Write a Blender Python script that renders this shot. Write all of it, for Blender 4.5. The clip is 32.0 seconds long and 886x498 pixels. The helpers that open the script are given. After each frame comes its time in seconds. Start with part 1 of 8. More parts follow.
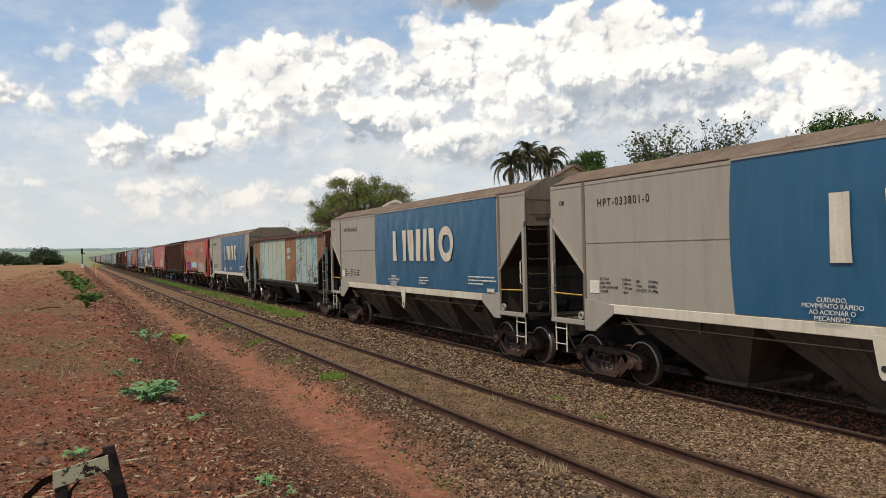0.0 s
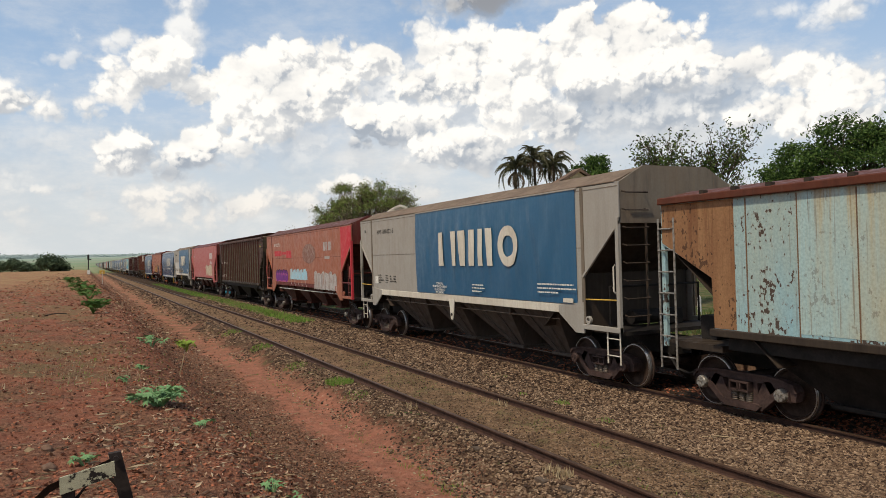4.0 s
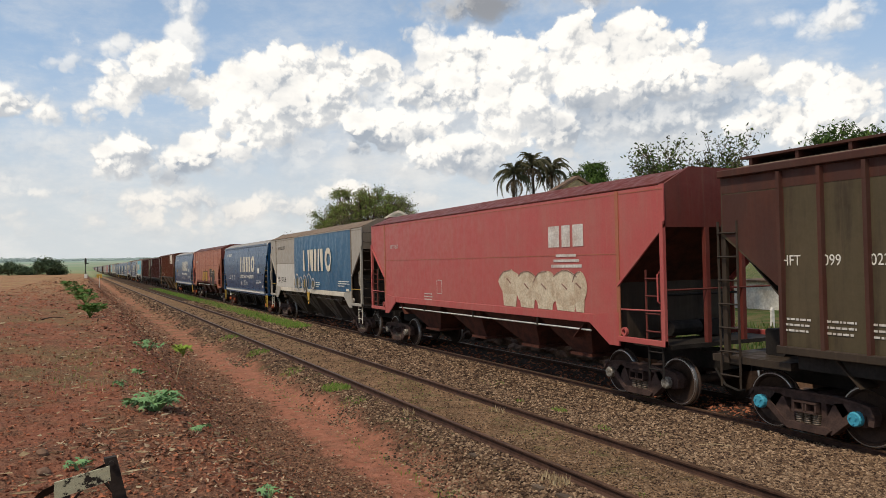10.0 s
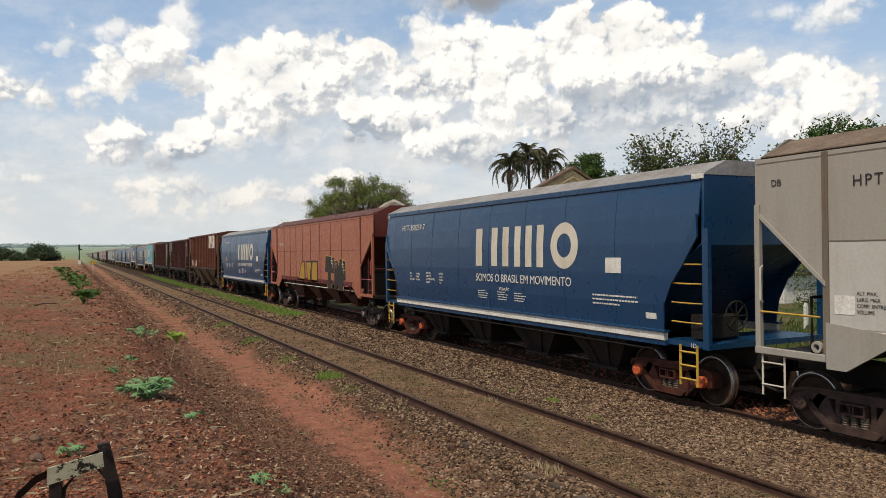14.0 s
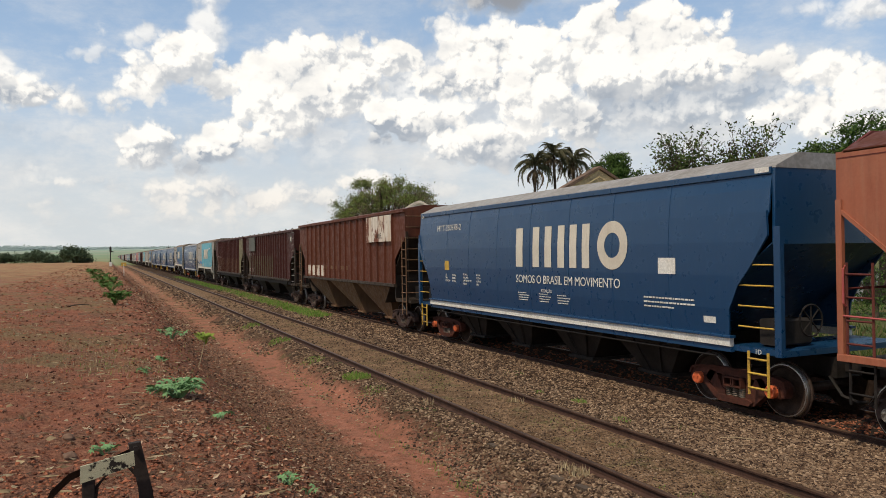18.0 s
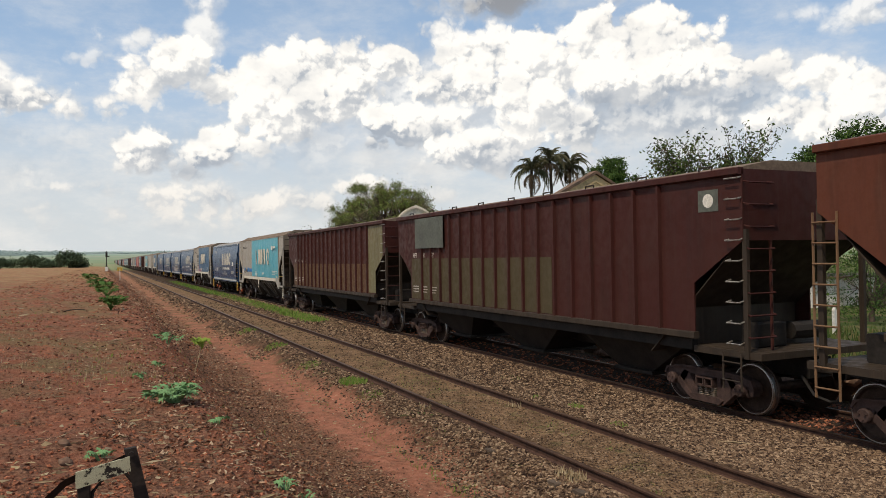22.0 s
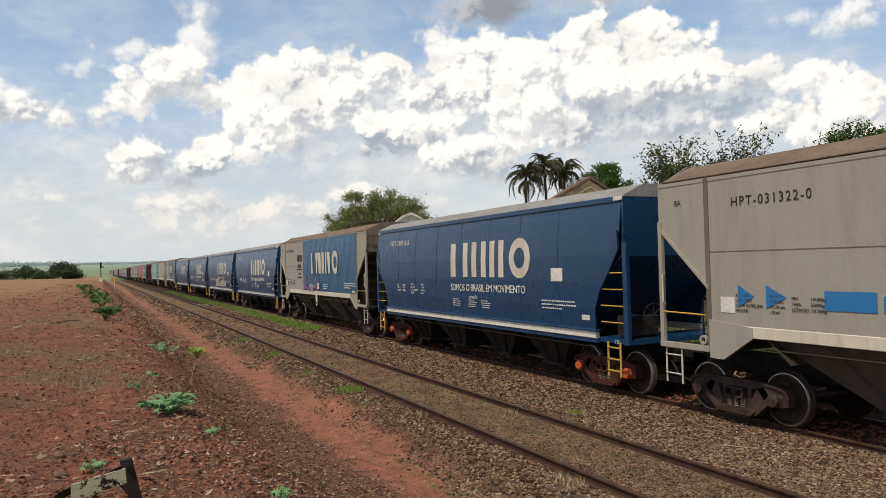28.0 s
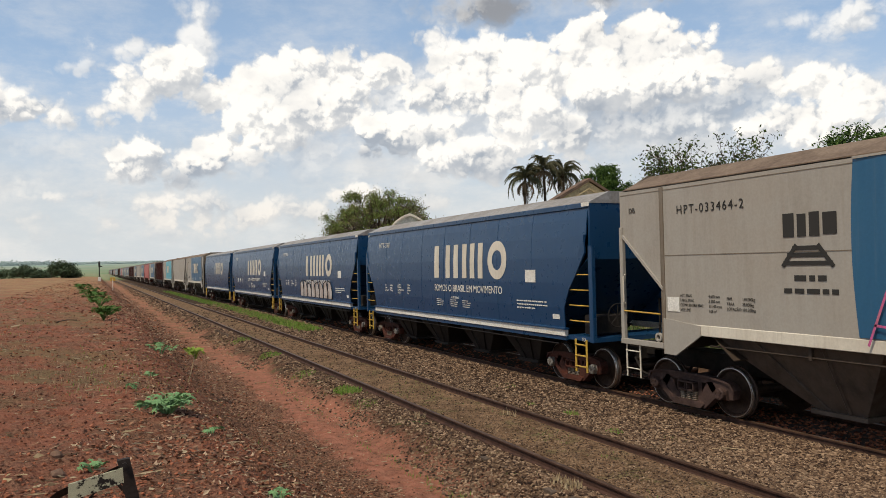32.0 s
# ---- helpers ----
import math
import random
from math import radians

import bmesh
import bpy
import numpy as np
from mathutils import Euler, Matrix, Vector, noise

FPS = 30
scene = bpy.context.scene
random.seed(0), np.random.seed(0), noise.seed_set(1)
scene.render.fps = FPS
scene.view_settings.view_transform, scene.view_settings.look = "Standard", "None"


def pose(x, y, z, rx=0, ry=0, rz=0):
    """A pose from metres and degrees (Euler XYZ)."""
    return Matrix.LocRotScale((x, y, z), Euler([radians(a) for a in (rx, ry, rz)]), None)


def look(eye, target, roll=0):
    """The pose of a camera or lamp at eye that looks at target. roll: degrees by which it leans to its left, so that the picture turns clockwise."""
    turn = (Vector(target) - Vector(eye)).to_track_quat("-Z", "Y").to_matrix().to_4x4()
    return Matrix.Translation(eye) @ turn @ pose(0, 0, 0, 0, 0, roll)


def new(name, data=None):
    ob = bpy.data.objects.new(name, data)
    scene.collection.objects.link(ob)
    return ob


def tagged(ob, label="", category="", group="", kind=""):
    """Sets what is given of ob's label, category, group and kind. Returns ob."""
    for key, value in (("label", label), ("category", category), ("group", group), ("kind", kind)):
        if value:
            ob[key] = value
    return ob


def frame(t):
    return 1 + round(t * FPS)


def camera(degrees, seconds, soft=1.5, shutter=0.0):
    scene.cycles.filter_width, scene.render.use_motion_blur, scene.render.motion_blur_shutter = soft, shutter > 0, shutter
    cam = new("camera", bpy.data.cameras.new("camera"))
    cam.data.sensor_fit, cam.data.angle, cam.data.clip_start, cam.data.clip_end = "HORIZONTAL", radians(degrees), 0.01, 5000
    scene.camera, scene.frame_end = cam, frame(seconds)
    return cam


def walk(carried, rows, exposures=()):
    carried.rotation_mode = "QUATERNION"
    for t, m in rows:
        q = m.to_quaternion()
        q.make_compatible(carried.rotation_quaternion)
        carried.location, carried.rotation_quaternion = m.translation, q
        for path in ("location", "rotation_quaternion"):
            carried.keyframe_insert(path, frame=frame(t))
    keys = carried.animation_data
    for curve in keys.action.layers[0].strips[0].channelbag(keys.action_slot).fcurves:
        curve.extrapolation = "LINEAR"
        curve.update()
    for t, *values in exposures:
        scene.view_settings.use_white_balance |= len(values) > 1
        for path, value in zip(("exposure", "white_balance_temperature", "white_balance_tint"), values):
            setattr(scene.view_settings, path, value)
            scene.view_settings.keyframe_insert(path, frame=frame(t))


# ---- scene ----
# The camera: held by hand on top of the bank, turning a little
cam = camera(61.54, 32.0, soft=0.6)


def aim(t, yaw, pitch, lean):
    return t, pose(0, 0, 3.0, 90 + pitch, 0, -yaw) @ pose(0, 0, 0, 0, 0, -lean)


walk(cam, [aim(*row) for row in (
    (0, 26.13, 0.12, 1.36), (0.5, 26.17, 0.16, 1.73), (1, 26.19, 0.21, 1.79), (1.5, 26.23, 0.24, 1.75), (2, 26.24, 0.29, 1.76),
    (2.5, 26.26, 0.33, 1.67), (3, 26.06, 0.38, 1.62), (3.5, 25.77, 0.43, 1.65), (5.5, 25.89, 0.66, 1.44), (6, 25.91, 0.68, 1.41),
    (6.5, 25.88, 0.74, 1.40), (7, 25.79, 0.77, 1.38), (7.5, 25.78, 0.83, 1.28), (8, 25.77, 0.89, 1.26), (8.5, 25.83, 0.94, 1.25),
    (9, 25.85, 0.97, 1.24), (9.5, 25.91, 1.03, 1.26), (10, 25.92, 0.97, 1.23), (10.5, 25.93, 0.84, 1.03), (11, 25.99, 0.83, 0.87),
    (11.5, 26.07, 0.81, 0.85), (12, 26.07, 0.83, 0.86), (12.5, 26.10, 0.84, 0.82), (13, 26.16, 0.60, 0.81), (13.5, 26.24, 0.29, 0.74),
    (14, 26.30, 0.16, 0.69), (14.5, 26.27, 0.16, 0.73), (16.5, 25.39, 0.30, 0.54), (17, 24.70, 0.15, 0.59), (17.5, 24.39, 0.19, 0.73),
    (18, 24.33, 0.25, 0.90), (18.5, 24.29, 0.30, 0.95), (19, 24.30, 0.33, 0.94), (19.5, 24.36, 0.36, 0.85), (20, 24.42, 0.43, 0.39),
    (20.5, 24.44, 0.48, 0.32), (21, 24.46, 0.52, 0.58), (21.5, 24.53, 0.58, 0.72), (22, 24.59, 0.60, 0.94), (22.5, 24.62, 0.65, 1.13),
    (23, 24.64, 0.66, 1.05), (23.5, 24.70, 0.70, 0.91), (24, 24.74, 0.79, 0.88), (24.5, 24.76, 0.84, 0.81), (25, 24.69, 0.89, 0.99),
    (25.5, 24.75, 0.92, 0.98), (27.5, 24.96, 1.10, 1.31), (28, 24.97, 1.13, 1.55), (28.5, 25.01, 1.18, 1.51), (29, 25.10, 1.08, 1.46),
    (29.5, 25.14, 1.01, 1.47), (30, 25.14, 1.08, 1.45), (30.5, 25.15, 1.12, 1.51), (31, 25.13, 1.16, 1.46), (31.5, 25.11, 1.20, 1.40),
    (32, 25.06, 1.21, 1.27))], ((0, 0.04, 6950, 10), (32, 0.04, 6950, 10)))

# ---- light: hazy sun high over the camera's left shoulder, broken cumulus ----
SUN_AZ, SUN_EL = -118.0, 58.0   # degrees from +y towards +x, and over the horizon


class Nodes:
    """A short hand for building node trees."""

    def __init__(self, tree):
        self.tree = tree
        tree.nodes.clear()

    def add(self, kind, inputs=(), **props):
        n = self.tree.nodes.new("ShaderNode" + kind)
        for k, v in props.items():
            setattr(n, k, v)
        pairs = inputs.items() if isinstance(inputs, dict) else enumerate(inputs)
        for k, v in pairs:
            if v is None:
                continue
            if isinstance(v, bpy.types.NodeSocket):
                self.tree.links.new(v, n.inputs[k])
            else:
                n.inputs[k].default_value = v
        return n

    def math(self, op, *v, clamp=False):
        return self.add("Math", v, operation=op, use_clamp=clamp).outputs[0]

    def vec(self, op, *v):
        n = self.add("VectorMath", v, operation=op)
        return n.outputs["Value"] if op in ("DOT_PRODUCT", "LENGTH", "DISTANCE") else n.outputs[0]

    def noise(self, v, scale, detail=4.0, rough=0.55, distort=0.0, colour=False):
        n = self.add("TexNoise", {"Vector": v, "Scale": scale, "Detail": detail, "Roughness": rough, "Distortion": distort})
        return n.outputs[1 if colour else 0]

    def ramp(self, v, lo, hi, a=0.0, b=1.0, smooth=True):
        n = self.add("MapRange", {0: v, 1: lo, 2: hi, 3: a, 4: b}, interpolation_type="SMOOTHSTEP" if smooth else "LINEAR")
        return n.outputs[0]

    def mix(self, f, a, b, blend="MIX"):
        n = self.add("Mix", data_type="RGBA", blend_type=blend)
        for i, v in ((0, f), (6, a), (7, b)):
            if isinstance(v, bpy.types.NodeSocket):
                self.tree.links.new(v, n.inputs[i])
            elif i == 0:
                n.inputs[0].default_value = v
            else:
                n.inputs[i].default_value = (*v[:3], 1.0)
        return n.outputs[2]


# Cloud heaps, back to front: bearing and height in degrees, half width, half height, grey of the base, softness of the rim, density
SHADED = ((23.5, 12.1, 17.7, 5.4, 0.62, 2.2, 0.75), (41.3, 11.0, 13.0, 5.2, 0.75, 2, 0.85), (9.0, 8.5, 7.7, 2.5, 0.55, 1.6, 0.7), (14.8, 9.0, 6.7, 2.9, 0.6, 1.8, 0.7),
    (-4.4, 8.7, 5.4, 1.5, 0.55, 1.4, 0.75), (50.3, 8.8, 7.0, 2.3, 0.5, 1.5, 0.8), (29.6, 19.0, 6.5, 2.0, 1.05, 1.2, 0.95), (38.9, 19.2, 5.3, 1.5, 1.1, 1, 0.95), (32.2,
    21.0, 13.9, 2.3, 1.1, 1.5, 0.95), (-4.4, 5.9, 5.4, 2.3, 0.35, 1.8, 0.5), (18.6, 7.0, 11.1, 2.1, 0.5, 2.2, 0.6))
LOW = ((3.9, 4.4, 2.1, 1.4, 0.42, 0.5, 0.8), (7.6, 4.2, 2.2, 1.5, 0.42, 0.5, 0.8), (10.4, 3.8, 2.0, 1.3, 0.4, 0.5, 0.8), (14.2, 4.4, 3.2, 1.2, 0.42, 0.6, 0.8), (18.4,
    5.5, 1.9, 1.2, 0.3, 0.4, 0.9), (20.4, 5.8, 1.7, 0.9, 0.3, 0.5, 0.8), (-2.3, 5.2, 2.6, 0.5, 0.35, 0.5, 0.7), (-4.2, 6.2, 1.1, 0.6, 0.3, 0.5, 0.7), (-4.0, 3.7, 2.4,
    0.5, 0.35, 0.6, 0.6), (0.9, 3.3, 2.2, 0.6, 0.35, 0.6, 0.6), (24.3, 5.2, 3.0, 1.0, 0.4, 0.7, 0.6), (5.0, 2.8, 7.7, 0.7, 0.3, 0.8, 0.5))
LEFT = ((7.2, 16.7, 2.3, 2.9, 0.25, 0.9, 0.8), (2.2, 15.7, 1.3, 0.6, 0.15, 0.5, 0.75), (-0.7, 13.9, 1.1, 0.3, 0.1, 0.4, 0.6), (8.0, 13.1, 2.0, 1.8, 0.45, 0.35, 1), (3.0,
    12.5, 2.5, 1.6, 0.45, 0.3, 1), (5.5, 13.9, 2.4, 2.2, 0.5, 0.3, 1), (-4.4, 11.0, 4.5, 1.3, 0.62, 0.4, 1), (-6.0, 12.4, 1.0, 1.1, 0.5, 0.5, 0.8), (18.3, 14.0, 3.7, 2.4,
    0.6, 0.35, 1), (21.1, 14.5, 2.7, 1.7, 0.6, 0.35, 1), (14.2, 14.3, 3.6, 2.2, 0.55, 0.3, 1), (11.1, 13.2, 2.5, 2.3, 0.45, 0.35, 1))
MIDDLE = ((16.1, 11.8, 3.8, 2.1, 0.65, 0.5, 1), (12.3, 10.9, 4.6, 2.6, 0.5, 0.45, 1), (9.0, 9.1, 3.6, 1.6, 0.6, 0.4, 1), (6.2, 7.9, 3.7, 1.6, 0.85, 0.5, 1), (3.7, 7.9,
    3.0, 1.8, 0.7, 0.35, 1), (27.8, 15.1, 3.9, 2.4, 0.55, 0.4, 1), (31.3, 15.4, 3.6, 1.9, 0.6, 0.35, 1), (25.2, 16.6, 2.6, 1.2, 0.3, 0.5, 0.9), (24.8, 12.7, 4.8, 2.1,
    0.65, 0.5, 1), (36.4, 16.1, 2.2, 2.4, 0.4, 0.25, 1), (40.1, 15.3, 3.6, 2.6, 0.5, 0.3, 1), (44.2, 14.6, 2.4, 2.2, 0.55, 0.3, 1))
TALL = ((41.7, 13.2, 5.9, 2.2, 0.85, 0.5, 1), (47.4, 13.0, 2.8, 1.6, 0.6, 0.35, 1), (33.8, 13.9, 5.1, 2.5, 0.45, 0.4, 1), (29.5, 12.8, 4.7, 1.9, 0.75, 0.5, 1), (37.8,
    12.5, 4.5, 2.4, 0.6, 0.45, 1), (21.7, 10.2, 4.1, 1.9, 0.85, 0.35, 1), (24.8, 10.8, 3.0, 1.4, 0.6, 0.5, 1), (27.8, 8.1, 4.1, 1.8, 0.6, 0.35, 1), (30.6, 9.0, 2.6, 1.7,
    0.4, 0.45, 1), (35.1, 9.5, 3.2, 1.9, 0.55, 0.4, 1), (32.1, 11.1, 3.8, 1.9, 0.5, 0.5, 1))
RIGHT = ((52.4, 11.8, 2.5, 1.2, 0.4, 0.35, 1), (54.5, 10.5, 2.0, 2.0, 0.5, 0.35, 1), (51.0, 9.3, 4.0, 1.4, 0.6, 0.4, 1), (47.8, 9.1, 2.2, 1.0, 0.55, 0.4, 1), (53.4, 8.3,
    3.7, 1.7, 0.5, 0.4, 1), (51.1, 16.1, 1.4, 0.6, 0.4, 0.7, 0.6), (54.1, 15.4, 2.0, 1.2, 0.45, 0.6, 0.8), (44.4, 9.4, 3.5, 1.2, 0.6, 0.8, 0.8))
AROUND = ((-16, 10, 7, 3, 0.6, 0.6, 1), (-28, 15, 9, 5, 0.7, 0.6, 1), (-48, 12, 10, 4, 0.7, 0.6, 1), (76, 14, 9, 6, 0.7, 0.6, 1), (97, 12, 10, 5, 0.7, 0.6, 1), (-105, 18, 20, 7, 0.8, 0.8, 1),
          (150, 16, 22, 7, 0.8, 0.8, 1), (20, 34, 16, 6, 0.8, 0.8, 1), (70, 40, 18, 7, 0.8, 0.8, 1), (-60, 45, 16, 7, 0.7, 0.8, 1))


def billow_field():
    """A node group: how far the cauliflower rim of a cloud bulges at a direction, in degrees."""
    g = bpy.data.node_groups.new("billow_field", "ShaderNodeTree")
    g.interface.new_socket("Place", in_out="INPUT", socket_type="NodeSocketVector")
    g.interface.new_socket("Bulge", in_out="OUTPUT", socket_type="NodeSocketFloat")
    n = Nodes(g)
    place = n.tree.nodes.new("NodeGroupInput").outputs[0]
    out = n.tree.nodes.new("NodeGroupOutput")
    wind = n.vec("SUBTRACT", n.noise(place, 0.55, 4.0, 0.6, colour=True), (0.5, 0.5, 0.5))
    p = n.vec("MULTIPLY_ADD", wind, (1.5, 1.2, 0.0), place)
    total = None
    for scale, size in ((0.40, 0.95), (0.9, 0.58), (2.0, 0.26), (4.4, 0.10)):
        d = n.add("TexVoronoi", {"Vector": p, "Scale": scale, "Smoothness": 0.25}, feature="SMOOTH_F1").outputs["Distance"]
        v = n.math("MULTIPLY_ADD", n.math("MULTIPLY", d, d), -1.6 * size, 0.62 * size)
        total = v if total is None else n.math("ADD", total, v)
    fray = n.math("MULTIPLY_ADD", n.noise(place, 0.7, 8.0, 0.55), 0.6, -0.30)
    n.tree.links.new(n.math("ADD", total, fray), out.inputs[0])
    return g


def make_world():
    w = bpy.data.worlds.new("sky")
    scene.world = w
    w.use_nodes = True
    n = Nodes(w.node_tree)
    way = n.add("TexCoord").outputs["Generated"]
    x, y, z = n.add("SeparateXYZ", (way,)).outputs
    az = n.math("MULTIPLY", n.math("ARCTAN2", x, y), 57.29578)
    el = n.math("MULTIPLY", n.math("ARCSINE", z), 57.29578)
    place = n.add("CombineXYZ", (az, el, 0.0)).outputs[0]
    sky = n.add("TexSky", sky_type="NISHITA", sun_disc=False, sun_elevation=radians(SUN_EL), sun_rotation=radians(SUN_AZ),
                air_density=1.0, dust_density=0.9, ozone_density=2.0).outputs[0]
    blue = n.mix(1.0, sky, (0.10, 0.10, 0.10), "MULTIPLY")
    blue = n.mix(n.ramp(el, 8.0, 40.0, 0.62, 0.2), blue, (0.42, 0.62, 0.92))
    haze = n.mix(n.ramp(el, 1.0, 16.5, 0.95, 0.0), blue, (0.63, 0.69, 0.745))
    veil = n.noise(n.vec("MULTIPLY", place, (0.6, 1.3, 1.0)), 0.16, 7.0, 0.65)
    haze = n.mix(n.math("MULTIPLY", n.ramp(veil, 0.40, 0.70, 0.0, 0.75), n.ramp(el, 24, 7, 0.2, 1.0)), haze, (0.82, 0.83, 0.84))
    field = billow_field()

    def bulge_at(dx, dy):
        gr = n.add("Group", node_tree=field)
        n.tree.links.new(n.vec("ADD", place, (dx, dy, 0.0)), gr.inputs[0])
        return gr.outputs[0]
    here, there, wide = bulge_at(0, 0), bulge_at(-0.14, 0.24), bulge_at(-0.5, 0.9)
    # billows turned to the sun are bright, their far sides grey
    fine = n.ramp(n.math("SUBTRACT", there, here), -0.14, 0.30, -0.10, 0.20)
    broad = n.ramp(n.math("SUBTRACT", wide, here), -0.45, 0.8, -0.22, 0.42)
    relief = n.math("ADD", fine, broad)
    swirl = n.vec("MULTIPLY_ADD", n.vec("SUBTRACT", n.noise(place, 0.3, 3.0, 0.55, colour=True), (0.5, 0.5, 0.5)), (1.5, 1.1, 0.0), place)
    cover, dark = None, None
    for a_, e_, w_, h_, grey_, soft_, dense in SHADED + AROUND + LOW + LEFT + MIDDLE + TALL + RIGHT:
        q = n.vec("MULTIPLY_ADD", swirl, (1 / w_, 1 / h_, 0.0), (-a_ / w_, -e_ / h_, 0.0))
        m = min(w_, h_)
        depth = n.math("MULTIPLY_ADD", n.vec("LENGTH", q), -m, here)
        c = n.ramp(depth, -m + 0.02, -m + 0.15 + 1.7 * soft_, 0.0, dense)
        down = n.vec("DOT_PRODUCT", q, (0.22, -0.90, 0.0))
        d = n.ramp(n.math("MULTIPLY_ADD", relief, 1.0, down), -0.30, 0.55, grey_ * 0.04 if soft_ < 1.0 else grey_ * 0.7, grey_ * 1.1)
        cover = c if cover is None else n.math("MAXIMUM", cover, c)
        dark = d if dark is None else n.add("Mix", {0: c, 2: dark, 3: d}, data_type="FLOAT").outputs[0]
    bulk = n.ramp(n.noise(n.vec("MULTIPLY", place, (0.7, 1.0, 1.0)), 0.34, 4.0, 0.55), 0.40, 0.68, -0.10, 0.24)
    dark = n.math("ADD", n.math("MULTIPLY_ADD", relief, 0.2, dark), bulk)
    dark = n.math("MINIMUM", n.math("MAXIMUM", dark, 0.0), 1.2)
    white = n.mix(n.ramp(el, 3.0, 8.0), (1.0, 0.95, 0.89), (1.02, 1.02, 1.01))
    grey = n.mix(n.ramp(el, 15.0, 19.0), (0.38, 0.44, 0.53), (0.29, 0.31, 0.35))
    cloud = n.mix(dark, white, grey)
    thin = n.ramp(el, 2.0, 8.0, 0.74, 1.0)
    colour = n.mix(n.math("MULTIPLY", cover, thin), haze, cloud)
    bg = n.add("Background", {0: colour, 1: 1.0})
    out = n.add("OutputWorld")
    n.tree.links.new(bg.outputs[0], out.inputs[0])


make_world()
sun = new("sun", bpy.data.lights.new("sun", "SUN"))
sun.data.energy, sun.data.angle, sun.data.color = 2.95, radians(2.0), (1.0, 0.91, 0.76)
_a, _e = radians(SUN_AZ), radians(SUN_EL)
sun.matrix_world = look((60 * math.sin(_a), 60 * math.cos(_a), 60 * math.tan(_e)), (0, 0, 0))


# ---- materials ----
def material(name, base, rough=0.7, metal=0.0, build=None, bump=0.0, bump_scale=8.0, stretch=(1, 1, 1), gloss=0.18):
    """A node material; build(n, place, random) may return a colour socket, and a roughness socket."""
    m = bpy.data.materials.new(name)
    m.use_nodes = True
    n = Nodes(m.node_tree)
    out = n.add("OutputMaterial")
    shade = n.add("BsdfPrincipled", {"Base Color": (*base, 1.0), "Roughness": rough, "Metallic": metal, "Specular IOR Level": gloss})
    n.tree.links.new(shade.outputs[0], out.inputs[0])
    place = n.add("TexCoord").outputs["Object"]
    chance = n.add("ObjectInfo").outputs["Random"]
    place = n.vec("ADD", place, n.add("CombineXYZ", (n.math("MULTIPLY", chance, 37.0), n.math("MULTIPLY", chance, 91.0), 0.0)).outputs[0])
    if build:
        got = build(n, place, chance)
        colour, extra = got if isinstance(got, tuple) else (got, None)
        n.tree.links.new(colour, shade.inputs["Base Color"])
        if extra is not None:
            n.tree.links.new(extra, shade.inputs["Roughness"])
    if bump:
        b = n.add("Bump", {"Strength": bump, "Distance": 0.02 if bump >= 0.15 else 0.006, "Height": n.noise(n.vec("MULTIPLY", place, stretch), bump_scale, 6.0 if stretch == (1, 1, 1) else 2.0, 0.65)})
        n.tree.links.new(b.outputs[0], shade.inputs["Normal"])
    return m


def plain_mottle(base, dark, scale=3.0, lo=0.35, hi=0.7):
    def build(n, p, chance):
        f = n.ramp(n.noise(p, scale, 6.0, 0.65), lo, hi)
        g = n.ramp(n.noise(p, scale * 9, 3.0, 0.6), 0.35, 0.7, 0.85, 1.12)
        c = n.mix(f, base, dark)
        return n.mix(1.0, c, n.add("CombineColor", (g, g, g)).outputs[0], "MULTIPLY")
    return build


def wagon_paint(base, streak, rust=(0.16, 0.06, 0.03), rust_amount=0.1, dusty=0.25, dust=(0.34, 0.26, 0.19), streaks=0.5, sheen=(0.42, 0.72)):
    """Weathered wagon paint: rain streaks, road dust, rust blooms."""
    def build(n, p, chance):
        long = n.vec("MULTIPLY", p, (1.0, 1.0, 0.13))
        f = n.math("MULTIPLY", n.ramp(n.noise(long, 3.2, 5.0, 0.65), 0.42, 0.75), streaks)
        c = n.mix(f, base, streak)
        fine = n.math("MULTIPLY", n.ramp(n.noise(n.vec("MULTIPLY", p, (1, 1, 0.06)), 14.0, 3.0, 0.6), 0.5, 0.8), streaks * 0.6)
        c = n.mix(fine, c, dust)
        d = n.math("MULTIPLY", n.ramp(n.noise(p, 0.9, 6.0, 0.6), 0.38, 0.72), dusty)
        c = n.mix(d, c, dust)
        r = n.ramp(n.noise(n.vec("MULTIPLY", p, (1, 1, 0.55)), 2.1, 8.0, 0.72), 0.72 - 0.35 * rust_amount, 0.78 - 0.30 * rust_amount)
        c = n.mix(n.math("MULTIPLY", r, min(1.0, rust_amount * 4)), c, rust)
        g = n.ramp(n.noise(p, 22.0, 3.0, 0.6), 0.3, 0.7, 0.95, 1.04)
        c = n.mix(1.0, c, n.add("CombineColor", (g, g, g)).outputs[0], "MULTIPLY")
        return c, n.ramp(n.noise(p, 5.0, 4.0), 0.3, 0.7, *sheen)
    return build


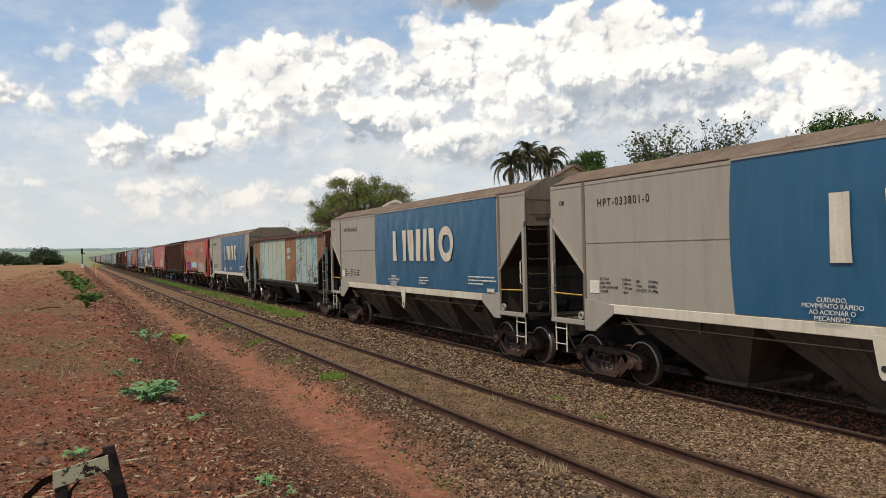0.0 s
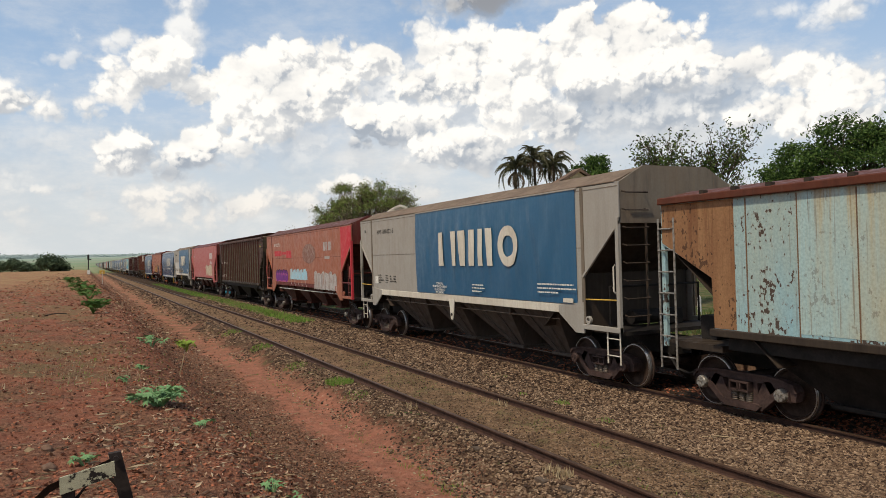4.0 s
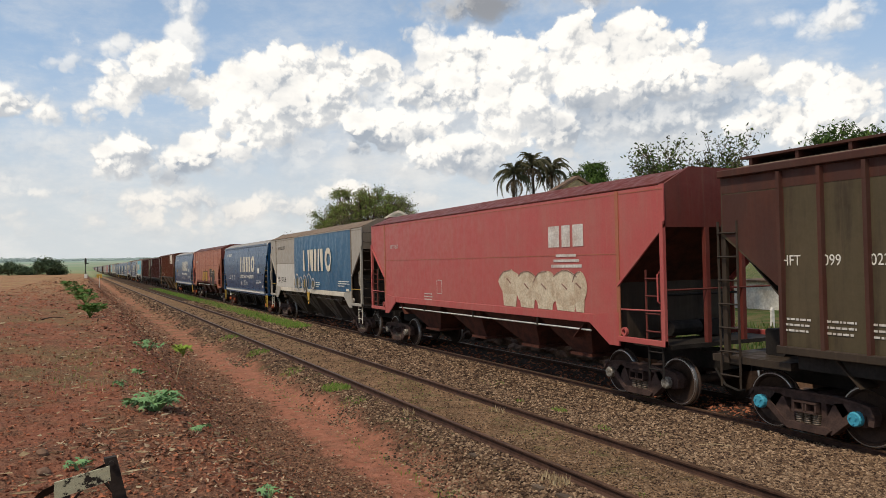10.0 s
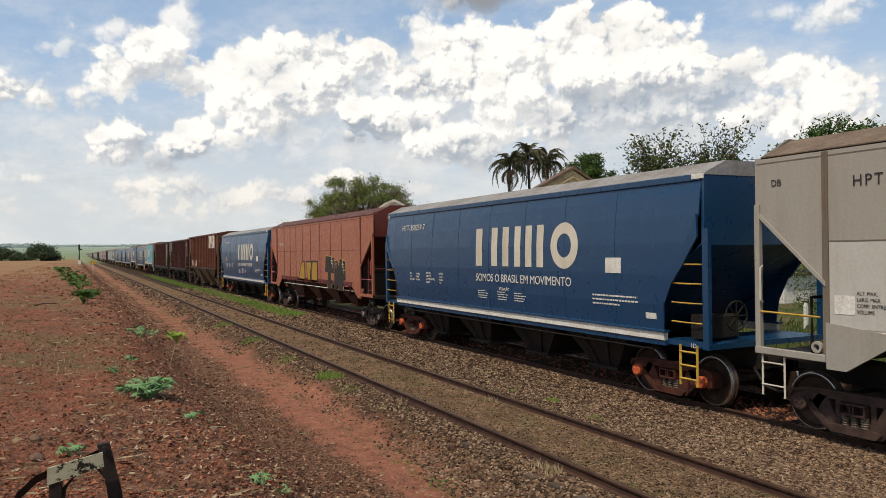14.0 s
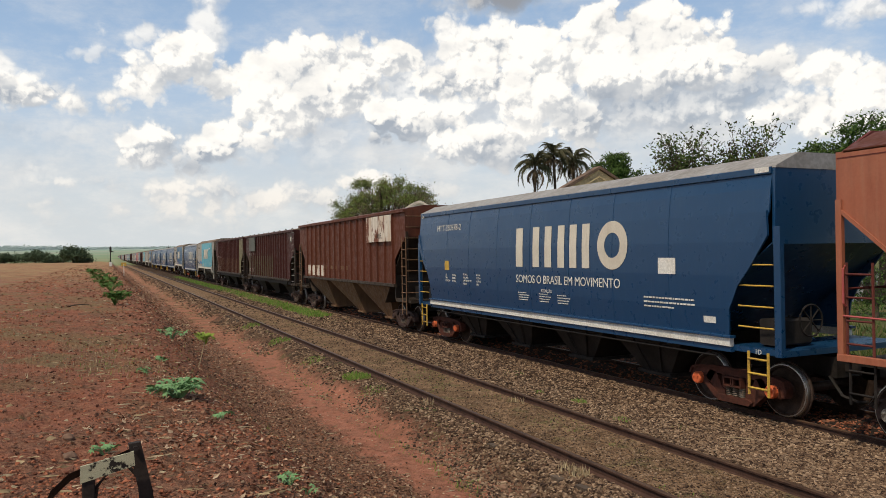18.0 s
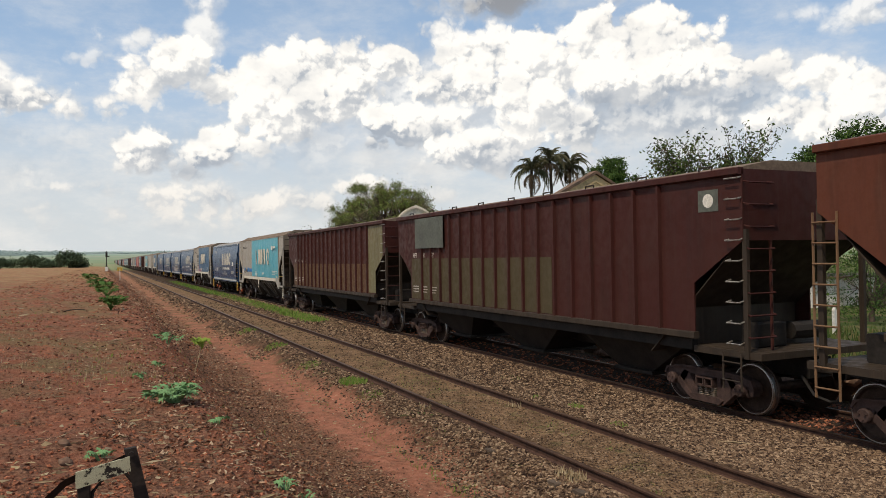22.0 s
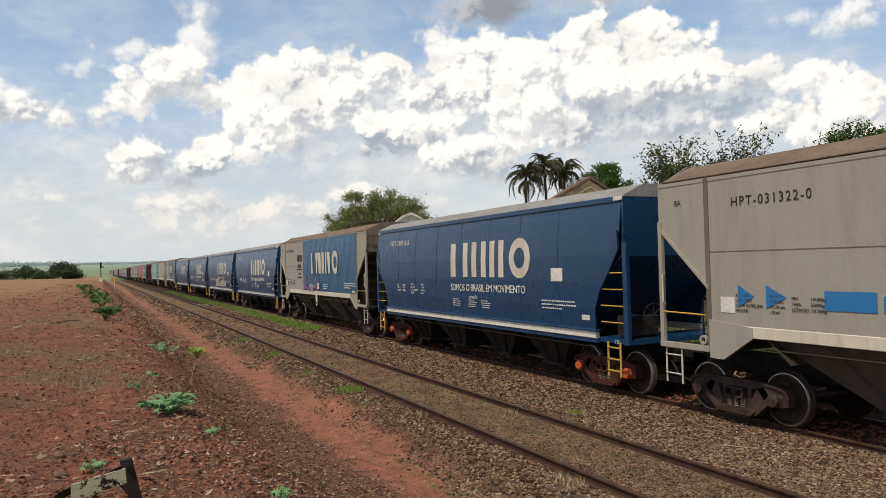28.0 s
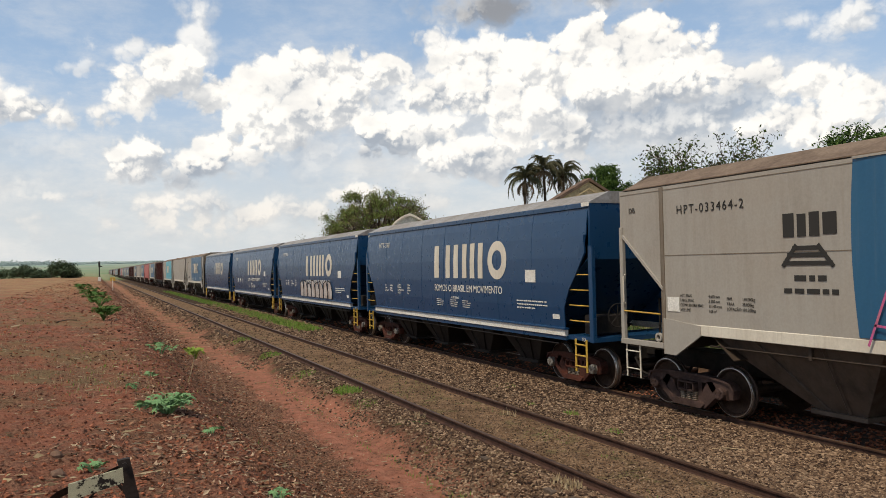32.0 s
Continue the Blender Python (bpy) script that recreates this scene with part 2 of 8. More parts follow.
def flaking_paint(base, wash, chip=(0.06, 0.03, 0.02), chips=0.6, washing=0.6):
    """Old paint with chips in clusters and rust washing down in streaks from the top rail."""
    def build(n, p, chance):
        z = n.add("SeparateXYZ", (p,)).outputs[2]
        run = n.noise(n.vec("MULTIPLY", p, (1, 1, 0.05)), 7.0, 4.0, 0.65)
        tone = n.ramp(n.noise(n.vec("MULTIPLY", p, (1, 1, 0.25)), 0.8, 5.0, 0.6), 0.35, 0.65)
        c = n.mix(n.math("MULTIPLY", tone, 0.5), base, wash)
        top = n.math("MULTIPLY", n.ramp(run, 0.42, 0.72), n.ramp(z, 2.2, 4.4, 0.25, 1.0))
        c = n.mix(n.math("MULTIPLY", top, washing), c, wash)
        c = n.mix(n.math("MULTIPLY", n.math("MULTIPLY", n.ramp(z, 3.5, 4.35), n.ramp(run, 0.36, 0.6)), washing), c, (0.27, 0.125, 0.045))
        thin = n.ramp(n.noise(n.vec("MULTIPLY", p, (1, 1, 0.03)), 22.0, 2.0, 0.5), 0.58, 0.75)
        c = n.mix(n.math("MULTIPLY", thin, washing * 0.7), c, (0.17, 0.085, 0.04))
        where = n.math("MULTIPLY", n.ramp(n.noise(p, 0.9, 3.0, 0.6), 0.44, 0.62), n.ramp(z, 4.2, 2.0, 0.35, 1.0))
        spot = n.math("ADD", n.noise(n.vec("MULTIPLY", p, (1, 1, 0.7)), 14.0, 3.0, 0.55), n.math("MULTIPLY", where, 0.16))
        halo = n.ramp(spot, 0.60, 0.70)
        c = n.mix(n.math("MULTIPLY", halo, chips * 0.45), c, (0.24, 0.12, 0.055))
        c = n.mix(n.math("MULTIPLY", n.ramp(spot, 0.665, 0.69), chips), c, chip)
        g = n.ramp(n.noise(p, 24.0, 3.0, 0.6), 0.3, 0.7, 0.88, 1.1)
        return n.mix(1.0, c, n.add("CombineColor", (g, g, g)).outputs[0], "MULTIPLY")
    return build


MATS = {}


def mat(key):
    return MATS[key]


def define(key, *args, **kw):
    MATS[key] = material(key, *args, **kw)


define("grey_paint", (0.40, 0.37, 0.33), build=wagon_paint((0.345, 0.32, 0.28), (0.25, 0.222, 0.185), rust_amount=0.03, dusty=0.3, dust=(0.32, 0.27, 0.215)), bump=0.08)
# darker grey for end walls: their shade put into the paint, plus streaky dirt
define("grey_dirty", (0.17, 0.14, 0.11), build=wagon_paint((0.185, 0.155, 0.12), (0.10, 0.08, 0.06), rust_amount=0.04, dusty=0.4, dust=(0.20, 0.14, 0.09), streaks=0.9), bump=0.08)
define("light_grey", (0.5, 0.48, 0.44), build=wagon_paint((0.50, 0.48, 0.44), (0.40, 0.37, 0.32), rust_amount=0.02, dusty=0.2, dust=(0.40, 0.34, 0.27)), bump=0.06)
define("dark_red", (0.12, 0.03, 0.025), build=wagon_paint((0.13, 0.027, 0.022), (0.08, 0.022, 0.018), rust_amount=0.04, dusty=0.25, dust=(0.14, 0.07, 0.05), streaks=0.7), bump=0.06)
define("cream_paint", (0.62, 0.57, 0.47), build=wagon_paint((0.64, 0.59, 0.49), (0.42, 0.36, 0.28), rust_amount=0.03, dusty=0.25), bump=0.05)
define("tarp_blue", (0.015, 0.09, 0.18), build=wagon_paint((0.0135, 0.092, 0.185), (0.022, 0.108, 0.195), rust_amount=0.0, dusty=0.1, dust=(0.07, 0.12, 0.18), streaks=0.55, sheen=(0.34, 0.5)), bump=1.0, bump_scale=2.6, stretch=(1, 1, 0.22), gloss=0.5)
define("tarp_teal", (0.05, 0.36, 0.45), build=wagon_paint((0.045, 0.33, 0.42), (0.07, 0.38, 0.46), rust_amount=0.0, dusty=0.18, dust=(0.2, 0.38, 0.42), sheen=(0.34, 0.5)), bump=0.1, gloss=0.5)
define("navy_paint", (0.008, 0.05, 0.13), build=wagon_paint((0.0052, 0.043, 0.112), (0.008, 0.052, 0.122), rust_amount=0.0, dusty=0.05, dust=(0.06, 0.10, 0.15), streaks=0.3, sheen=(0.26, 0.40)), gloss=0.5)
define("red_paint", (0.5, 0.08, 0.08), build=wagon_paint((0.40, 0.075, 0.07), (0.36, 0.115, 0.10), rust_amount=0.02, dusty=0.3, dust=(0.36, 0.16, 0.125), sheen=(0.36, 0.55)), bump=0.06, gloss=0.4)
define("orange_paint", (0.36, 0.13, 0.065), build=wagon_paint((0.35, 0.112, 0.060), (0.22, 0.066, 0.036), rust=(0.09, 0.03, 0.018), rust_amount=0.08, dusty=0.3, dust=(0.34, 0.165, 0.10), streaks=0.7, sheen=(0.36, 0.6)), bump=0.06, gloss=0.35)
define("fresh_red", (0.5, 0.03, 0.05), build=wagon_paint((0.52, 0.035, 0.05), (0.40, 0.04, 0.05), rust_amount=0.0, dusty=0.1), bump=0.04)
define("brown_paint", (0.05, 0.02, 0.02), build=wagon_paint((0.054, 0.0150, 0.0120), (0.034, 0.0130, 0.011), rust=(0.085, 0.03, 0.016), rust_amount=0.07, dusty=0.2, dust=(0.062, 0.031, 0.022), streaks=0.8), bump=0.08)
define("dark_brown", (0.05, 0.035, 0.028), build=wagon_paint((0.042, 0.031, 0.023), (0.024, 0.018, 0.014), rust=(0.09, 0.035, 0.02), rust_amount=0.06, dusty=0.25, dust=(0.075, 0.052, 0.036), streaks=0.8), bump=0.08)
define("rib_brown", (0.07, 0.03, 0.022), build=wagon_paint((0.062, 0.026, 0.02), (0.10, 0.034, 0.022), rust_amount=0.1, dusty=0.3, dust=(0.07, 0.045, 0.035), streaks=0.8), bump=0.08)
define("dark_wall", (0.08, 0.065, 0.04), build=wagon_paint((0.076, 0.060, 0.035), (0.040, 0.029, 0.019), rust=(0.10, 0.035, 0.022), rust_amount=0.07, dusty=0.5, dust=(0.105, 0.078, 0.047), streaks=1.0), bump=0.1)
define("olive_paint", (0.08, 0.06, 0.035), build=wagon_paint((0.070, 0.054, 0.028), (0.050, 0.033, 0.020), rust=(0.07, 0.026, 0.016), rust_amount=0.08, dusty=0.2, dust=(0.10, 0.075, 0.045)), bump=0.06)
define("rust_paint", (0.2, 0.075, 0.04), build=wagon_paint((0.108, 0.033, 0.018), (0.062, 0.022, 0.014), rust=(0.17, 0.06, 0.024), rust_amount=0.10, dusty=0.2, dust=(0.12, 0.052, 0.03), streaks=0.8), bump=0.1)
define("pale_blue", (0.35, 0.46, 0.48), build=flaking_paint((0.27, 0.44, 0.48), (0.40, 0.42, 0.32), chips=0.9, washing=0.6), bump=0.1)
define("pale_cream", (0.4, 0.42, 0.36), build=flaking_paint((0.36, 0.50, 0.49), (0.46, 0.34, 0.16), chips=0.3, washing=0.85), bump=0.1)
define("panel_rust", (0.27, 0.11, 0.05), build=flaking_paint((0.31, 0.165, 0.08), (0.16, 0.065, 0.032), chip=(0.035, 0.018, 0.013), chips=0.7, washing=1.0), bump=0.15)
define("olive_light", (0.16, 0.145, 0.08), build=wagon_paint((0.165, 0.150, 0.080), (0.10, 0.08, 0.045), rust=(0.12, 0.045, 0.02), rust_amount=0.06, dusty=0.25, dust=(0.20, 0.15, 0.09), streaks=0.8), bump=0.06)
define("band_rust", (0.09, 0.045, 0.024), build=wagon_paint((0.105, 0.055, 0.028), (0.065, 0.028, 0.016), rust=(0.075, 0.026, 0.014), rust_amount=0.1, dusty=0.25, dust=(0.13, 0.08, 0.045), streaks=0.8), bump=0.06)
define("roof_dust", (0.28, 0.18, 0.12), rough=0.95, build=plain_mottle((0.21, 0.155, 0.113), (0.14, 0.10, 0.073), 1.6), bump=0.4)
define("grey_roof", (0.3, 0.3, 0.3), rough=0.85, build=plain_mottle((0.30, 0.29, 0.28), (0.22, 0.20, 0.18), 1.2), bump=0.1)
define("black_steel", (0.03, 0.027, 0.025), rough=0.65, build=plain_mottle((0.028, 0.023, 0.02), (0.012, 0.01, 0.009), 2.5), bump=0.15)
define("hopper_steel", (0.08, 0.06, 0.045), rough=0.8, build=wagon_paint((0.050, 0.036, 0.027), (0.022, 0.016, 0.013), rust=(0.09, 0.035, 0.02), rust_amount=0.05, dusty=0.3, dust=(0.085, 0.06, 0.042), streaks=0.9), bump=0.12)
define("bay_steel", (0.16, 0.13, 0.11), rough=0.8, build=wagon_paint((0.088, 0.070, 0.058), (0.042, 0.032, 0.027), rust=(0.09, 0.04, 0.025), rust_amount=0.05, dusty=0.35, dust=(0.13, 0.097, 0.072), streaks=0.9), bump=0.12)
define("hopper_rust", (0.2, 0.11, 0.06), rough=0.85, build=wagon_paint((0.17, 0.095, 0.052), (0.075, 0.040, 0.025), rust_amount=0.14, dusty=0.4, dust=(0.20, 0.125, 0.07), streaks=0.9), bump=0.15)
define("bogie_steel", (0.09, 0.06, 0.05), rough=0.7, build=plain_mottle((0.082, 0.050, 0.042), (0.038, 0.024, 0.021), 4.0), bump=0.25)
define("spring_steel", (0.2, 0.17, 0.14), rough=0.55, metal=0.3, build=plain_mottle((0.20, 0.16, 0.125), (0.10, 0.07, 0.05), 6.0), bump=0.1)
define("bogie_red", (0.13, 0.05, 0.035), rough=0.75, build=plain_mottle((0.10, 0.034, 0.022), (0.05, 0.02, 0.015), 4.0), bump=0.25)
define("wheel_steel", (0.07, 0.05, 0.04), rough=0.6, metal=0.3, build=plain_mottle((0.078, 0.050, 0.038), (0.04, 0.026, 0.02), 5.0), bump=0.1)
define("wheel_tread", (0.5, 0.48, 0.46), rough=0.3, metal=0.9)
define("white_paint", (0.75, 0.73, 0.68), rough=0.6, build=plain_mottle((0.74, 0.72, 0.66), (0.62, 0.58, 0.5), 3.0))
define("graffiti_purple", (0.16, 0.03, 0.2), rough=0.6, build=plain_mottle((0.20, 0.035, 0.24), (0.12, 0.03, 0.15), 4.0))
define("graffiti_pink", (0.5, 0.08, 0.25), rough=0.6, build=plain_mottle((0.52, 0.10, 0.25), (0.45, 0.16, 0.2), 3.0))
define("graffiti_cyan", (0.3, 0.55, 0.65), rough=0.6, build=plain_mottle((0.33, 0.58, 0.68), (0.42, 0.48, 0.5), 3.0))
define("graffiti_white", (0.6, 0.57, 0.52), rough=0.6, build=plain_mottle((0.60, 0.58, 0.54), (0.45, 0.38, 0.34), 2.5))
define("graffiti_cream", (0.55, 0.47, 0.35), rough=0.6, build=plain_mottle((0.60, 0.52, 0.39), (0.44, 0.33, 0.23), 2.5))
define("graffiti_silver", (0.4, 0.38, 0.36), rough=0.5, build=plain_mottle((0.46, 0.43, 0.41), (0.33, 0.24, 0.2), 3.0))
define("graffiti_gold", (0.42, 0.26, 0.04), rough=0.6, build=plain_mottle((0.45, 0.27, 0.045), (0.33, 0.19, 0.04), 4.0))
define("graffiti_black", (0.03, 0.025, 0.022), rough=0.6, build=plain_mottle((0.028, 0.024, 0.022), (0.05, 0.04, 0.033), 4.0))
define("faded_print", (0.3, 0.12, 0.08), rough=0.7, build=plain_mottle((0.23, 0.10, 0.075), (0.34, 0.24, 0.2), 5.0))
define("sticker_green", (0.05, 0.12, 0.06), rough=0.6, build=plain_mottle((0.055, 0.11, 0.06), (0.09, 0.10, 0.06), 6.0))
define("sticker_blue", (0.03, 0.17, 0.4), rough=0.5)
define("peeling_white", (0.6, 0.55, 0.46), rough=0.7, build=wagon_paint((0.66, 0.61, 0.52), (0.45, 0.30, 0.18), rust=(0.16, 0.052, 0.025), rust_amount=0.62, dusty=0.2, streaks=0.9))
define("slate_paint", (0.11, 0.12, 0.10), rough=0.6, build=plain_mottle((0.115, 0.125, 0.105), (0.085, 0.09, 0.078), 2.0))
define("letter_black", (0.035, 0.033, 0.03), rough=0.7)
define("yellow_paint", (0.6, 0.38, 0.05), rough=0.6, build=plain_mottle((0.60, 0.38, 0.06), (0.4, 0.24, 0.06), 5.0))
define("cap_orange", (0.6, 0.13, 0.05), rough=0.6)
define("cap_silver", (0.3, 0.28, 0.25), rough=0.5, metal=0.4, build=plain_mottle((0.36, 0.34, 0.30), (0.12, 0.09, 0.07), 12.0))
define("cap_blue", (0.05, 0.3, 0.42), rough=0.5)
define("rail_rust", (0.14, 0.075, 0.05), rough=0.8, build=plain_mottle((0.080, 0.042, 0.030), (0.04, 0.022, 0.017), 6.0), bump=0.2)
define("rail_head", (0.4, 0.36, 0.32), rough=0.38, metal=0.7, build=plain_mottle((0.50, 0.45, 0.40), (0.22, 0.16, 0.12), 2.0))
define("rail_head_dull", (0.13, 0.08, 0.055), rough=0.42, metal=0.45, build=plain_mottle((0.15, 0.088, 0.055), (0.085, 0.048, 0.031), 3.0))


# ---- mesh helpers ----
class Geo:
    """Gathers corners and faces for one mesh."""

    def __init__(self):
        self.v, self.f = [], []

    def add(self, verts, faces):
        k = len(self.v)
        self.v += [tuple(p) for p in verts]
        self.f += [tuple(i + k for i in q) for q in faces]
        return self

    def box(self, x0, x1, y0, y1, z0, z1, cut=0.0):
        """A box; cut bevels its long edges."""
        if not cut:
            self.add([(x, y, z) for z in (z0, z1) for x, y in ((x0, y0), (x1, y0), (x1, y1), (x0, y1))],
                     [(3, 2, 1, 0), (4, 5, 6, 7), (0, 1, 5, 4), (1, 2, 6, 5), (2, 3, 7, 6), (3, 0, 4, 7)])
            return self
        c, spans = cut, (x1 - x0, y1 - y0, z1 - z0)
        axis = spans.index(max(spans))
        lo, hi = ((y0, z0), (y1, z1)) if axis == 0 else ((x0, z0), (x1, z1)) if axis == 1 else ((x0, y0), (x1, y1))
        a, b, d, e = lo[0], lo[1], hi[0], hi[1]
        ring = [(a + c, b), (d - c, b), (d, b + c), (d, e - c), (d - c, e), (a + c, e), (a, e - c), (a, b + c)]
        return self.prism(ring, "xyz"[axis], *((x0, x1), (y0, y1), (z0, z1))[axis])

    def prism(self, ring, axis, lo, hi):
        """A flat outline pulled along an axis; the outline is in the two other axes, in their order."""
        put = {"x": lambda p, h: (h, p[0], p[1]), "y": lambda p, h: (p[0], h, p[1]), "z": lambda p, h: (p[0], p[1], h)}[axis]
        k = len(ring)
        area = sum(ring[i][0] * ring[(i + 1) % k][1] - ring[(i + 1) % k][0] * ring[i][1] for i in range(k))
        if (area > 0) == (axis == "y"):
            ring = ring[::-1]
        return self.add([put(p, lo) for p in ring] + [put(p, hi) for p in ring],
                        [tuple(range(k))[::-1], tuple(range(k, 2 * k))] + [(i, (i + 1) % k, k + (i + 1) % k, k + i) for i in range(k)])

    def tube(self, points, r, n=8, r1=None, caps=True):
        """A round bar along points."""
        pts = [Vector(p) for p in points]
        k0, rings = len(self.v), []
        for i, p in enumerate(pts):
            d = (pts[min(i + 1, len(pts) - 1)] - pts[max(i - 1, 0)]).normalized()
            side = d.cross((0, 0, 1) if abs(d.z) < 0.9 else (1, 0, 0)).normalized()
            up = side.cross(d)
            rr = r if r1 is None else r + (r1 - r) * i / (len(pts) - 1)
            rings.append([p + (side * math.cos(2 * math.pi * j / n) + up * math.sin(2 * math.pi * j / n)) * rr for j in range(n)])
        for ring in rings:
            self.v += [tuple(q) for q in ring]
        for i in range(len(pts) - 1):
            for j in range(n):
                a, b = k0 + i * n + j, k0 + i * n + (j + 1) % n
                self.f.append((a, b, b + n, a + n))
        if caps:
            self.f.append(tuple(k0 + j for j in range(n))[::-1])
            self.f.append(tuple(k0 + (len(pts) - 1) * n + j for j in range(n)))
        return self

    def lathe(self, profile, n=24, axis="x"):
        """A profile of (radius, place along the axis) turned round it; closed on itself."""
        k0, m = len(self.v), len(profile)
        for j in range(n):
            c, s = math.cos(2 * math.pi * j / n), math.sin(2 * math.pi * j / n)
            for r, h in profile:
                self.v.append((h, r * c, r * s) if axis == "x" else (r * c, r * s, h))
        for j in range(n):
            for i in range(m):
                a, b = k0 + j * m + i, k0 + j * m + (i + 1) % m
                c, d = k0 + ((j + 1) % n) * m + (i + 1) % m, k0 + ((j + 1) % n) * m + i
                self.f.append((a, b, c, d))
        return self

    def mesh(self, name, smooth=False):
        me = bpy.data.meshes.new(name)
        me.from_pydata(self.v, [], self.f)
        if smooth:
            me.shade_smooth()
        me.validate()
        return me


MESHES = {}


def part(name, geo, material_key, parent=None, label="", at=None, key=None, smooth=False):
    """Links one mesh object under a thing or a part; alike meshes are shared by key."""
    if key and key in MESHES:
        me = MESHES[key]
    else:
        me = (geo() if callable(geo) else geo).mesh(name, smooth)
        me.materials.append(None)
        if key:
            MESHES[key] = me
    ob = new(name, me)
    ob.material_slots[0].link = "OBJECT"
    ob.material_slots[0].material = mat(material_key)
    if parent is not None:
        ob.parent = parent
    if at is not None:
        ob.matrix_basis = at
    if label:
        ob["label"] = label
    return ob


def holder(name, m, label, category, group=""):
    ob = new(name)
    ob.empty_display_size = 0.3
    ob.matrix_basis = m
    return tagged(ob, label, category, group)


# ---- ground ----
def smooth(a, b, x):
    t = np.clip((x - a) / (b - a), 0, 1)
    return t * t * (3 - 2 * t)


def lattice(x, y, seed):
    """Cheap smooth value noise on arrays."""
    xi, yi = np.floor(x), np.floor(y)
    fx, fy = x - xi, y - yi
    fx, fy = fx * fx * (3 - 2 * fx), fy * fy * (3 - 2 * fy)

    def h(i, j):
        return np.modf(np.abs(np.sin(i * 127.1 + j * 311.7 + seed * 74.7) * 43758.5453))[0]
    return (h(xi, yi) * (1 - fx) + h(xi + 1, yi) * fx) * (1 - fy) + (h(xi, yi + 1) * (1 - fx) + h(xi + 1, yi + 1) * fx) * fy


def ground_height(x, y):
    x, y = np.asarray(x, float), np.asarray(y, float)
    wob = (lattice(x * 0 + 3.1, y * 0.13, 1) - 0.5) * 0.5 + (lattice(x * 0 + 7.7, y * 0.6, 2) - 0.5) * 0.22
    b = x + wob
    z = -0.46 + 1.62 * smooth(3.35, 0.7, b) + 0.26 * smooth(0.9, -3.0, b)
    z = z + 0.31 * smooth(4.9, 5.75, b) + 0.02 * smooth(6.0, 6.6, x)
    z = z + 0.03 * smooth(8.0, 8.6, x) * smooth(15.0, 14.0, x) - 0.12 * smooth(13.6, 14.8, x) - 0.10 * smooth(16, 22, x)
    rough = smooth(4.9, 3.2, b)
    near = smooth(70, 25, y)
    z = z + (0.05 * (lattice(x * 1.7, y * 1.7, 3) - 0.5) + 0.05 * (lattice(x * 5, y * 5, 4) - 0.5) + 0.03 * (lattice(x * 13, y * 13, 5) - 0.5)) * (0.3 + rough) * (0.25 + 0.75 * near) * (1 - 0.8 * smooth(5.7, 6.0, x) * smooth(13.6, 13.0, x))
    d = np.hypot(x, y)
    far = smooth(250, 1500, d) * (d - 250) * 0.0135 * (1 + 0.25 * (lattice(x * 0.002, y * 0.002, 6) - 0.5))
    return z * (1 - smooth(400, 900, d)) + far


def grid_ground():
    def steps(*spans):
        out = []
        for a, b, s in spans:
            out += list(np.arange(a, b, s))
        return np.array(out)
    xs = steps((-4000, -400, 400), (-400, -60, 40), (-60, -12, 6), (-12, -4, 0.8), (-4, 6.3, 0.12), (6.3, 15, 0.5), (15, 40, 3), (40, 400, 40), (400, 4001, 400))
    ys = steps((-400, -20, 60), (-20, 3, 1.5), (3, 22, 0.12), (22, 50, 0.3), (50, 120, 1.0), (120, 400, 10), (400, 4801, 200))
    gx, gy = np.meshgrid(xs, ys)
    gz = ground_height(gx, gy)
    nx, ny = len(xs), len(ys)
    me = bpy.data.meshes.new("ground")
    idx = np.arange(nx * ny).reshape(ny, nx)
    quads = np.stack([idx[:-1, :-1], idx[:-1, 1:], idx[1:, 1:], idx[1:, :-1]], -1).reshape(-1, 4)
    me.from_pydata(np.stack([gx, gy, gz], -1).reshape(-1, 3).tolist(), [], quads.tolist())
    me.shade_smooth()
    return me


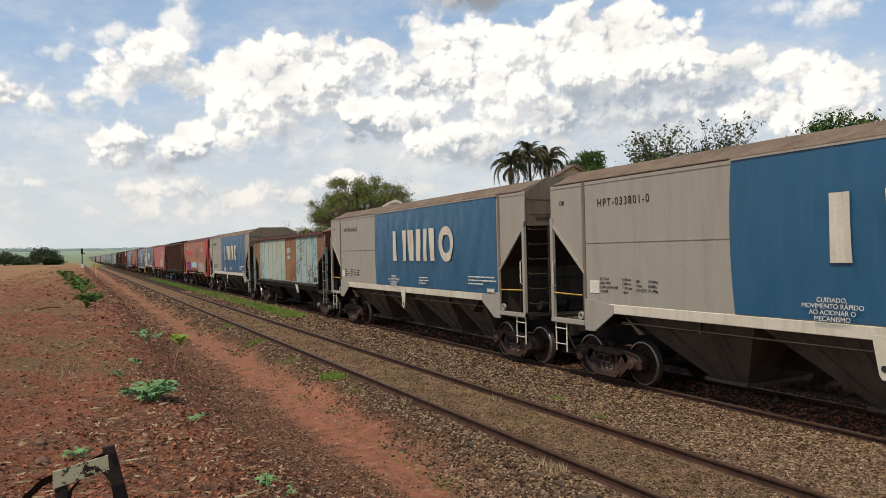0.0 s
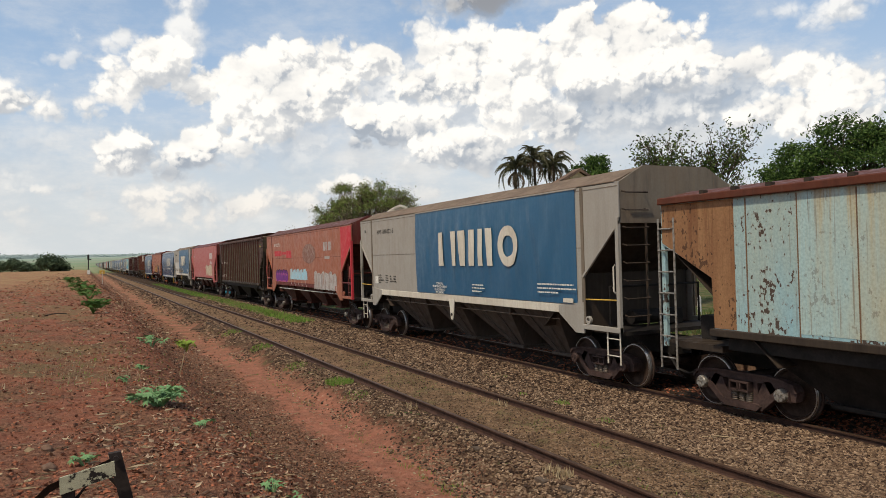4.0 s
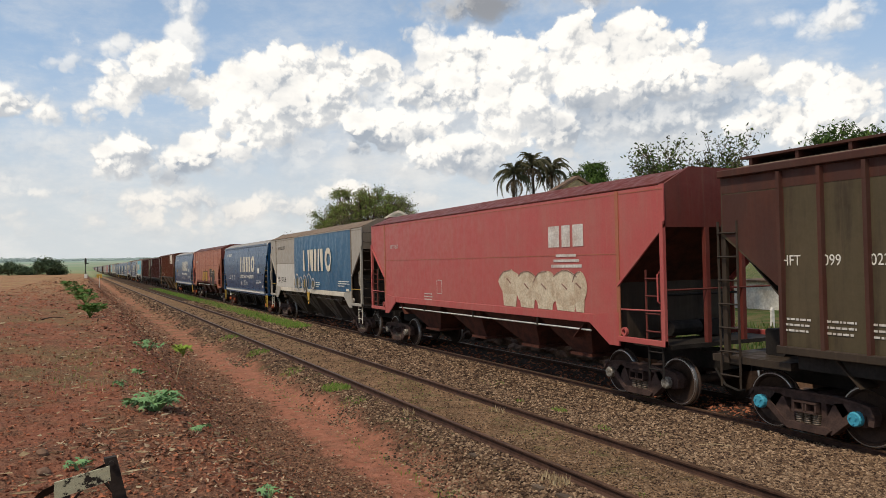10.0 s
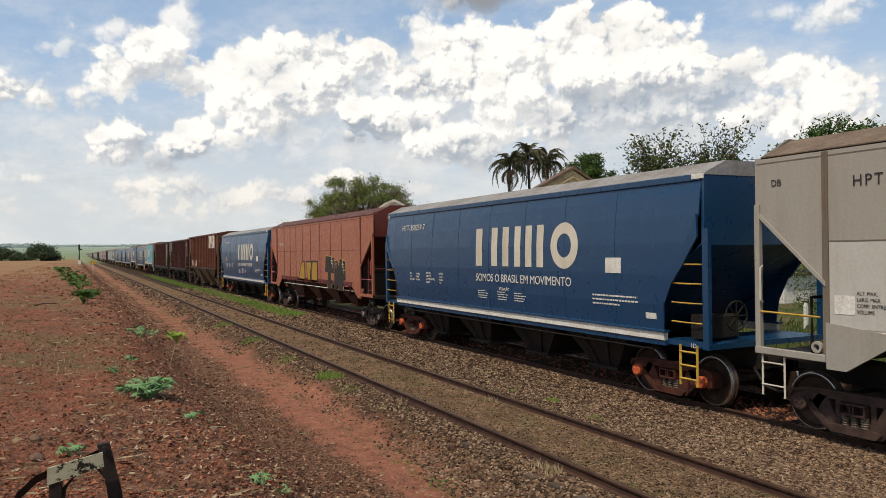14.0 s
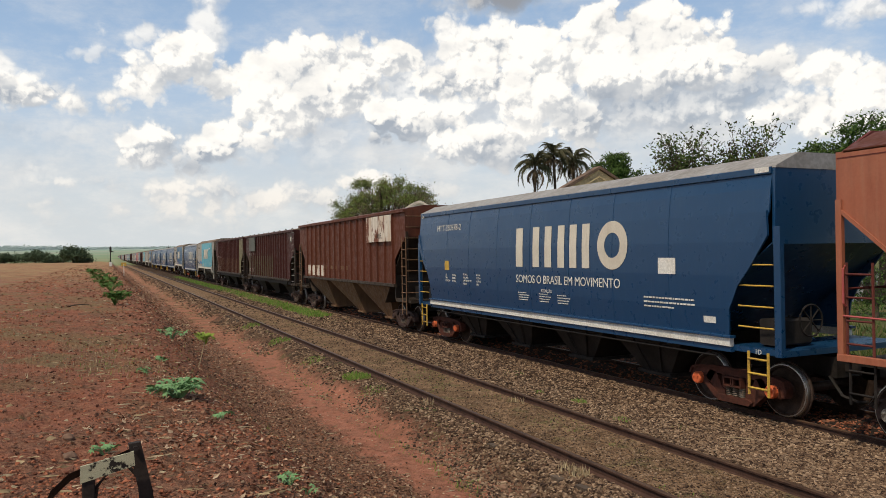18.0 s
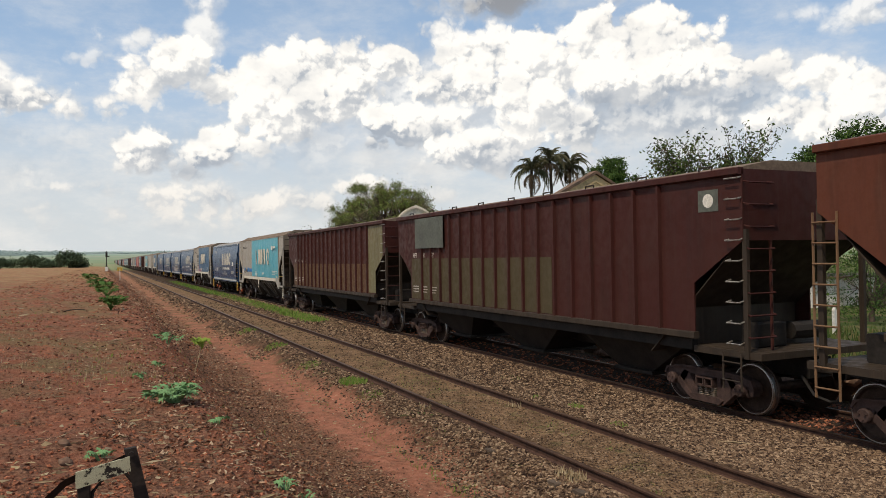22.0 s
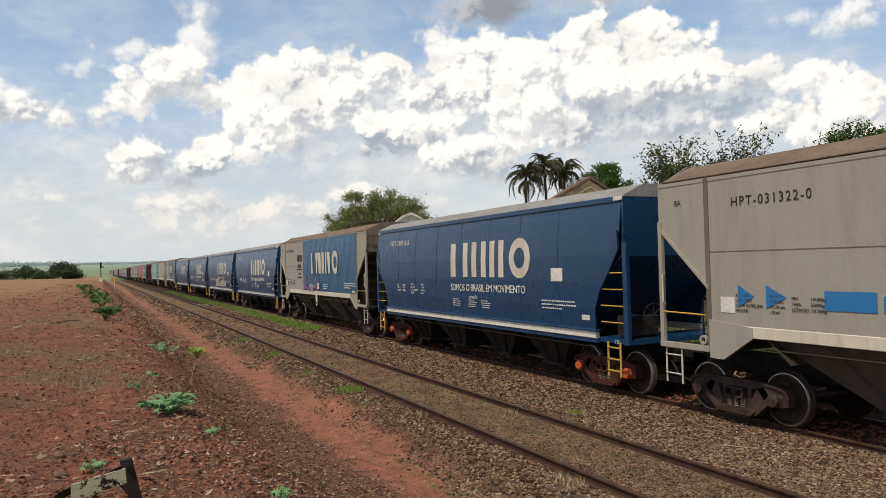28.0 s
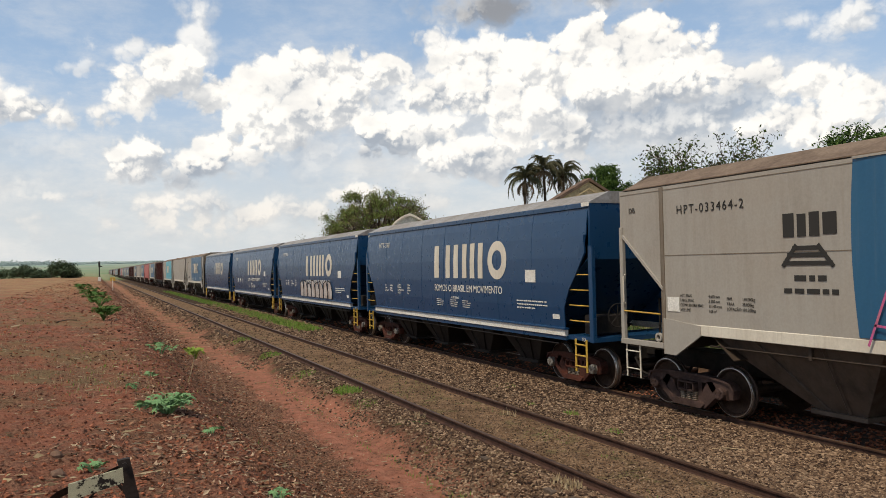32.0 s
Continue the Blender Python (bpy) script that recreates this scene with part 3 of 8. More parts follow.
def ground_material():
    m = bpy.data.materials.new("ground")
    m.use_nodes = True
    n = Nodes(m.node_tree)
    out = n.add("OutputMaterial")
    p = n.add("TexCoord").outputs["Object"]
    x, y, z = n.add("SeparateXYZ", (p,)).outputs
    wob = n.math("MULTIPLY", n.math("SUBTRACT", n.noise(p, 0.5, 4.0), 0.5), 1.3)
    wob = n.math("ADD", wob, n.math("MULTIPLY", n.math("SUBTRACT", n.noise(p, 5.0, 3.0), 0.5), 0.7))
    bx = n.math("ADD", x, wob)
    fine, mid, big = n.noise(p, 45.0, 4.0, 0.7), n.noise(p, 7.0, 5.0, 0.65), n.noise(p, 0.8, 4.0, 0.6)
    dirt = n.mix(n.ramp(mid, 0.3, 0.7), (0.24, 0.080, 0.044), (0.37, 0.148, 0.086))
    dirt = n.mix(n.math("MULTIPLY", n.ramp(fine, 0.5, 0.75), 0.55), dirt, (0.12, 0.040, 0.022))
    litter = n.mix(n.ramp(n.noise(p, 20.0, 6.0, 0.75), 0.38, 0.62), (0.06, 0.028, 0.018), (0.30, 0.155, 0.090))
    litter = n.mix(n.math("MULTIPLY", n.ramp(fine, 0.6, 0.7), 0.6), litter, (0.38, 0.24, 0.14))
    cell = n.add("TexVoronoi", {"Vector": p, "Scale": 22.0})
    # cell edges darkened to paint the shade in gaps between stones
    stone = n.mix(n.ramp(cell.outputs["Distance"], 0.1, 0.55), (0.15, 0.09, 0.052), (0.025, 0.014, 0.009))
    stone = n.mix(0.45, stone, n.mix(n.add("SeparateColor", (cell.outputs["Color"],)).outputs[0], (0.17, 0.112, 0.068), (0.07, 0.037, 0.021)))
    infill = n.mix(n.ramp(mid, 0.3, 0.7), (0.21, 0.115, 0.06), (0.42, 0.26, 0.145))
    infill = n.mix(n.ramp(n.noise(p, 1.6, 5.0, 0.7), 0.4, 0.66, 0.0, 0.55), infill, (0.085, 0.048, 0.026))
    infill = n.mix(n.math("MULTIPLY", n.ramp(fine, 0.5, 0.7), 0.5), infill, (0.08, 0.048, 0.03))
    grass = n.mix(n.ramp(n.noise(p, 30.0, 4.0, 0.7), 0.3, 0.7), (0.05, 0.09, 0.02), (0.12, 0.15, 0.05))
    dry = n.mix(n.ramp(mid, 0.3, 0.7), (0.22, 0.15, 0.08), (0.16, 0.15, 0.06))
    # across the tracks, from the bank to the yard behind the train
    dirt = n.mix(n.ramp(n.noise(p, 1.4, 5.0, 0.65), 0.40, 0.60, 0.1, 0.8), dirt, litter)
    path = n.mix(n.ramp(mid, 0.3, 0.7), (0.335, 0.124, 0.072), (0.455, 0.190, 0.116))
    path = n.mix(n.ramp(n.noise(p, 2.6, 5.0, 0.7), 0.42, 0.64, 0.0, 0.5), path, litter)
    path = n.mix(n.math("MULTIPLY", n.ramp(fine, 0.55, 0.7), 0.5), path, (0.14, 0.055, 0.03))
    path = n.mix(n.math("MULTIPLY", n.ramp(y, 14, 50), n.ramp(n.noise(p, 1.1, 4.0, 0.65), 0.36, 0.6)), path, (0.21, 0.115, 0.06))
    c = n.mix(n.ramp(bx, 4.2, 3.75), path, n.mix(n.math("MULTIPLY", n.ramp(bx, 1.6, 2.4), n.ramp(big, 0.22, 0.4, 0.35, 1.0)), dirt, litter))
    c = n.mix(n.math("MULTIPLY", n.ramp(bx, 1.4, -0.6), n.ramp(n.noise(p, 0.35, 3.0), 0.44, 0.6, 0.0, 0.55)), c, dry)
    c = n.mix(n.math("MULTIPLY", n.ramp(bx, 1.8, 0.2), n.ramp(big, 0.48, 0.62, 0.0, 0.7)), c, dirt)
    c = n.mix(n.math("MULTIPLY", n.math("MULTIPLY", n.ramp(bx, 2.2, 0.4), n.ramp(y, 35, 90)), n.ramp(n.noise(p, 0.5, 4.0, 0.65), 0.4, 0.62, 0.1, 0.8)), c, (0.34, 0.22, 0.105))
    c = n.mix(n.ramp(bx, 4.9, 5.6), c, n.mix(n.ramp(big, 0.4, 0.65), stone, litter))
    c = n.mix(n.math("MULTIPLY", n.ramp(bx, 4.9, 5.8), n.ramp(bx, 7.2, 6.2)), c, n.mix(n.ramp(n.noise(p, 0.9, 5.0, 0.7), 0.55, 0.68), c, grass))
    c = n.mix(n.math("MULTIPLY", n.ramp(x, 6.25, 6.35), n.ramp(x, 7.95, 7.85)), c, n.mix(n.math("MULTIPLY", n.ramp(n.noise(p, 1.3, 5.0, 0.7), 0.52, 0.66), 0.4), infill, grass))
    c = n.mix(n.ramp(x, 7.9, 8.1), c, stone)
    green = n.math("MULTIPLY", n.math("MULTIPLY", n.ramp(bx, 8.9, 9.4), n.ramp(bx, 10.5, 10.1)), n.math("MULTIPLY", n.ramp(y, 30, 40), n.ramp(y, 140, 90)))
    c = n.mix(n.math("MULTIPLY", green, n.ramp(big, 0.3, 0.5, 0.4, 1.0)), c, grass)
    # one darker strip of ground along the main line
    track_strip = n.math("MULTIPLY", n.ramp(x, 10.6, 10.95), n.ramp(x, 13.1, 12.6))
    c = n.mix(n.math("MULTIPLY", track_strip, 0.7), c, (0.045, 0.033, 0.027))
    c = n.mix(n.ramp(bx, 13.8, 14.8), c, n.mix(n.ramp(big, 0.35, 0.6), dry, grass))
    # fields in the distance
    far = n.vec("LENGTH", p)
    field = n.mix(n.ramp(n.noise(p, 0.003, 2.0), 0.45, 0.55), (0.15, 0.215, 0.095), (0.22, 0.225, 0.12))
    # distance haze is mixed into the field colour, stronger farther off
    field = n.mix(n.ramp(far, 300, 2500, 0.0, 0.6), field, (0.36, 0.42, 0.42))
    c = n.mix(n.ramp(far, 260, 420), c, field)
    c = n.mix(1.0, c, (1.07, 1.12, 1.19), "MULTIPLY")
    shade = n.add("BsdfPrincipled", {"Base Color": c, "Roughness": 0.95, "Specular IOR Level": 0.1})
    relief = n.math("ADD", n.math("MULTIPLY", fine, 0.4), n.math("ADD", mid, n.math("MULTIPLY", n.math("MULTIPLY", cell.outputs["Distance"], n.ramp(x, 5.0, 6.0)), -0.8)))
    bump = n.add("Bump", {"Strength": 1.0, "Distance": 0.11, "Height": relief})
    n.tree.links.new(bump.outputs[0], shade.inputs["Normal"])
    n.tree.links.new(shade.outputs[0], out.inputs[0])
    return m


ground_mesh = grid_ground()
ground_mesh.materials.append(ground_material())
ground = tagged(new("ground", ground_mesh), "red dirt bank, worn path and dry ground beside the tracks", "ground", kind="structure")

# ---- tracks: broad gauge, a siding and the main line ----
SIDING, MAIN = 7.062, 11.732   # middle of each track
HALF = 0.835


def rail_geo(x):
    """Foot, web and lower head of a rail."""
    ring = [(-0.068, -0.15), (0.068, -0.15), (0.068, -0.138), (0.012, -0.118), (0.009, -0.045), (0.034, -0.034), (0.034, -0.012), (-0.034, -0.012),
            (-0.034, -0.034), (-0.009, -0.045), (-0.012, -0.118), (-0.068, -0.138)]
    g = Geo()
    for y0, y1 in ((-60, 2), (2, 14), (14, 26), (26, 38), (38, 60), (60, 900)):
        g.prism([(x + a, b) for a, b in ring], "y", y0 + 0.004, y1 - 0.004)
    return g


def head_geo(x):
    g = Geo()
    ring = [(-0.034, -0.013), (0.034, -0.013), (0.034, -0.008), (0.024, 0.0), (-0.024, 0.0), (-0.034, -0.008)]
    for y0, y1 in ((-60, 2), (2, 14), (14, 26), (26, 38), (38, 60), (60, 900)):
        g.prism([(x + a, b) for a, b in ring], "y", y0 + 0.004, y1 - 0.004)
    return g


def make_track(name, x, dull, label):
    top = holder(name, pose(0, 0, 0), label, "railway track")
    top["kind"] = "structure"
    for s in (-1, 1):
        rail = part("rail", rail_geo(x + s * HALF), "rail_rust", top)
        part("rail_head", head_geo(x + s * HALF), "rail_head_dull" if dull else "rail_head", rail, "worn shiny running surface")
    return top


siding = make_track("railway_siding", SIDING, True, "rusty siding track half buried in brown dirt")
main_track = make_track("railway_main_line", MAIN, True, "main line track with rusty rails on gravel ballast")


# ---- the train ----
SPEEDS = (9.382, 9.054, 8.811, 8.627, 8.369, 7.946)   # metres a second, every 6.4 s


def travelled(t):
    """Metres that the train has gone since the start."""
    t, s = min(max(t, 0.0), 32.0), 0.0
    for i in range(5):
        u = min(max(t - 6.4 * i, 0.0), 6.4)
        s += SPEEDS[i] * u + (SPEEDS[i + 1] - SPEEDS[i]) * u * u / 12.8
    return s


WHEEL_R = 0.475
MOVERS, ROLLERS = [], []


def loft_side(rows, ends, thick=0.03, cols=2):
    """A wagon's side wall: rows of (z, half width), and its half length at each row; both walls face outward."""
    g = Geo()
    for s in (-1, 1):
        k, n, c = len(g.v), len(rows), cols
        for inner in (0, 1):
            for (z, w), e in zip(rows, ends):
                for j in range(c):
                    g.v.append((s * (w - inner * thick), -e + 2 * e * j / (c - 1), z))
        def at(inner, i, j):
            return k + inner * n * c + i * c + j
        flip = s > 0
        def face(*q):
            g.f.append(q if flip else q[::-1])
        for i in range(n - 1):
            for j in range(c - 1):
                face(at(0, i, j), at(0, i, j + 1), at(0, i + 1, j + 1), at(0, i + 1, j))
                face(at(1, i + 1, j), at(1, i + 1, j + 1), at(1, i, j + 1), at(1, i, j))
            face(at(0, i + 1, 0), at(1, i + 1, 0), at(1, i, 0), at(0, i, 0))
            face(at(0, i, c - 1), at(1, i, c - 1), at(1, i + 1, c - 1), at(0, i + 1, c - 1))
        for j in range(c - 1):
            face(at(0, 0, j + 1), at(0, 0, j), at(1, 0, j), at(1, 0, j + 1))
            face(at(0, n - 1, j), at(0, n - 1, j + 1), at(1, n - 1, j + 1), at(1, n - 1, j))
    return g


def wheelset_geo():
    g = Geo()
    r = WHEEL_R
    for s in (-1, 1):
        tread = [(0.10, s * 0.70), (0.13, s * 0.74), (r - 0.11, s * 0.775), (r - 0.07, s * 0.765), (r + 0.028, s * 0.765), (r + 0.028, s * 0.79), (r, s * 0.805),
                 (r - 0.004, s * 0.89), (r - 0.06, s * 0.895), (r - 0.09, s * 0.845), (0.16, s * 0.80), (0.13, s * 0.86), (0.10, s * 0.88)]
        g.lathe(tread if s > 0 else tread[::-1], 28)
    g.tube([(-1.12, 0, 0), (1.12, 0, 0)], 0.085, 12)
    return g


def tread_geo():
    r = WHEEL_R
    return Geo().lathe([(r - 0.001, -0.808), (r + 0.003, -0.81), (r - 0.001, -0.885), (r - 0.03, -0.899), (r - 0.034, -0.896), (r - 0.008, -0.88)][::-1], 28)


def sideframe_geo():
    """One cast side of a three-piece bogie, about its middle; x is across, y along, z over the rail."""
    g, h = Geo(), 0.08
    top = [(-1.12, 0.34), (-1.15, 0.52), (-1.09, 0.62), (-0.88, 0.67), (-0.5, 0.70), (0.5, 0.70), (0.88, 0.67), (1.09, 0.62), (1.15, 0.52), (1.12, 0.34), (1.03, 0.34), (1.01, 0.50), (0.75, 0.52),
           (0.72, 0.36), (0.63, 0.38), (0.50, 0.57), (-0.50, 0.57), (-0.63, 0.38), (-0.72, 0.36), (-0.75, 0.52), (-1.01, 0.50), (-1.03, 0.34)]
    g.prism(top, "x", -h, h)
    g.prism([(-1.16, 0.50), (-1.10, 0.635), (-0.88, 0.685), (-0.5, 0.715), (0.5, 0.715), (0.88, 0.685), (1.10, 0.635), (1.16, 0.50), (1.12, 0.50), (1.06, 0.60), (0.87, 0.65), (0.5, 0.68), (-0.5, 0.68), (-0.87, 0.65), (-1.06, 0.60), (-1.12, 0.50)], "x", -h - 0.035, -h + 0.01)
    for s in (-1, 1):
        g.prism([(s * 0.80, 0.40), (s * 0.62, 0.62), (s * 0.47, 0.59), (s * 0.33, 0.33), (s * 0.24, 0.28), (s * 0.24, 0.08), (s * 0.44, 0.09)], "x", -h, h)
        g.prism([(s * 0.80, 0.39), (s * 0.73, 0.48), (s * 0.38, 0.15), (s * 0.44, 0.085)], "x", -h - 0.035, -h + 0.01)
        g.prism([(s * 0.33, 0.62), (s * 0.24, 0.62), (s * 0.24, 0.18), (s * 0.33, 0.18)], "x", -h * 0.8, h * 0.8)
        g.box(-0.10, 0.10, s * 0.88 - 0.12, s * 0.88 + 0.12, 0.31, 0.53, 0.03)
    g.prism([(-0.46, 0.17), (-0.36, 0.08), (0.36, 0.08), (0.46, 0.17), (0.34, 0.20), (-0.34, 0.20)], "x", -0.15, 0.12)
    for s in (-1, 1):
        g.box(-0.17, 0.10, s * 0.115 - 0.10, s * 0.115 - 0.075, 0.40, 0.54)
        g.box(-0.17, 0.10, s * 0.115 + 0.075, s * 0.115 + 0.10, 0.40, 0.54)
    g.box(-0.17, 0.10, -0.215, 0.215, 0.38, 0.41).box(-0.17, 0.10, -0.215, 0.215, 0.53, 0.56)
    return g


def spring_geo():
    """One coil spring, drawn as a stack of turns in one skin."""
    g, prof = Geo(), [(0.03, 0.195)]
    for k in range(5):
        z = 0.2 + 0.036 * k
        prof += [(0.05, z), (0.07, z + 0.009), (0.07, z + 0.018), (0.05, z + 0.027)]
    return g.lathe(prof + [(0.03, 0.385)], 12, "z")


def cap_geo():
    g = Geo()
    g.lathe([(0.001, -0.20), (0.10, -0.20), (0.115, -0.18), (0.115, -0.06), (0.001, -0.06)], 14)
    for k in range(3):
        a = k * 2.094 + 0.5
        g.tube([(-0.225, 0.06 * math.cos(a), 0.06 * math.sin(a)), (-0.19, 0.06 * math.cos(a), 0.06 * math.sin(a))], 0.016, 6)
    return g


def bogies(top, outer, inner, steel, cap, rolls, cap_label="", cap_far="", far_label=""):
    """Two bogies with turning wheelsets, axles at these distances from the middle."""
    mid = (outer + inner) / 2
    for s in (-1, 1):
        for side in (-1, 1):
            frame_part = part("bogie_sideframe", sideframe_geo, steel, top, at=pose(side * 1.06, s * mid, WHEEL_R - 0.43, 0, 0, 0 if side < 0 else 180), key="sideframe")
            if rolls and side < 0:
                for y in (-0.155, 0.0, 0.155):
                    part("spring", spring_geo, "spring_steel", frame_part, at=pose(-0.06, y, 0), key="spring", smooth=True)
            for e in (-1, 1):
                part("bearing_cap", cap_geo, cap_far if cap_far and s > 0 else cap, frame_part, far_label if cap_far and s > 0 else cap_label, at=pose(0, e * 0.88, 0.43), key="cap", smooth=False)
        part("bolster", lambda: Geo().box(-1.10, 1.10, -0.17, 0.17, 0.42, 0.66, 0.04), "bogie_steel", top, at=pose(0, s * mid, 0.04), key="bolster")
        for y in (mid + 0.88, mid - 0.88):
            ws = part("wheelset", wheelset_geo, "wheel_steel", top, at=pose(0, s * y, WHEEL_R), key="wheelset", smooth=False)
            if rolls:
                for turn in (0, 180):
                    part("wheel_rim", tread_geo, "wheel_tread", ws, "bright worn rim", at=pose(0, 0, 0, 0, 0, turn), key="tread", smooth=True)
                ROLLERS.append((ws, s * y, top))


def ladder_geo(rungs, width, x, y, z0, z1, across=False, bar=0.022):
    """Two stiles with rungs; across: it faces along the track."""
    g = Geo()
    for d in (0, width):
        px, py = (x + d, y) if across else (x, y + d)
        g.tube([(px, py, z0), (px, py, z1)], bar, 6)
    for k in range(rungs):
        z = z0 + (z1 - z0) * (k + 0.5) / rungs
        if across:
            g.tube([(x, y - 0.02, z), (x + width, y - 0.02, z)], bar * 0.8, 6)
        else:
            g.tube([(x - 0.02, y, z), (x - 0.02, y + width, z)], bar * 0.8, 6)
    return g


def coupler_geo():
    g = Geo()
    g.box(-0.09, 0.09, -0.75, 0.0, 0.80, 0.98, 0.03)
    g.box(-0.17, 0.17, -0.12, 0.14, 0.76, 1.02, 0.04)
    g.tube([(0.35, -0.6, 0.75), (0.36, -0.35, 0.45), (0.34, -0.05, 0.38), (0.33, 0.1, 0.42)], 0.03, 6)
    return g


def hopper_geo(y0, y1, yb0, yb1, zt, zb, wt, wb):
    """One discharge bay that narrows downward."""
    g = Geo()
    vs = [(-wt, y0, zt), (wt, y0, zt), (wt, y1, zt), (-wt, y1, zt), (-wb, yb0, zb), (wb, yb0, zb), (wb, yb1, zb), (-wb, yb1, zb)]
    g.add(vs, [(3, 2, 1, 0)[::-1], (4, 5, 6, 7)[::-1], (0, 1, 5, 4)[::-1], (1, 2, 6, 5)[::-1], (2, 3, 7, 6)[::-1], (3, 0, 4, 7)[::-1]])
    g.box(-wb - 0.08, wb + 0.08, yb0 - 0.06, yb1 + 0.06, zb - 0.07, zb + 0.0)
    return g


def side_bays(top, spans, zt, zb, wt, wb, colour, ribs=True, key=""):
    for i, (a, b, c, d) in enumerate(spans):
        bay = part("hopper", lambda: hopper_geo(a, b, c, d, zt, zb, wt, wb), colour, top, key=f"{key}bay{i}")
        if ribs:
            for j, f in enumerate((0.3, 0.7)):
                yt, yb = a + (b - a) * f, c + (d - c) * f
                part("hopper_rib", lambda: Geo().tube([(-wt - 0.005, yt, zt), (-wb - 0.02, yb, zb)], 0.035, 4), colour, bay, key=f"{key}rib{i}{j}")


def flat_sheet(points, x0, x1):
    """A bent sheet across the wagon through points (y, z), 2 cm thick."""
    g = Geo()
    for (ya, za), (yb, zb) in zip(points, points[1:]):
        d = Vector((yb - ya, zb - za)).normalized() * 0.02
        g.prism([(ya, za), (yb, zb), (yb - d.y, zb + d.x), (ya - d.y, za + d.x)], "x", x0, x1)
    return g


SIDE_TURN = Matrix(((0, 0, -1, 0), (-1, 0, 0, 0), (0, 1, 0, 0), (0, 0, 0, 1)))   # writing upright on the track-side wall


def text_mesh(words, size, squeeze=1.0, align="LEFT", space=1.0, key=None):
    key = key or ("text", words, size, squeeze, align, space)
    if key in MESHES:
        return MESHES[key]
    cu = bpy.data.curves.new("writing", "FONT")
    cu.body, cu.size, cu.align_x, cu.space_character = words, size, align, space
    cu.extrude, cu.resolution_u = 0.0015, 3
    ob = bpy.data.objects.new("writing", cu)
    me = bpy.data.meshes.new_from_object(ob)
    for v in me.vertices:
        v.co.x *= squeeze
    me.materials.clear()
    me.materials.append(None)
    bpy.data.objects.remove(ob)
    bpy.data.curves.remove(cu)
    MESHES[key] = me
    return me


def writing(name, words, y, z, size, colour, top, squeeze=1.0, align="LEFT", x=1.632, lean=0.0, space=1.0, label=""):
    """Painted words on the wall that faces the bank."""
    ob = new(name, text_mesh(words, size, squeeze, align, space))
    ob.material_slots[0].link = "OBJECT"
    ob.material_slots[0].material = mat(colour)
    ob.parent = top
    ob.matrix_basis = Matrix.Translation((-x, y, z)) @ pose(0, 0, 0, 0, lean, 0) @ SIDE_TURN
    if label:
        ob["label"] = label
    return ob


def side_shape(name, rings, colour, top, x=1.630, thick=0.003, key=None, label="", lean=None):
    """Flat painted shapes on the wall; outlines in (y, z). lean: the half width of the wall at a height."""
    def build():
        g = Geo()
        for ring in rings:
            g.prism(ring, "x", -x - thick, -x)
            if lean:
                k = 2 * len(ring)
                for i in range(len(g.v) - k, len(g.v)):
                    px, py, pz = g.v[i]
                    g.v[i] = (px + x - lean(pz, py) - 0.006, py, pz)
        return g
    return part(name, build, colour, top, label, key=key)


def rect(y0, y1, z0, z1):
    return [(y0, z0), (y1, z0), (y1, z1), (y0, z1)]


def arc_band(cy, cz, r0, r1, a0, a1, n=16, grow=0.0):
    """A bent stroke; grow makes its end thinner."""
    out, inn = [], []
    for i in range(n + 1):
        a = radians(a0 + (a1 - a0) * i / n)
        t = (r1 - r0) * (1 - grow * i / n)
        out.append((cy - r1 * math.cos(a), cz + r1 * math.sin(a)))
        inn.append((cy - (r1 - t) * math.cos(a), cz + (r1 - t) * math.sin(a)))
    return out + inn[::-1]


def bar_mark(y, z, s):
    """The wagon owner's mark as plain upright bars and a ring; y is its left end, s its height."""
    strokes = [[rect(y - (a + w * (j + 1) / 3) * s, y - (a + w * j / 3) * s, z + s * i / 6, z + s * (i + 1) / 6) for i in range(6) for j in range(3)] for a, w in ((0.0, 0.34), (0.84, 0.30), (1.40, 0.30), (1.98, 0.28), (2.48, 0.28), (2.98, 0.28))]
    cy, cz = y - 4.08 * s, z + 0.5 * s
    return strokes + [[arc_band(cy, cz, 0.27 * s, 0.52 * s, 30 * i, 30 * i + 30, 3) for i in range(12)]]


def rows_of_bars(y, z, rows, s, seed):
    """Small print too fine to read, as short bars."""
    rnd, rings = random.Random(seed), []
    for i, width in enumerate(rows):
        p = 0.0
        while p < width:
            w = min(rnd.uniform(0.6, 1.8) * s, width - p)
            if w > 0.2 * s:
                rings.append(rect(y - p - w, y - p, z - i * s * 1.5, z - i * s * 1.5 + s * 0.55))
            p += w + 0.35 * s
    return rings


def handrail(points, colour, top, name="handrail", r=0.018, key=None):
    return part(name, lambda: Geo().tube(points, r, 6), colour, top, key=key)


def under_gear(top, half, key):
    """Centre sill, couplers and brake pipe."""
    part("centre_sill", lambda: Geo().box(-0.28, 0.28, -half + 0.5, half - 0.5, 0.72, 1.08), "black_steel", top, key=key + "csill")
    for s in (-1, 1):
        part("coupler", coupler_geo, "black_steel", top, at=pose(0, s * half, 0, 0, 0, 0 if s > 0 else 180), key="coupler")


def bent_rung(width, r=0.017):
    """One climbing rung that stands 9 cm off the wall along -y."""
    return Geo().tube([(0, 0.03, 0.03), (0, -0.09, 0), (width, -0.09, 0), (width, 0.03, 0.03)], r, 6)


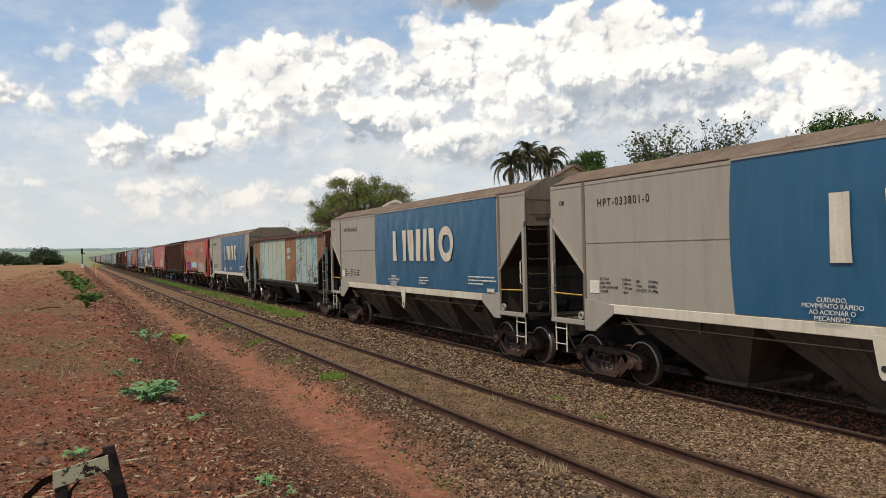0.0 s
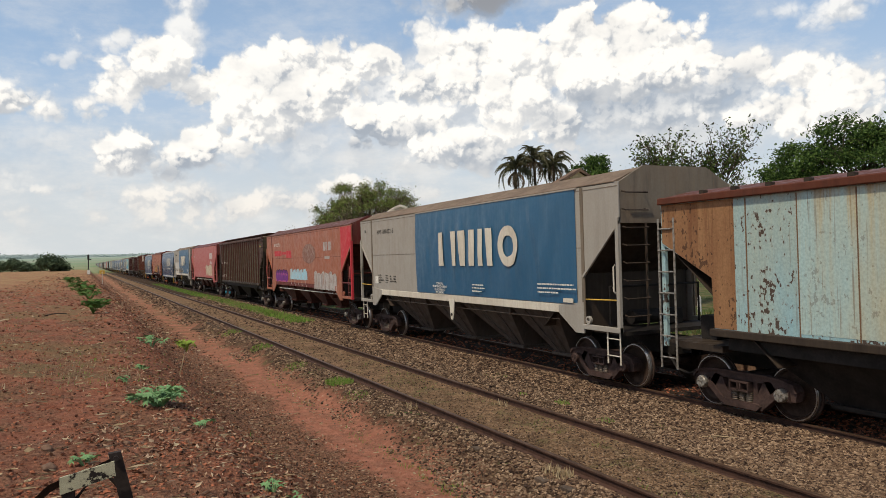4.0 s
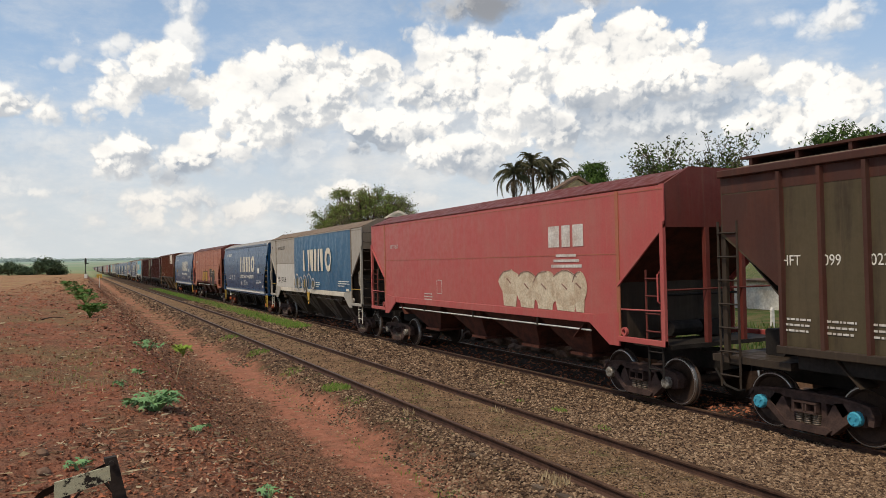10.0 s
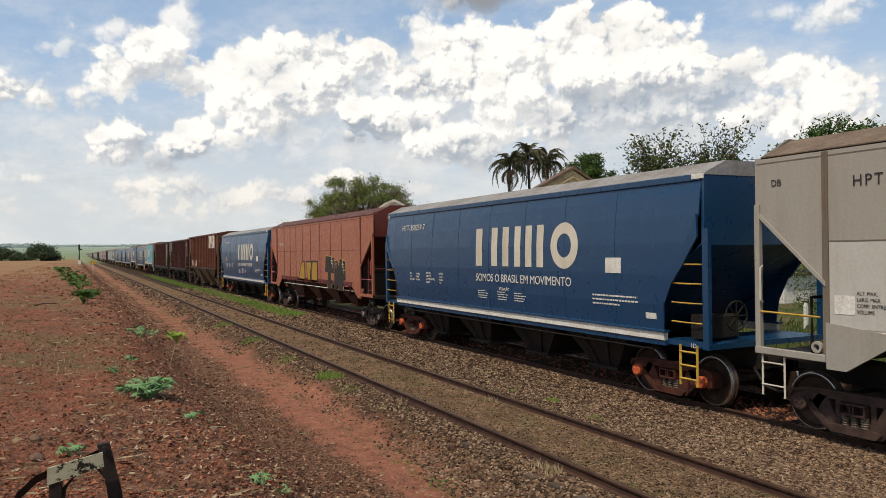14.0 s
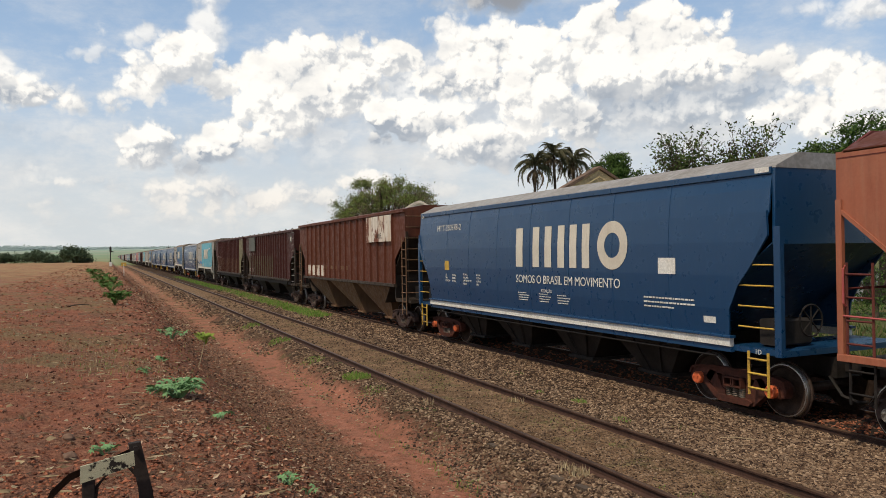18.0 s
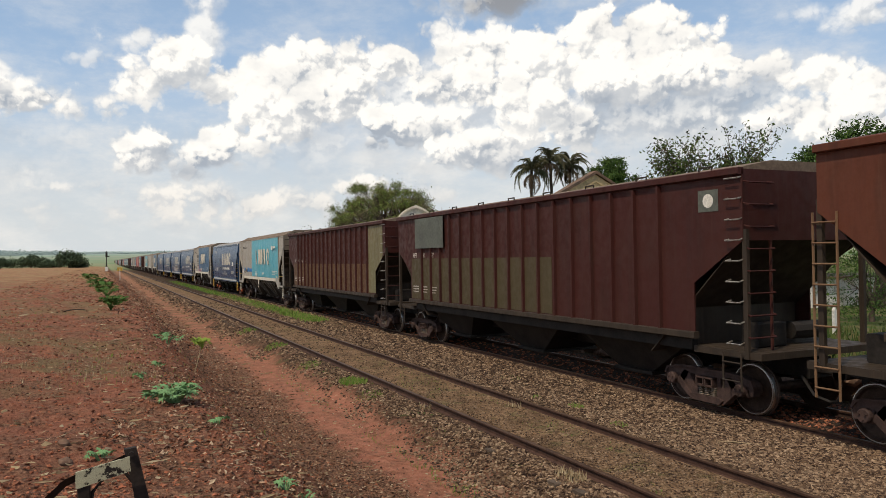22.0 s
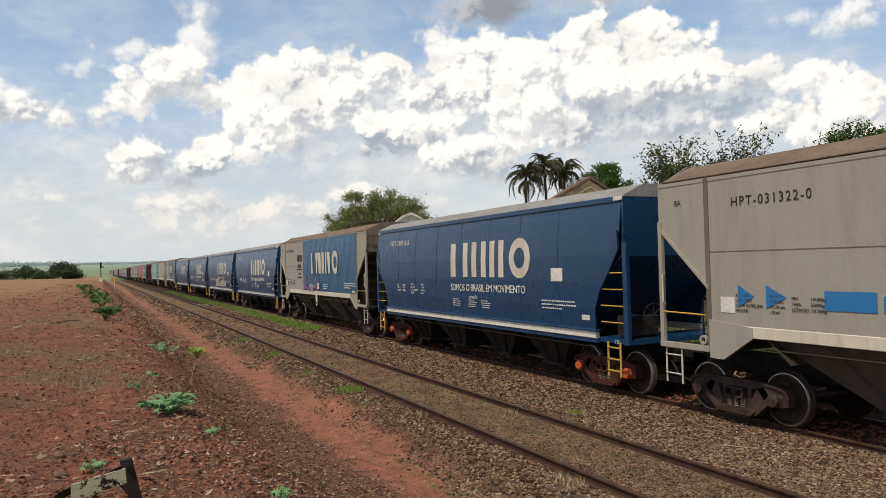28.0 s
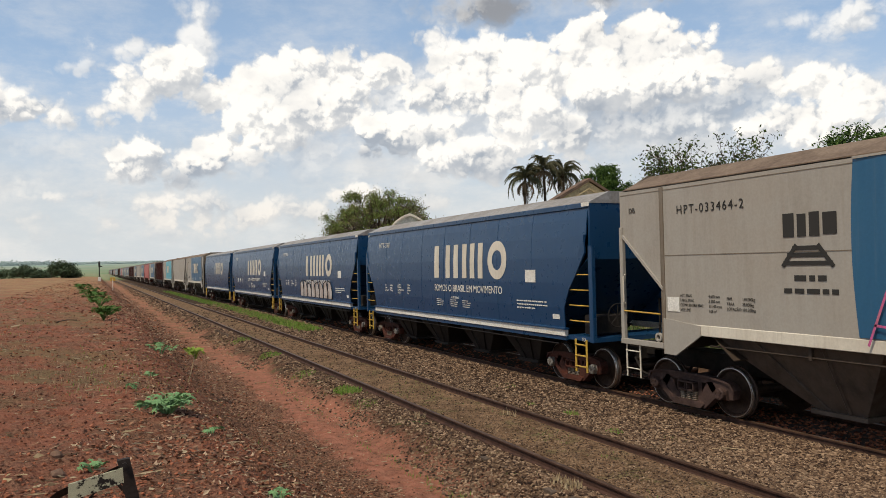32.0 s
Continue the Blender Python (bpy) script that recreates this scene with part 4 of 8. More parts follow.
def end_ladder(top, half, colour, z0, z1, rungs, key, steps=True, stile=3.55, near=True):
    """Climbing rungs at the corner of each end with an inner stile, and a step frame below."""
    for s in (-1, 1):
        m = pose(-1.52, s * (half + 0.02), 0) if s < 0 else pose(1.52, s * (half + 0.02), 0, 0, 0, 180)
        ladder = part("end_ladder", lambda: Geo().tube([(0.6, 0, z0 - 0.05), (0.6, 0, stile)], 0.03, 6), colour, top, at=m, key=f"{key}lad")
        for j in range(rungs if near else 0):
            part("rung", lambda: bent_rung(0.6), colour, ladder, at=pose(0, 0, z0 + (z1 - z0) * (j + 0.5) / rungs), key="endrung")
        if steps:
            part("step_ladder", lambda: ladder_geo(2, 0.42, -1.60, s * (half - 0.30) - 0.21, 0.58, 1.3, bar=0.018), "cream_paint", top, key=f"{key}step{s}")


def plate_hopper(top, L, look_, near):
    """A smooth-sided covered hopper with open end bays (posts, slope sheet, platform)."""
    k = look_["key"]
    H, zt, x = L / 2, look_.get("top", 4.46), 1.622
    e, cut, zc, zk = H - 0.58, H - look_.get("nose", 1.86), look_.get("kink", 3.58), 2.42
    wall, endc, trim = look_["wall"], look_.get("end", look_["wall"]), look_.get("trim", "cream_paint")
    zs = look_.get("sill", 1.76)
    rows = [(zs, x), (zk, x), (zc, x), (zt, x)]
    part("side_wall", lambda: loft_side(rows, [cut, cut, e, e]), wall, top, look_.get("wall_label", ""), key=k + "wall")
    part("side_sill", lambda: Geo().box(-x - 0.012, -x + 0.1, -cut + 0.45, cut - 0.45, 1.58, zs + 0.02, 0.01).box(x - 0.1, x + 0.012, -cut + 0.45, cut - 0.45, 1.58, zs + 0.02, 0.01),
         trim, top, look_.get("sill_label", ""), key=k + "sills")
    part("roof", lambda: Geo().prism([(-x, zt - 0.02), (x, zt - 0.02), (x, zt + 0.02), (0.9, zt + 0.33), (-0.9, zt + 0.33), (-x, zt + 0.02)], "y", -e + 0.12, e - 0.12), look_.get("roof", "roof_dust"), top,
         look_.get("roof_label", "roof under a coat of brown dust"), key=k + "roof")
    for s in (-1, 1):
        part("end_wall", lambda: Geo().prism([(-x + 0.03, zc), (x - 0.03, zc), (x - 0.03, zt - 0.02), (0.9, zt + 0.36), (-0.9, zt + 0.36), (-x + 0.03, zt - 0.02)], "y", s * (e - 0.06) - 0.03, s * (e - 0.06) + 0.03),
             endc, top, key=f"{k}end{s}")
        # slope sheet coloured darker to give the deep shade inside the bay
        part("slope_sheet", lambda: flat_sheet([(s * (e - 0.1), zc), (s * (cut - 1.7), 1.2)], -x + 0.04, x - 0.04), look_.get("slope", endc), top, key=f"{k}slope{s}")
        part("bulkhead", lambda: Geo().box(-x + 0.12, x - 0.12, s * (cut - 0.12) - 0.02, s * (cut - 0.12) + 0.02, 1.26, 2.5), look_.get("bulkhead", "hopper_steel"), top, key=f"{k}bulk{s}")
        part("platform", lambda: Geo().box(-1.5, 1.5, s * (e - 0.55) - 0.55, s * (e - 0.55) + 0.55, 1.20, 1.28), "black_steel", top, key=f"{k}plat{s}")
        for side in (-1, 1):
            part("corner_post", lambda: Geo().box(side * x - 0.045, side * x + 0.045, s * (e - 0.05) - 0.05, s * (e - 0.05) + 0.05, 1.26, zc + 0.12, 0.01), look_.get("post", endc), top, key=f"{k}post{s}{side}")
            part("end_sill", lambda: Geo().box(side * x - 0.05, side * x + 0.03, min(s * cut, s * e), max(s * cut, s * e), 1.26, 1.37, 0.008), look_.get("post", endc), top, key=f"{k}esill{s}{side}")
            part("gusset", lambda: Geo().prism([(s * (cut + 0.0), 1.26), (s * (cut + 0.0), zs + 0.1), (s * (cut - 0.98), zs), (s * (cut - 0.98), 1.58), (s * (cut - 0.32), 1.16), (s * cut, 1.16)], "x", side * (x + 0.004) - 0.02, side * (x + 0.004) + 0.02),
                 look_.get("gusset", endc), top, key=f"{k}gus{s}{side}")
            part("wall_post", lambda: Geo().box(side * (x + 0.006) - 0.012, side * (x + 0.006) + 0.012, s * cut - 0.05, s * cut + 0.05, 1.3, zt - 0.03), look_.get("seam", endc), top, key=f"{k}wp{s}{side}")
            part("cut_edge", lambda: Geo().prism([(s * e, zc - 0.02), (s * cut, zk - 0.02), (s * cut, zk + 0.05), (s * e, zc + 0.05)], "x", side * x - 0.035, side * x + 0.008), look_.get("post", endc), top, key=f"{k}cut{s}{side}")
    if near:
        for s in (-1, 1):
            handrail([(-x - 0.02, s * (e - 0.02), 1.95), (-x - 0.02, s * (cut + 0.1), 1.93)], look_.get("rail", "yellow_paint"), top, key=f"{k}hr{s}")
            handrail([(-x - 0.02, s * (e - 0.14), 2.1), (-x - 0.07, s * (e - 0.14), 2.14), (-x - 0.07, s * (e - 0.14), 2.66), (-x - 0.02, s * (e - 0.14), 2.7)], look_.get("rail2", "cream_paint"), top, "grab_handle", key=f"{k}gh{s}")
            handrail([(-1.3, s * (cut + 0.5), 1.3), (-1.3, s * (cut + 0.5), 2.2), (1.3, s * (cut + 0.5), 2.2), (1.3, s * (cut + 0.5), 1.3)], "black_steel", top, "guard_frame", 0.03, key=f"{k}gf{s}")
            part("brake_cylinder", lambda: Geo().tube([(-0.7, s * (cut + 0.45), 1.5), (0.1, s * (cut + 0.45), 1.5)], 0.16, 12).box(0.2, 0.7, s * (cut + 0.45) - 0.15, s * (cut + 0.45) + 0.15, 1.3, 1.65, 0.02),
                 "black_steel", top, key=f"{k}bc{s}")
            part("lifting_eye", lambda: Geo().lathe([(0.05, -x - 0.03), (0.09, -x - 0.03), (0.09, -x + 0.03), (0.05, -x + 0.03)], 14), look_.get("post", endc), top, at=pose(0, s * (cut + 0.16), 1.47), key=f"{k}eye")
        handrail([(-x + 0.1, -cut + 1.1, 1.40), (-x + 0.1, cut - 1.1, 1.40)], look_.get("pipe", "hopper_steel"), top, "brake_rod", 0.022, key=k + "rod")
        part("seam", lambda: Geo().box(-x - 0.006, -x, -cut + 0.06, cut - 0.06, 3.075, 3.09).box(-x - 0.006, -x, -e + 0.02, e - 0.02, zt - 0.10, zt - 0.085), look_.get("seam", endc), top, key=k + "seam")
        pts = [-3.4, 0.0, 3.4]
        for i, y in enumerate(pts):
            part("rod_bracket", lambda: Geo().box(-x + 0.07, -x + 0.13, y - 0.03, y + 0.03, 1.36, 1.6), "hopper_steel", top, key=f"{k}rb{i}")
    if look_.get("side_ladder"):
        for s in (-1, 1):
            part("side_ladder", lambda: ladder_geo(4, 0.42, -x + 0.01, s * (e - 0.35) - 0.21, 1.36, 2.75), endc, top, key=f"{k}sl{s}")
            part("step_ladder", lambda: ladder_geo(2, 0.40, -1.58, s * (e - 0.35) - 0.2, 0.62, 1.3), "black_steel", top, key=f"{k}step{s}")
            part("end_post", lambda: Geo().box(-0.55, -0.43, s * (e - 0.06) - 0.05, s * (e - 0.06) + 0.05, 1.26, zc, 0.01), endc, top, key=f"{k}ep{s}")
            part("end_post", lambda: Geo().box(0.43, 0.55, s * (e - 0.06) - 0.05, s * (e - 0.06) + 0.05, 1.26, zc, 0.01), endc, top, key=f"{k}eq{s}")
            part("end_rail", lambda: Geo().tube([(-x, s * (e - 0.02), 2.35), (x, s * (e - 0.02), 2.35)], 0.02, 6), endc, top, key=f"{k}er{s}")
    else:
        end_ladder(top, e, look_.get("ladder", endc), 1.42, zt - 0.05, 8, k, stile=zc, near=near)
    zb = look_.get("bay_z", 0.45)
    side_bays(top, [(2.2, 5.6, 3.0, 3.9), (-0.3, 2.1, -0.1, 0.6), (-3.2, -0.38, -2.9, -2.2), (-5.5, -3.33, -5.1, -4.4)], 1.6, zb, 1.5, look_.get("bay_w", 0.8), look_.get("bay", "bay_steel"), look_.get("bay_ribs", True), k)
    under_gear(top, H, k)
    bogies(top, H - 1.04, H - 2.87, look_.get("bogie", "bogie_steel"), look_.get("cap", "bogie_steel"), near)


def round_hopper(top, L, look_, near):
    """A covered hopper with bowed navy walls and a broad white sill."""
    k, H = look_["key"], L / 2
    e = H - 0.62
    prof = [(1.40, 1.56), (1.9, 1.605), (2.5, 1.622), (3.1, 1.615), (3.6, 1.585), (4.0, 1.54), (4.30, 1.48)]
    ends = [e - 1.05, e - 1.0, e - 0.70, e - 0.30, e - 0.10, e - 0.10, e - 0.10]
    part("side_wall", lambda: loft_side(prof, ends, cols=2), "navy_paint", top, "bowed dark blue wall", key=k + "wall", smooth=False)
    part("side_sill", lambda: Geo().box(-1.60, -1.50, -e + 1.0, e - 1.0, 1.23, 1.385, 0.008).box(1.50, 1.60, -e + 1.0, e - 1.0, 1.23, 1.385, 0.008), "white_paint", top, "broad white sill", key=k + "sill")
    part("sill_ledge", lambda: Geo().box(-1.64, -1.50, -e + 0.95, e - 0.95, 1.385, 1.43, 0.008).box(-1.57, -1.48, -e + 1.0, e - 1.0, 1.13, 1.23).box(1.5, 1.64, -e + 0.95, e - 0.95, 1.385, 1.43), "navy_paint", top, key=k + "ledge")
    part("eave", lambda: Geo().box(-1.53, -1.44, -e + 0.1, e - 0.1, 4.24, 4.36, 0.008).box(1.44, 1.53, -e + 0.1, e - 0.1, 4.24, 4.36, 0.008), "navy_paint", top, key=k + "eave")
    part("roof", lambda: Geo().prism([(-1.5, 4.34), (1.5, 4.34), (1.48, 4.38), (0.95, 4.62), (-0.95, 4.62), (-1.48, 4.38)], "y", -e + 0.02, e - 0.02), "grey_roof", top, "grey dusty roof", key=k + "roof")
    for s in (-1, 1):
        part("end_wall", lambda: Geo().prism([(-1.53, 3.05), (1.53, 3.05), (1.50, 4.33), (0.95, 4.60), (-0.95, 4.60), (-1.50, 4.33)], "y", s * (e - 0.06) - 0.03, s * (e - 0.06) + 0.03), "navy_paint", top, key=f"{k}end{s}")
        part("slope_sheet", lambda: flat_sheet([(s * (e - 0.08), 3.06), (s * (e - 2.7), 1.1)], -1.55, 1.55), "navy_paint", top, key=f"{k}slope{s}")
        part("platform", lambda: Geo().box(-1.5, 1.5, s * (e - 0.45) - 0.55, s * (e - 0.45) + 0.6, 1.16, 1.26), "navy_paint", top, key=f"{k}plat{s}")
        for side in (-1, 1):
            part("corner_post", lambda: Geo().box(side * 1.53 - 0.06, side * 1.53 + 0.05, s * (e + 0.02) - 0.09, s * (e + 0.02) + 0.05, 1.16, 3.35, 0.012), "navy_paint", top, key=f"{k}post{s}{side}")
            part("corner_gusset", lambda: Geo().prism([(s * (e - 0.12), 3.62), (s * (e - 0.10), 3.2), (s * (e - 0.5), 2.65), (s * (e - 0.75), 2.35), (s * (e - 0.82), 2.42), (s * (e - 0.42), 3.0)], "x", side * 1.61 - 0.025, side * 1.61 + 0.02), "navy_paint", top, key=f"{k}cg{s}{side}")
        if near:
            for z in (1.62, 1.98, 2.34, 2.70):
                part("side_rung", lambda: Geo().tube([(-1.56, -0.38, 0), (-1.59, 0.0, 0), (-1.56, 0.38, 0)], 0.016, 6), "yellow_paint", top, "yellow climbing rung", at=pose(0, s * (e - 0.44), z), key="siderung")
            part("brake_wheel", lambda: hand_wheel_geo(), "black_steel", top, at=pose(-0.9, s * (e + 0.12), 1.75), key="handwheel")
            part("step_ladder", lambda: ladder_geo(3, 0.42, -1.56, s * (e - 0.40) - 0.21, 0.45, 1.2, bar=0.026), "yellow_paint", top, "yellow step ladder", key=f"{k}step{s}")
            part("equipment_box", lambda: Geo().box(-1.3, -0.5, s * (e - 0.4) - 0.2, s * (e - 0.4) + 0.2, 1.3, 1.75, 0.03), "black_steel", top, key=f"{k}eq{s}")
    if near:
        seams = (-5.2, -3.4, -1.7, 0.1, 1.9, 3.7, 5.3)
        part("wall_seam", lambda: seam_geo(prof, seams), "navy_paint", top, key=k + "seams")
        handrail([(-1.5, -e + 1.4, 1.02), (-1.5, e - 1.4, 1.02)], "black_steel", top, "brake_rod", 0.022, key=k + "rod")
    side_bays(top, [(-5.4, -2.9, -4.6, -3.7), (-2.9, -0.3, -1.9, -1.0), (0.3, 2.9, 1.0, 1.9), (2.9, 5.4, 3.7, 4.6)], 1.3, 0.40, 1.42, 1.05, "black_steel", True, k)
    under_gear(top, H, k)
    bogies(top, H - 1.07, H - 2.85, "bogie_red", look_.get("cap", "cap_silver"), near, look_.get("cap_label", ""))


def hand_wheel_geo():
    g = Geo()
    pts = [(0.27 * math.cos(i * math.pi / 8), 0.0, 0.27 * math.sin(i * math.pi / 8)) for i in range(17)]
    g.tube(pts, 0.018, 6, caps=False)
    for i in range(4):
        a = i * math.pi / 4
        g.tube([(-0.26 * math.cos(a), 0, -0.26 * math.sin(a)), (0.26 * math.cos(a), 0, 0.26 * math.sin(a))], 0.013, 5)
    return g


def seam_geo(prof, ys):
    g = Geo()
    for y in ys:
        for (za, wa), (zb, wb) in zip(prof, prof[1:]):
            g.add([(-wa - 0.006, y - 0.018, za), (-wa - 0.006, y + 0.018, za), (-wb - 0.006, y + 0.018, zb), (-wb - 0.006, y - 0.018, zb), (-wa + 0.01, y - 0.018, za), (-wa + 0.01, y + 0.018, za), (-wb + 0.01, y + 0.018, zb), (-wb + 0.01, y - 0.018, zb)],
                  [(0, 1, 2, 3)[::-1], (0, 4, 5, 1)[::-1], (2, 6, 7, 3)[::-1], (0, 3, 7, 4)[::-1], (1, 5, 6, 2)[::-1]])
    return g


def ribbed_hopper(top, L, look_, near):
    """A tall hopper with upright ribs along its walls."""
    k, H = look_["key"], L / 2
    e, zt, x = H - look_.get("inset", 0.75), look_.get("top", 4.46), 1.56
    zb, wall = look_.get("base", 1.55), look_["wall"]
    cut, zc = e - look_.get("nose", 1.3), look_.get("kink", 3.5)
    part("side_wall", lambda: loft_side([(zb, x), (zb + look_.get("lip", 0.95), x), (zc, x), (zt, x)], [cut, cut, e, e]), wall, top, look_.get("wall_label", ""), key=k + "wall")
    if look_.get("crown_band"):
        part("top_band", lambda: Geo().box(-x - 0.005, -x, -e + 0.02, e - 0.02, zt - 0.38, zt - 0.1), "rib_brown", top, "reddish band under the eave", key=k + "tband")
    if "band_top" in look_:
        bz = look_["band_top"]
        part("paint_band", lambda: Geo().box(-x - 0.006, -x, -look_["band_to"], cut - 0.08, zb + 0.05, bz), look_["band"], top, look_.get("band_label", "faded lower band"), key=k + "band")
    n, rw, rd = look_.get("ribs", 15), look_.get("rib_w", 0.045), look_.get("rib_d", 0.075)
    r0, r1 = look_.get("rib_span", (-cut + 0.1, cut - 0.1))
    ys = [r0 + (r1 - r0) * i / (n - 1) for i in range(n)]
    for i, y in enumerate(ys):
        for side in (-1, 1):
            if side > 0 and not near:
                continue
            part("side_rib", lambda: Geo().prism([(-rw, 0.0), (-rw * 0.7, -rd), (rw * 0.7, -rd), (rw, 0.0)], "z", zb + 0.02, zt - 0.12), look_.get("rib", wall), top,
                 at=pose(side * x, y, 0, 0, 0, -90 if side < 0 else 90), key=k + "rib")
    part("top_rail", lambda: Geo().box(-x - 0.09, -x + 0.05, -e, e, zt - 0.10, zt + 0.03, 0.015).box(x - 0.05, x + 0.09, -e, e, zt - 0.10, zt + 0.03, 0.015), look_.get("rail", wall), top, key=k + "toprail")
    part("bottom_rail", lambda: Geo().box(-x - 0.08, -x + 0.06, -cut - 0.05, cut + 0.05, zb - 0.10, zb + 0.03, 0.012).box(x - 0.06, x + 0.08, -cut - 0.05, cut + 0.05, zb - 0.10, zb + 0.03, 0.012), look_.get("sill", "dark_brown"), top, key=k + "botrail")
    part("roof", lambda: Geo().prism([(-x, zt - 0.01), (x, zt - 0.01), (x - 0.1, zt + 0.05), (0.8, zt + look_.get("crown", 0.18)), (-0.8, zt + look_.get("crown", 0.18)), (-x + 0.1, zt + 0.05)], "y", -e + 0.03, e - 0.03), look_.get("roof", "roof_dust"), top, look_.get("roof_label", "dusty roof"), key=k + "roof")
    if look_.get("walkway"):
        def walk_geo():
            g = Geo()
            for xx in (-0.95, 0.95):
                g.box(xx - 0.22, xx + 0.22, -e + 0.1, e - 0.1, zt + 0.24, zt + 0.28)
                for i in range(18):
                    y = -e + 0.3 + (2 * e - 0.6) * i / 17
                    g.box(xx - 0.2, xx + 0.2, y - 0.03, y + 0.03, zt + 0.02, zt + 0.25)
            return g
        # added dark backing, so that the slots under the walkway read black
        part("hatch_coaming", lambda: Geo().box(-0.74, -0.70, -e + 0.1, e - 0.1, zt + 0.05, zt + 0.24).box(0.70, 0.74, -e + 0.1, e - 0.1, zt + 0.05, zt + 0.24), "black_steel", top, key=k + "coam")
        part("roof_walkway", walk_geo, look_.get("rail", wall), top, "raised roof walkway on brackets", key=k + "walk")
    if look_.get("hatches") and near:
        for i in range(look_["hatches"]):
            y = -e + 1.0 + (2 * e - 2.0) * i / (look_["hatches"] - 1)
            part("roof_hatch", lambda: Geo().box(-1.5, -1.38, -0.05, 0.05, zt, zt + 0.11, 0.01) if look_.get("clips") else Geo().tube([(-1.42, -0.16, zt), (-1.42, -0.16, zt + 0.13), (-1.42, 0.16, zt + 0.13), (-1.42, 0.16, zt)], 0.02, 5), "dark_brown", top, at=pose(0, y, 0), key=k + "hatch")
    for s in (-1, 1):
        part("end_wall", lambda: Geo().box(-x + 0.02, x - 0.02, s * (e - 0.05) - 0.04, s * (e - 0.05) + 0.04, zc, zt), look_.get("end", wall), top, key=f"{k}end{s}")
        part("slope_sheet", lambda: flat_sheet([(s * (e - 0.1), zc), (s * (cut - 1.3), 1.0)], -x + 0.05, x - 0.05), look_.get("slope", "dark_brown"), top, key=f"{k}slope{s}")
        part("bulkhead", lambda: Geo().box(-x + 0.12, x - 0.12, s * (cut - 0.3) - 0.02, s * (cut - 0.3) + 0.02, 1.2, 2.5), look_.get("slope", "dark_brown"), top, key=f"{k}bulk{s}")
        part("platform", lambda: Geo().box(-1.5, 1.5, min(s * (cut - 0.1), s * (H - 0.45)), max(s * (cut - 0.1), s * (H - 0.45)), 1.12, 1.24), "dark_brown", top, key=f"{k}plat{s}")
        for side in (-1, 1):
            part("corner_post", lambda: Geo().box(side * 1.5 - 0.05, side * 1.5 + 0.04, s * e - 0.06, s * e + 0.04, 1.12, zc + 0.2, 0.01), look_.get("post", "dark_brown"), top, key=f"{k}post{s}{side}")
        if near:
            if look_.get("corner") and s > 0:
                part("step_ladder", lambda: ladder_geo(2, 0.42, -1.56, s * (e - 0.30) - 0.21, 0.55, 1.2, bar=0.018), "dark_brown", top, key=f"{k}stp{s}")
            elif look_.get("corner"):
                for j in range(9):
                    part("corner_rung", lambda: bent_rung(0.3, 0.016), "cap_silver", top, "worn metal rung", at=pose(-1.56, s * (e - 0.02) + (0.3 if s < 0 else 0.0), 1.38 + 0.365 * j, 0, 0, -90), key="cornerrung")
                part("step_ladder", lambda: ladder_geo(2, 0.42, -1.56, s * (e - 0.30) - 0.21, 0.55, 1.2, bar=0.018), "dark_brown", top, key=f"{k}stp{s}")
            else:
                part("side_ladder", lambda: ladder_geo(look_.get("rungs", 7), 0.42, -1.57, s * (e + 0.08) - (0.42 if s > 0 else 0.0), 0.7, look_.get("ladder_top", 3.6)), look_.get("ladder", "dark_brown"), top, key=f"{k}slad{s}")
            part("brake_gear", lambda: Geo().box(-0.9, -0.2, s * (e - 0.5) - 0.2, s * (e - 0.5) + 0.2, 1.24, 1.7, 0.03).tube([(0.1, s * (e - 0.5), 1.5), (0.9, s * (e - 0.5), 1.5)], 0.17, 10), "black_steel", top, key=f"{k}bg{s}")
    if look_.get("end_rungs", True):
        end_ladder(top, e, look_.get("ladder", "dark_brown"), 1.3, zt - 0.05, 8, k, False, stile=zc, near=near)
    zh = look_.get("bay_bottom", 0.42)
    if look_.get("deep_bays"):
        spans = [(3.0, 7.0, 3.0, 3.7), (-1.4, 2.6, -1.5, -0.8), (-6.2, -1.9, -5.3, -4.5)]
        side_bays(top, spans, zb - 0.05, zh, 1.5, 0.95, look_.get("bay", "hopper_rust"), False, k)
    else:
        spans = [(-cut + 0.6, -cut / 3 - 0.5, -cut * 0.62 - 0.6, -cut * 0.62 + 0.6), (-cut / 3 + 0.4, cut / 3 - 0.4, -0.6, 0.6), (cut / 3 + 0.5, cut - 0.6, cut * 0.62 - 0.6, cut * 0.62 + 0.6)]
        side_bays(top, spans, zb - 0.3, zh, 1.2, 0.8, look_.get("bay", "black_steel"), False, k)
        part("under_beam", lambda: Geo().box(-1.45, -1.3, -cut + 0.2, cut - 0.2, zb - 0.34, zb - 0.1), "black_steel", top, key=k + "ub")
    under_gear(top, H, k)
    bogies(top, H - look_.get("axle", 1.2), H - look_.get("axle", 1.2) - 1.8, "bogie_steel", look_.get("cap", "bogie_steel"), near, look_.get("cap_label", ""), look_.get("cap_far", ""), "blue bearing cap")


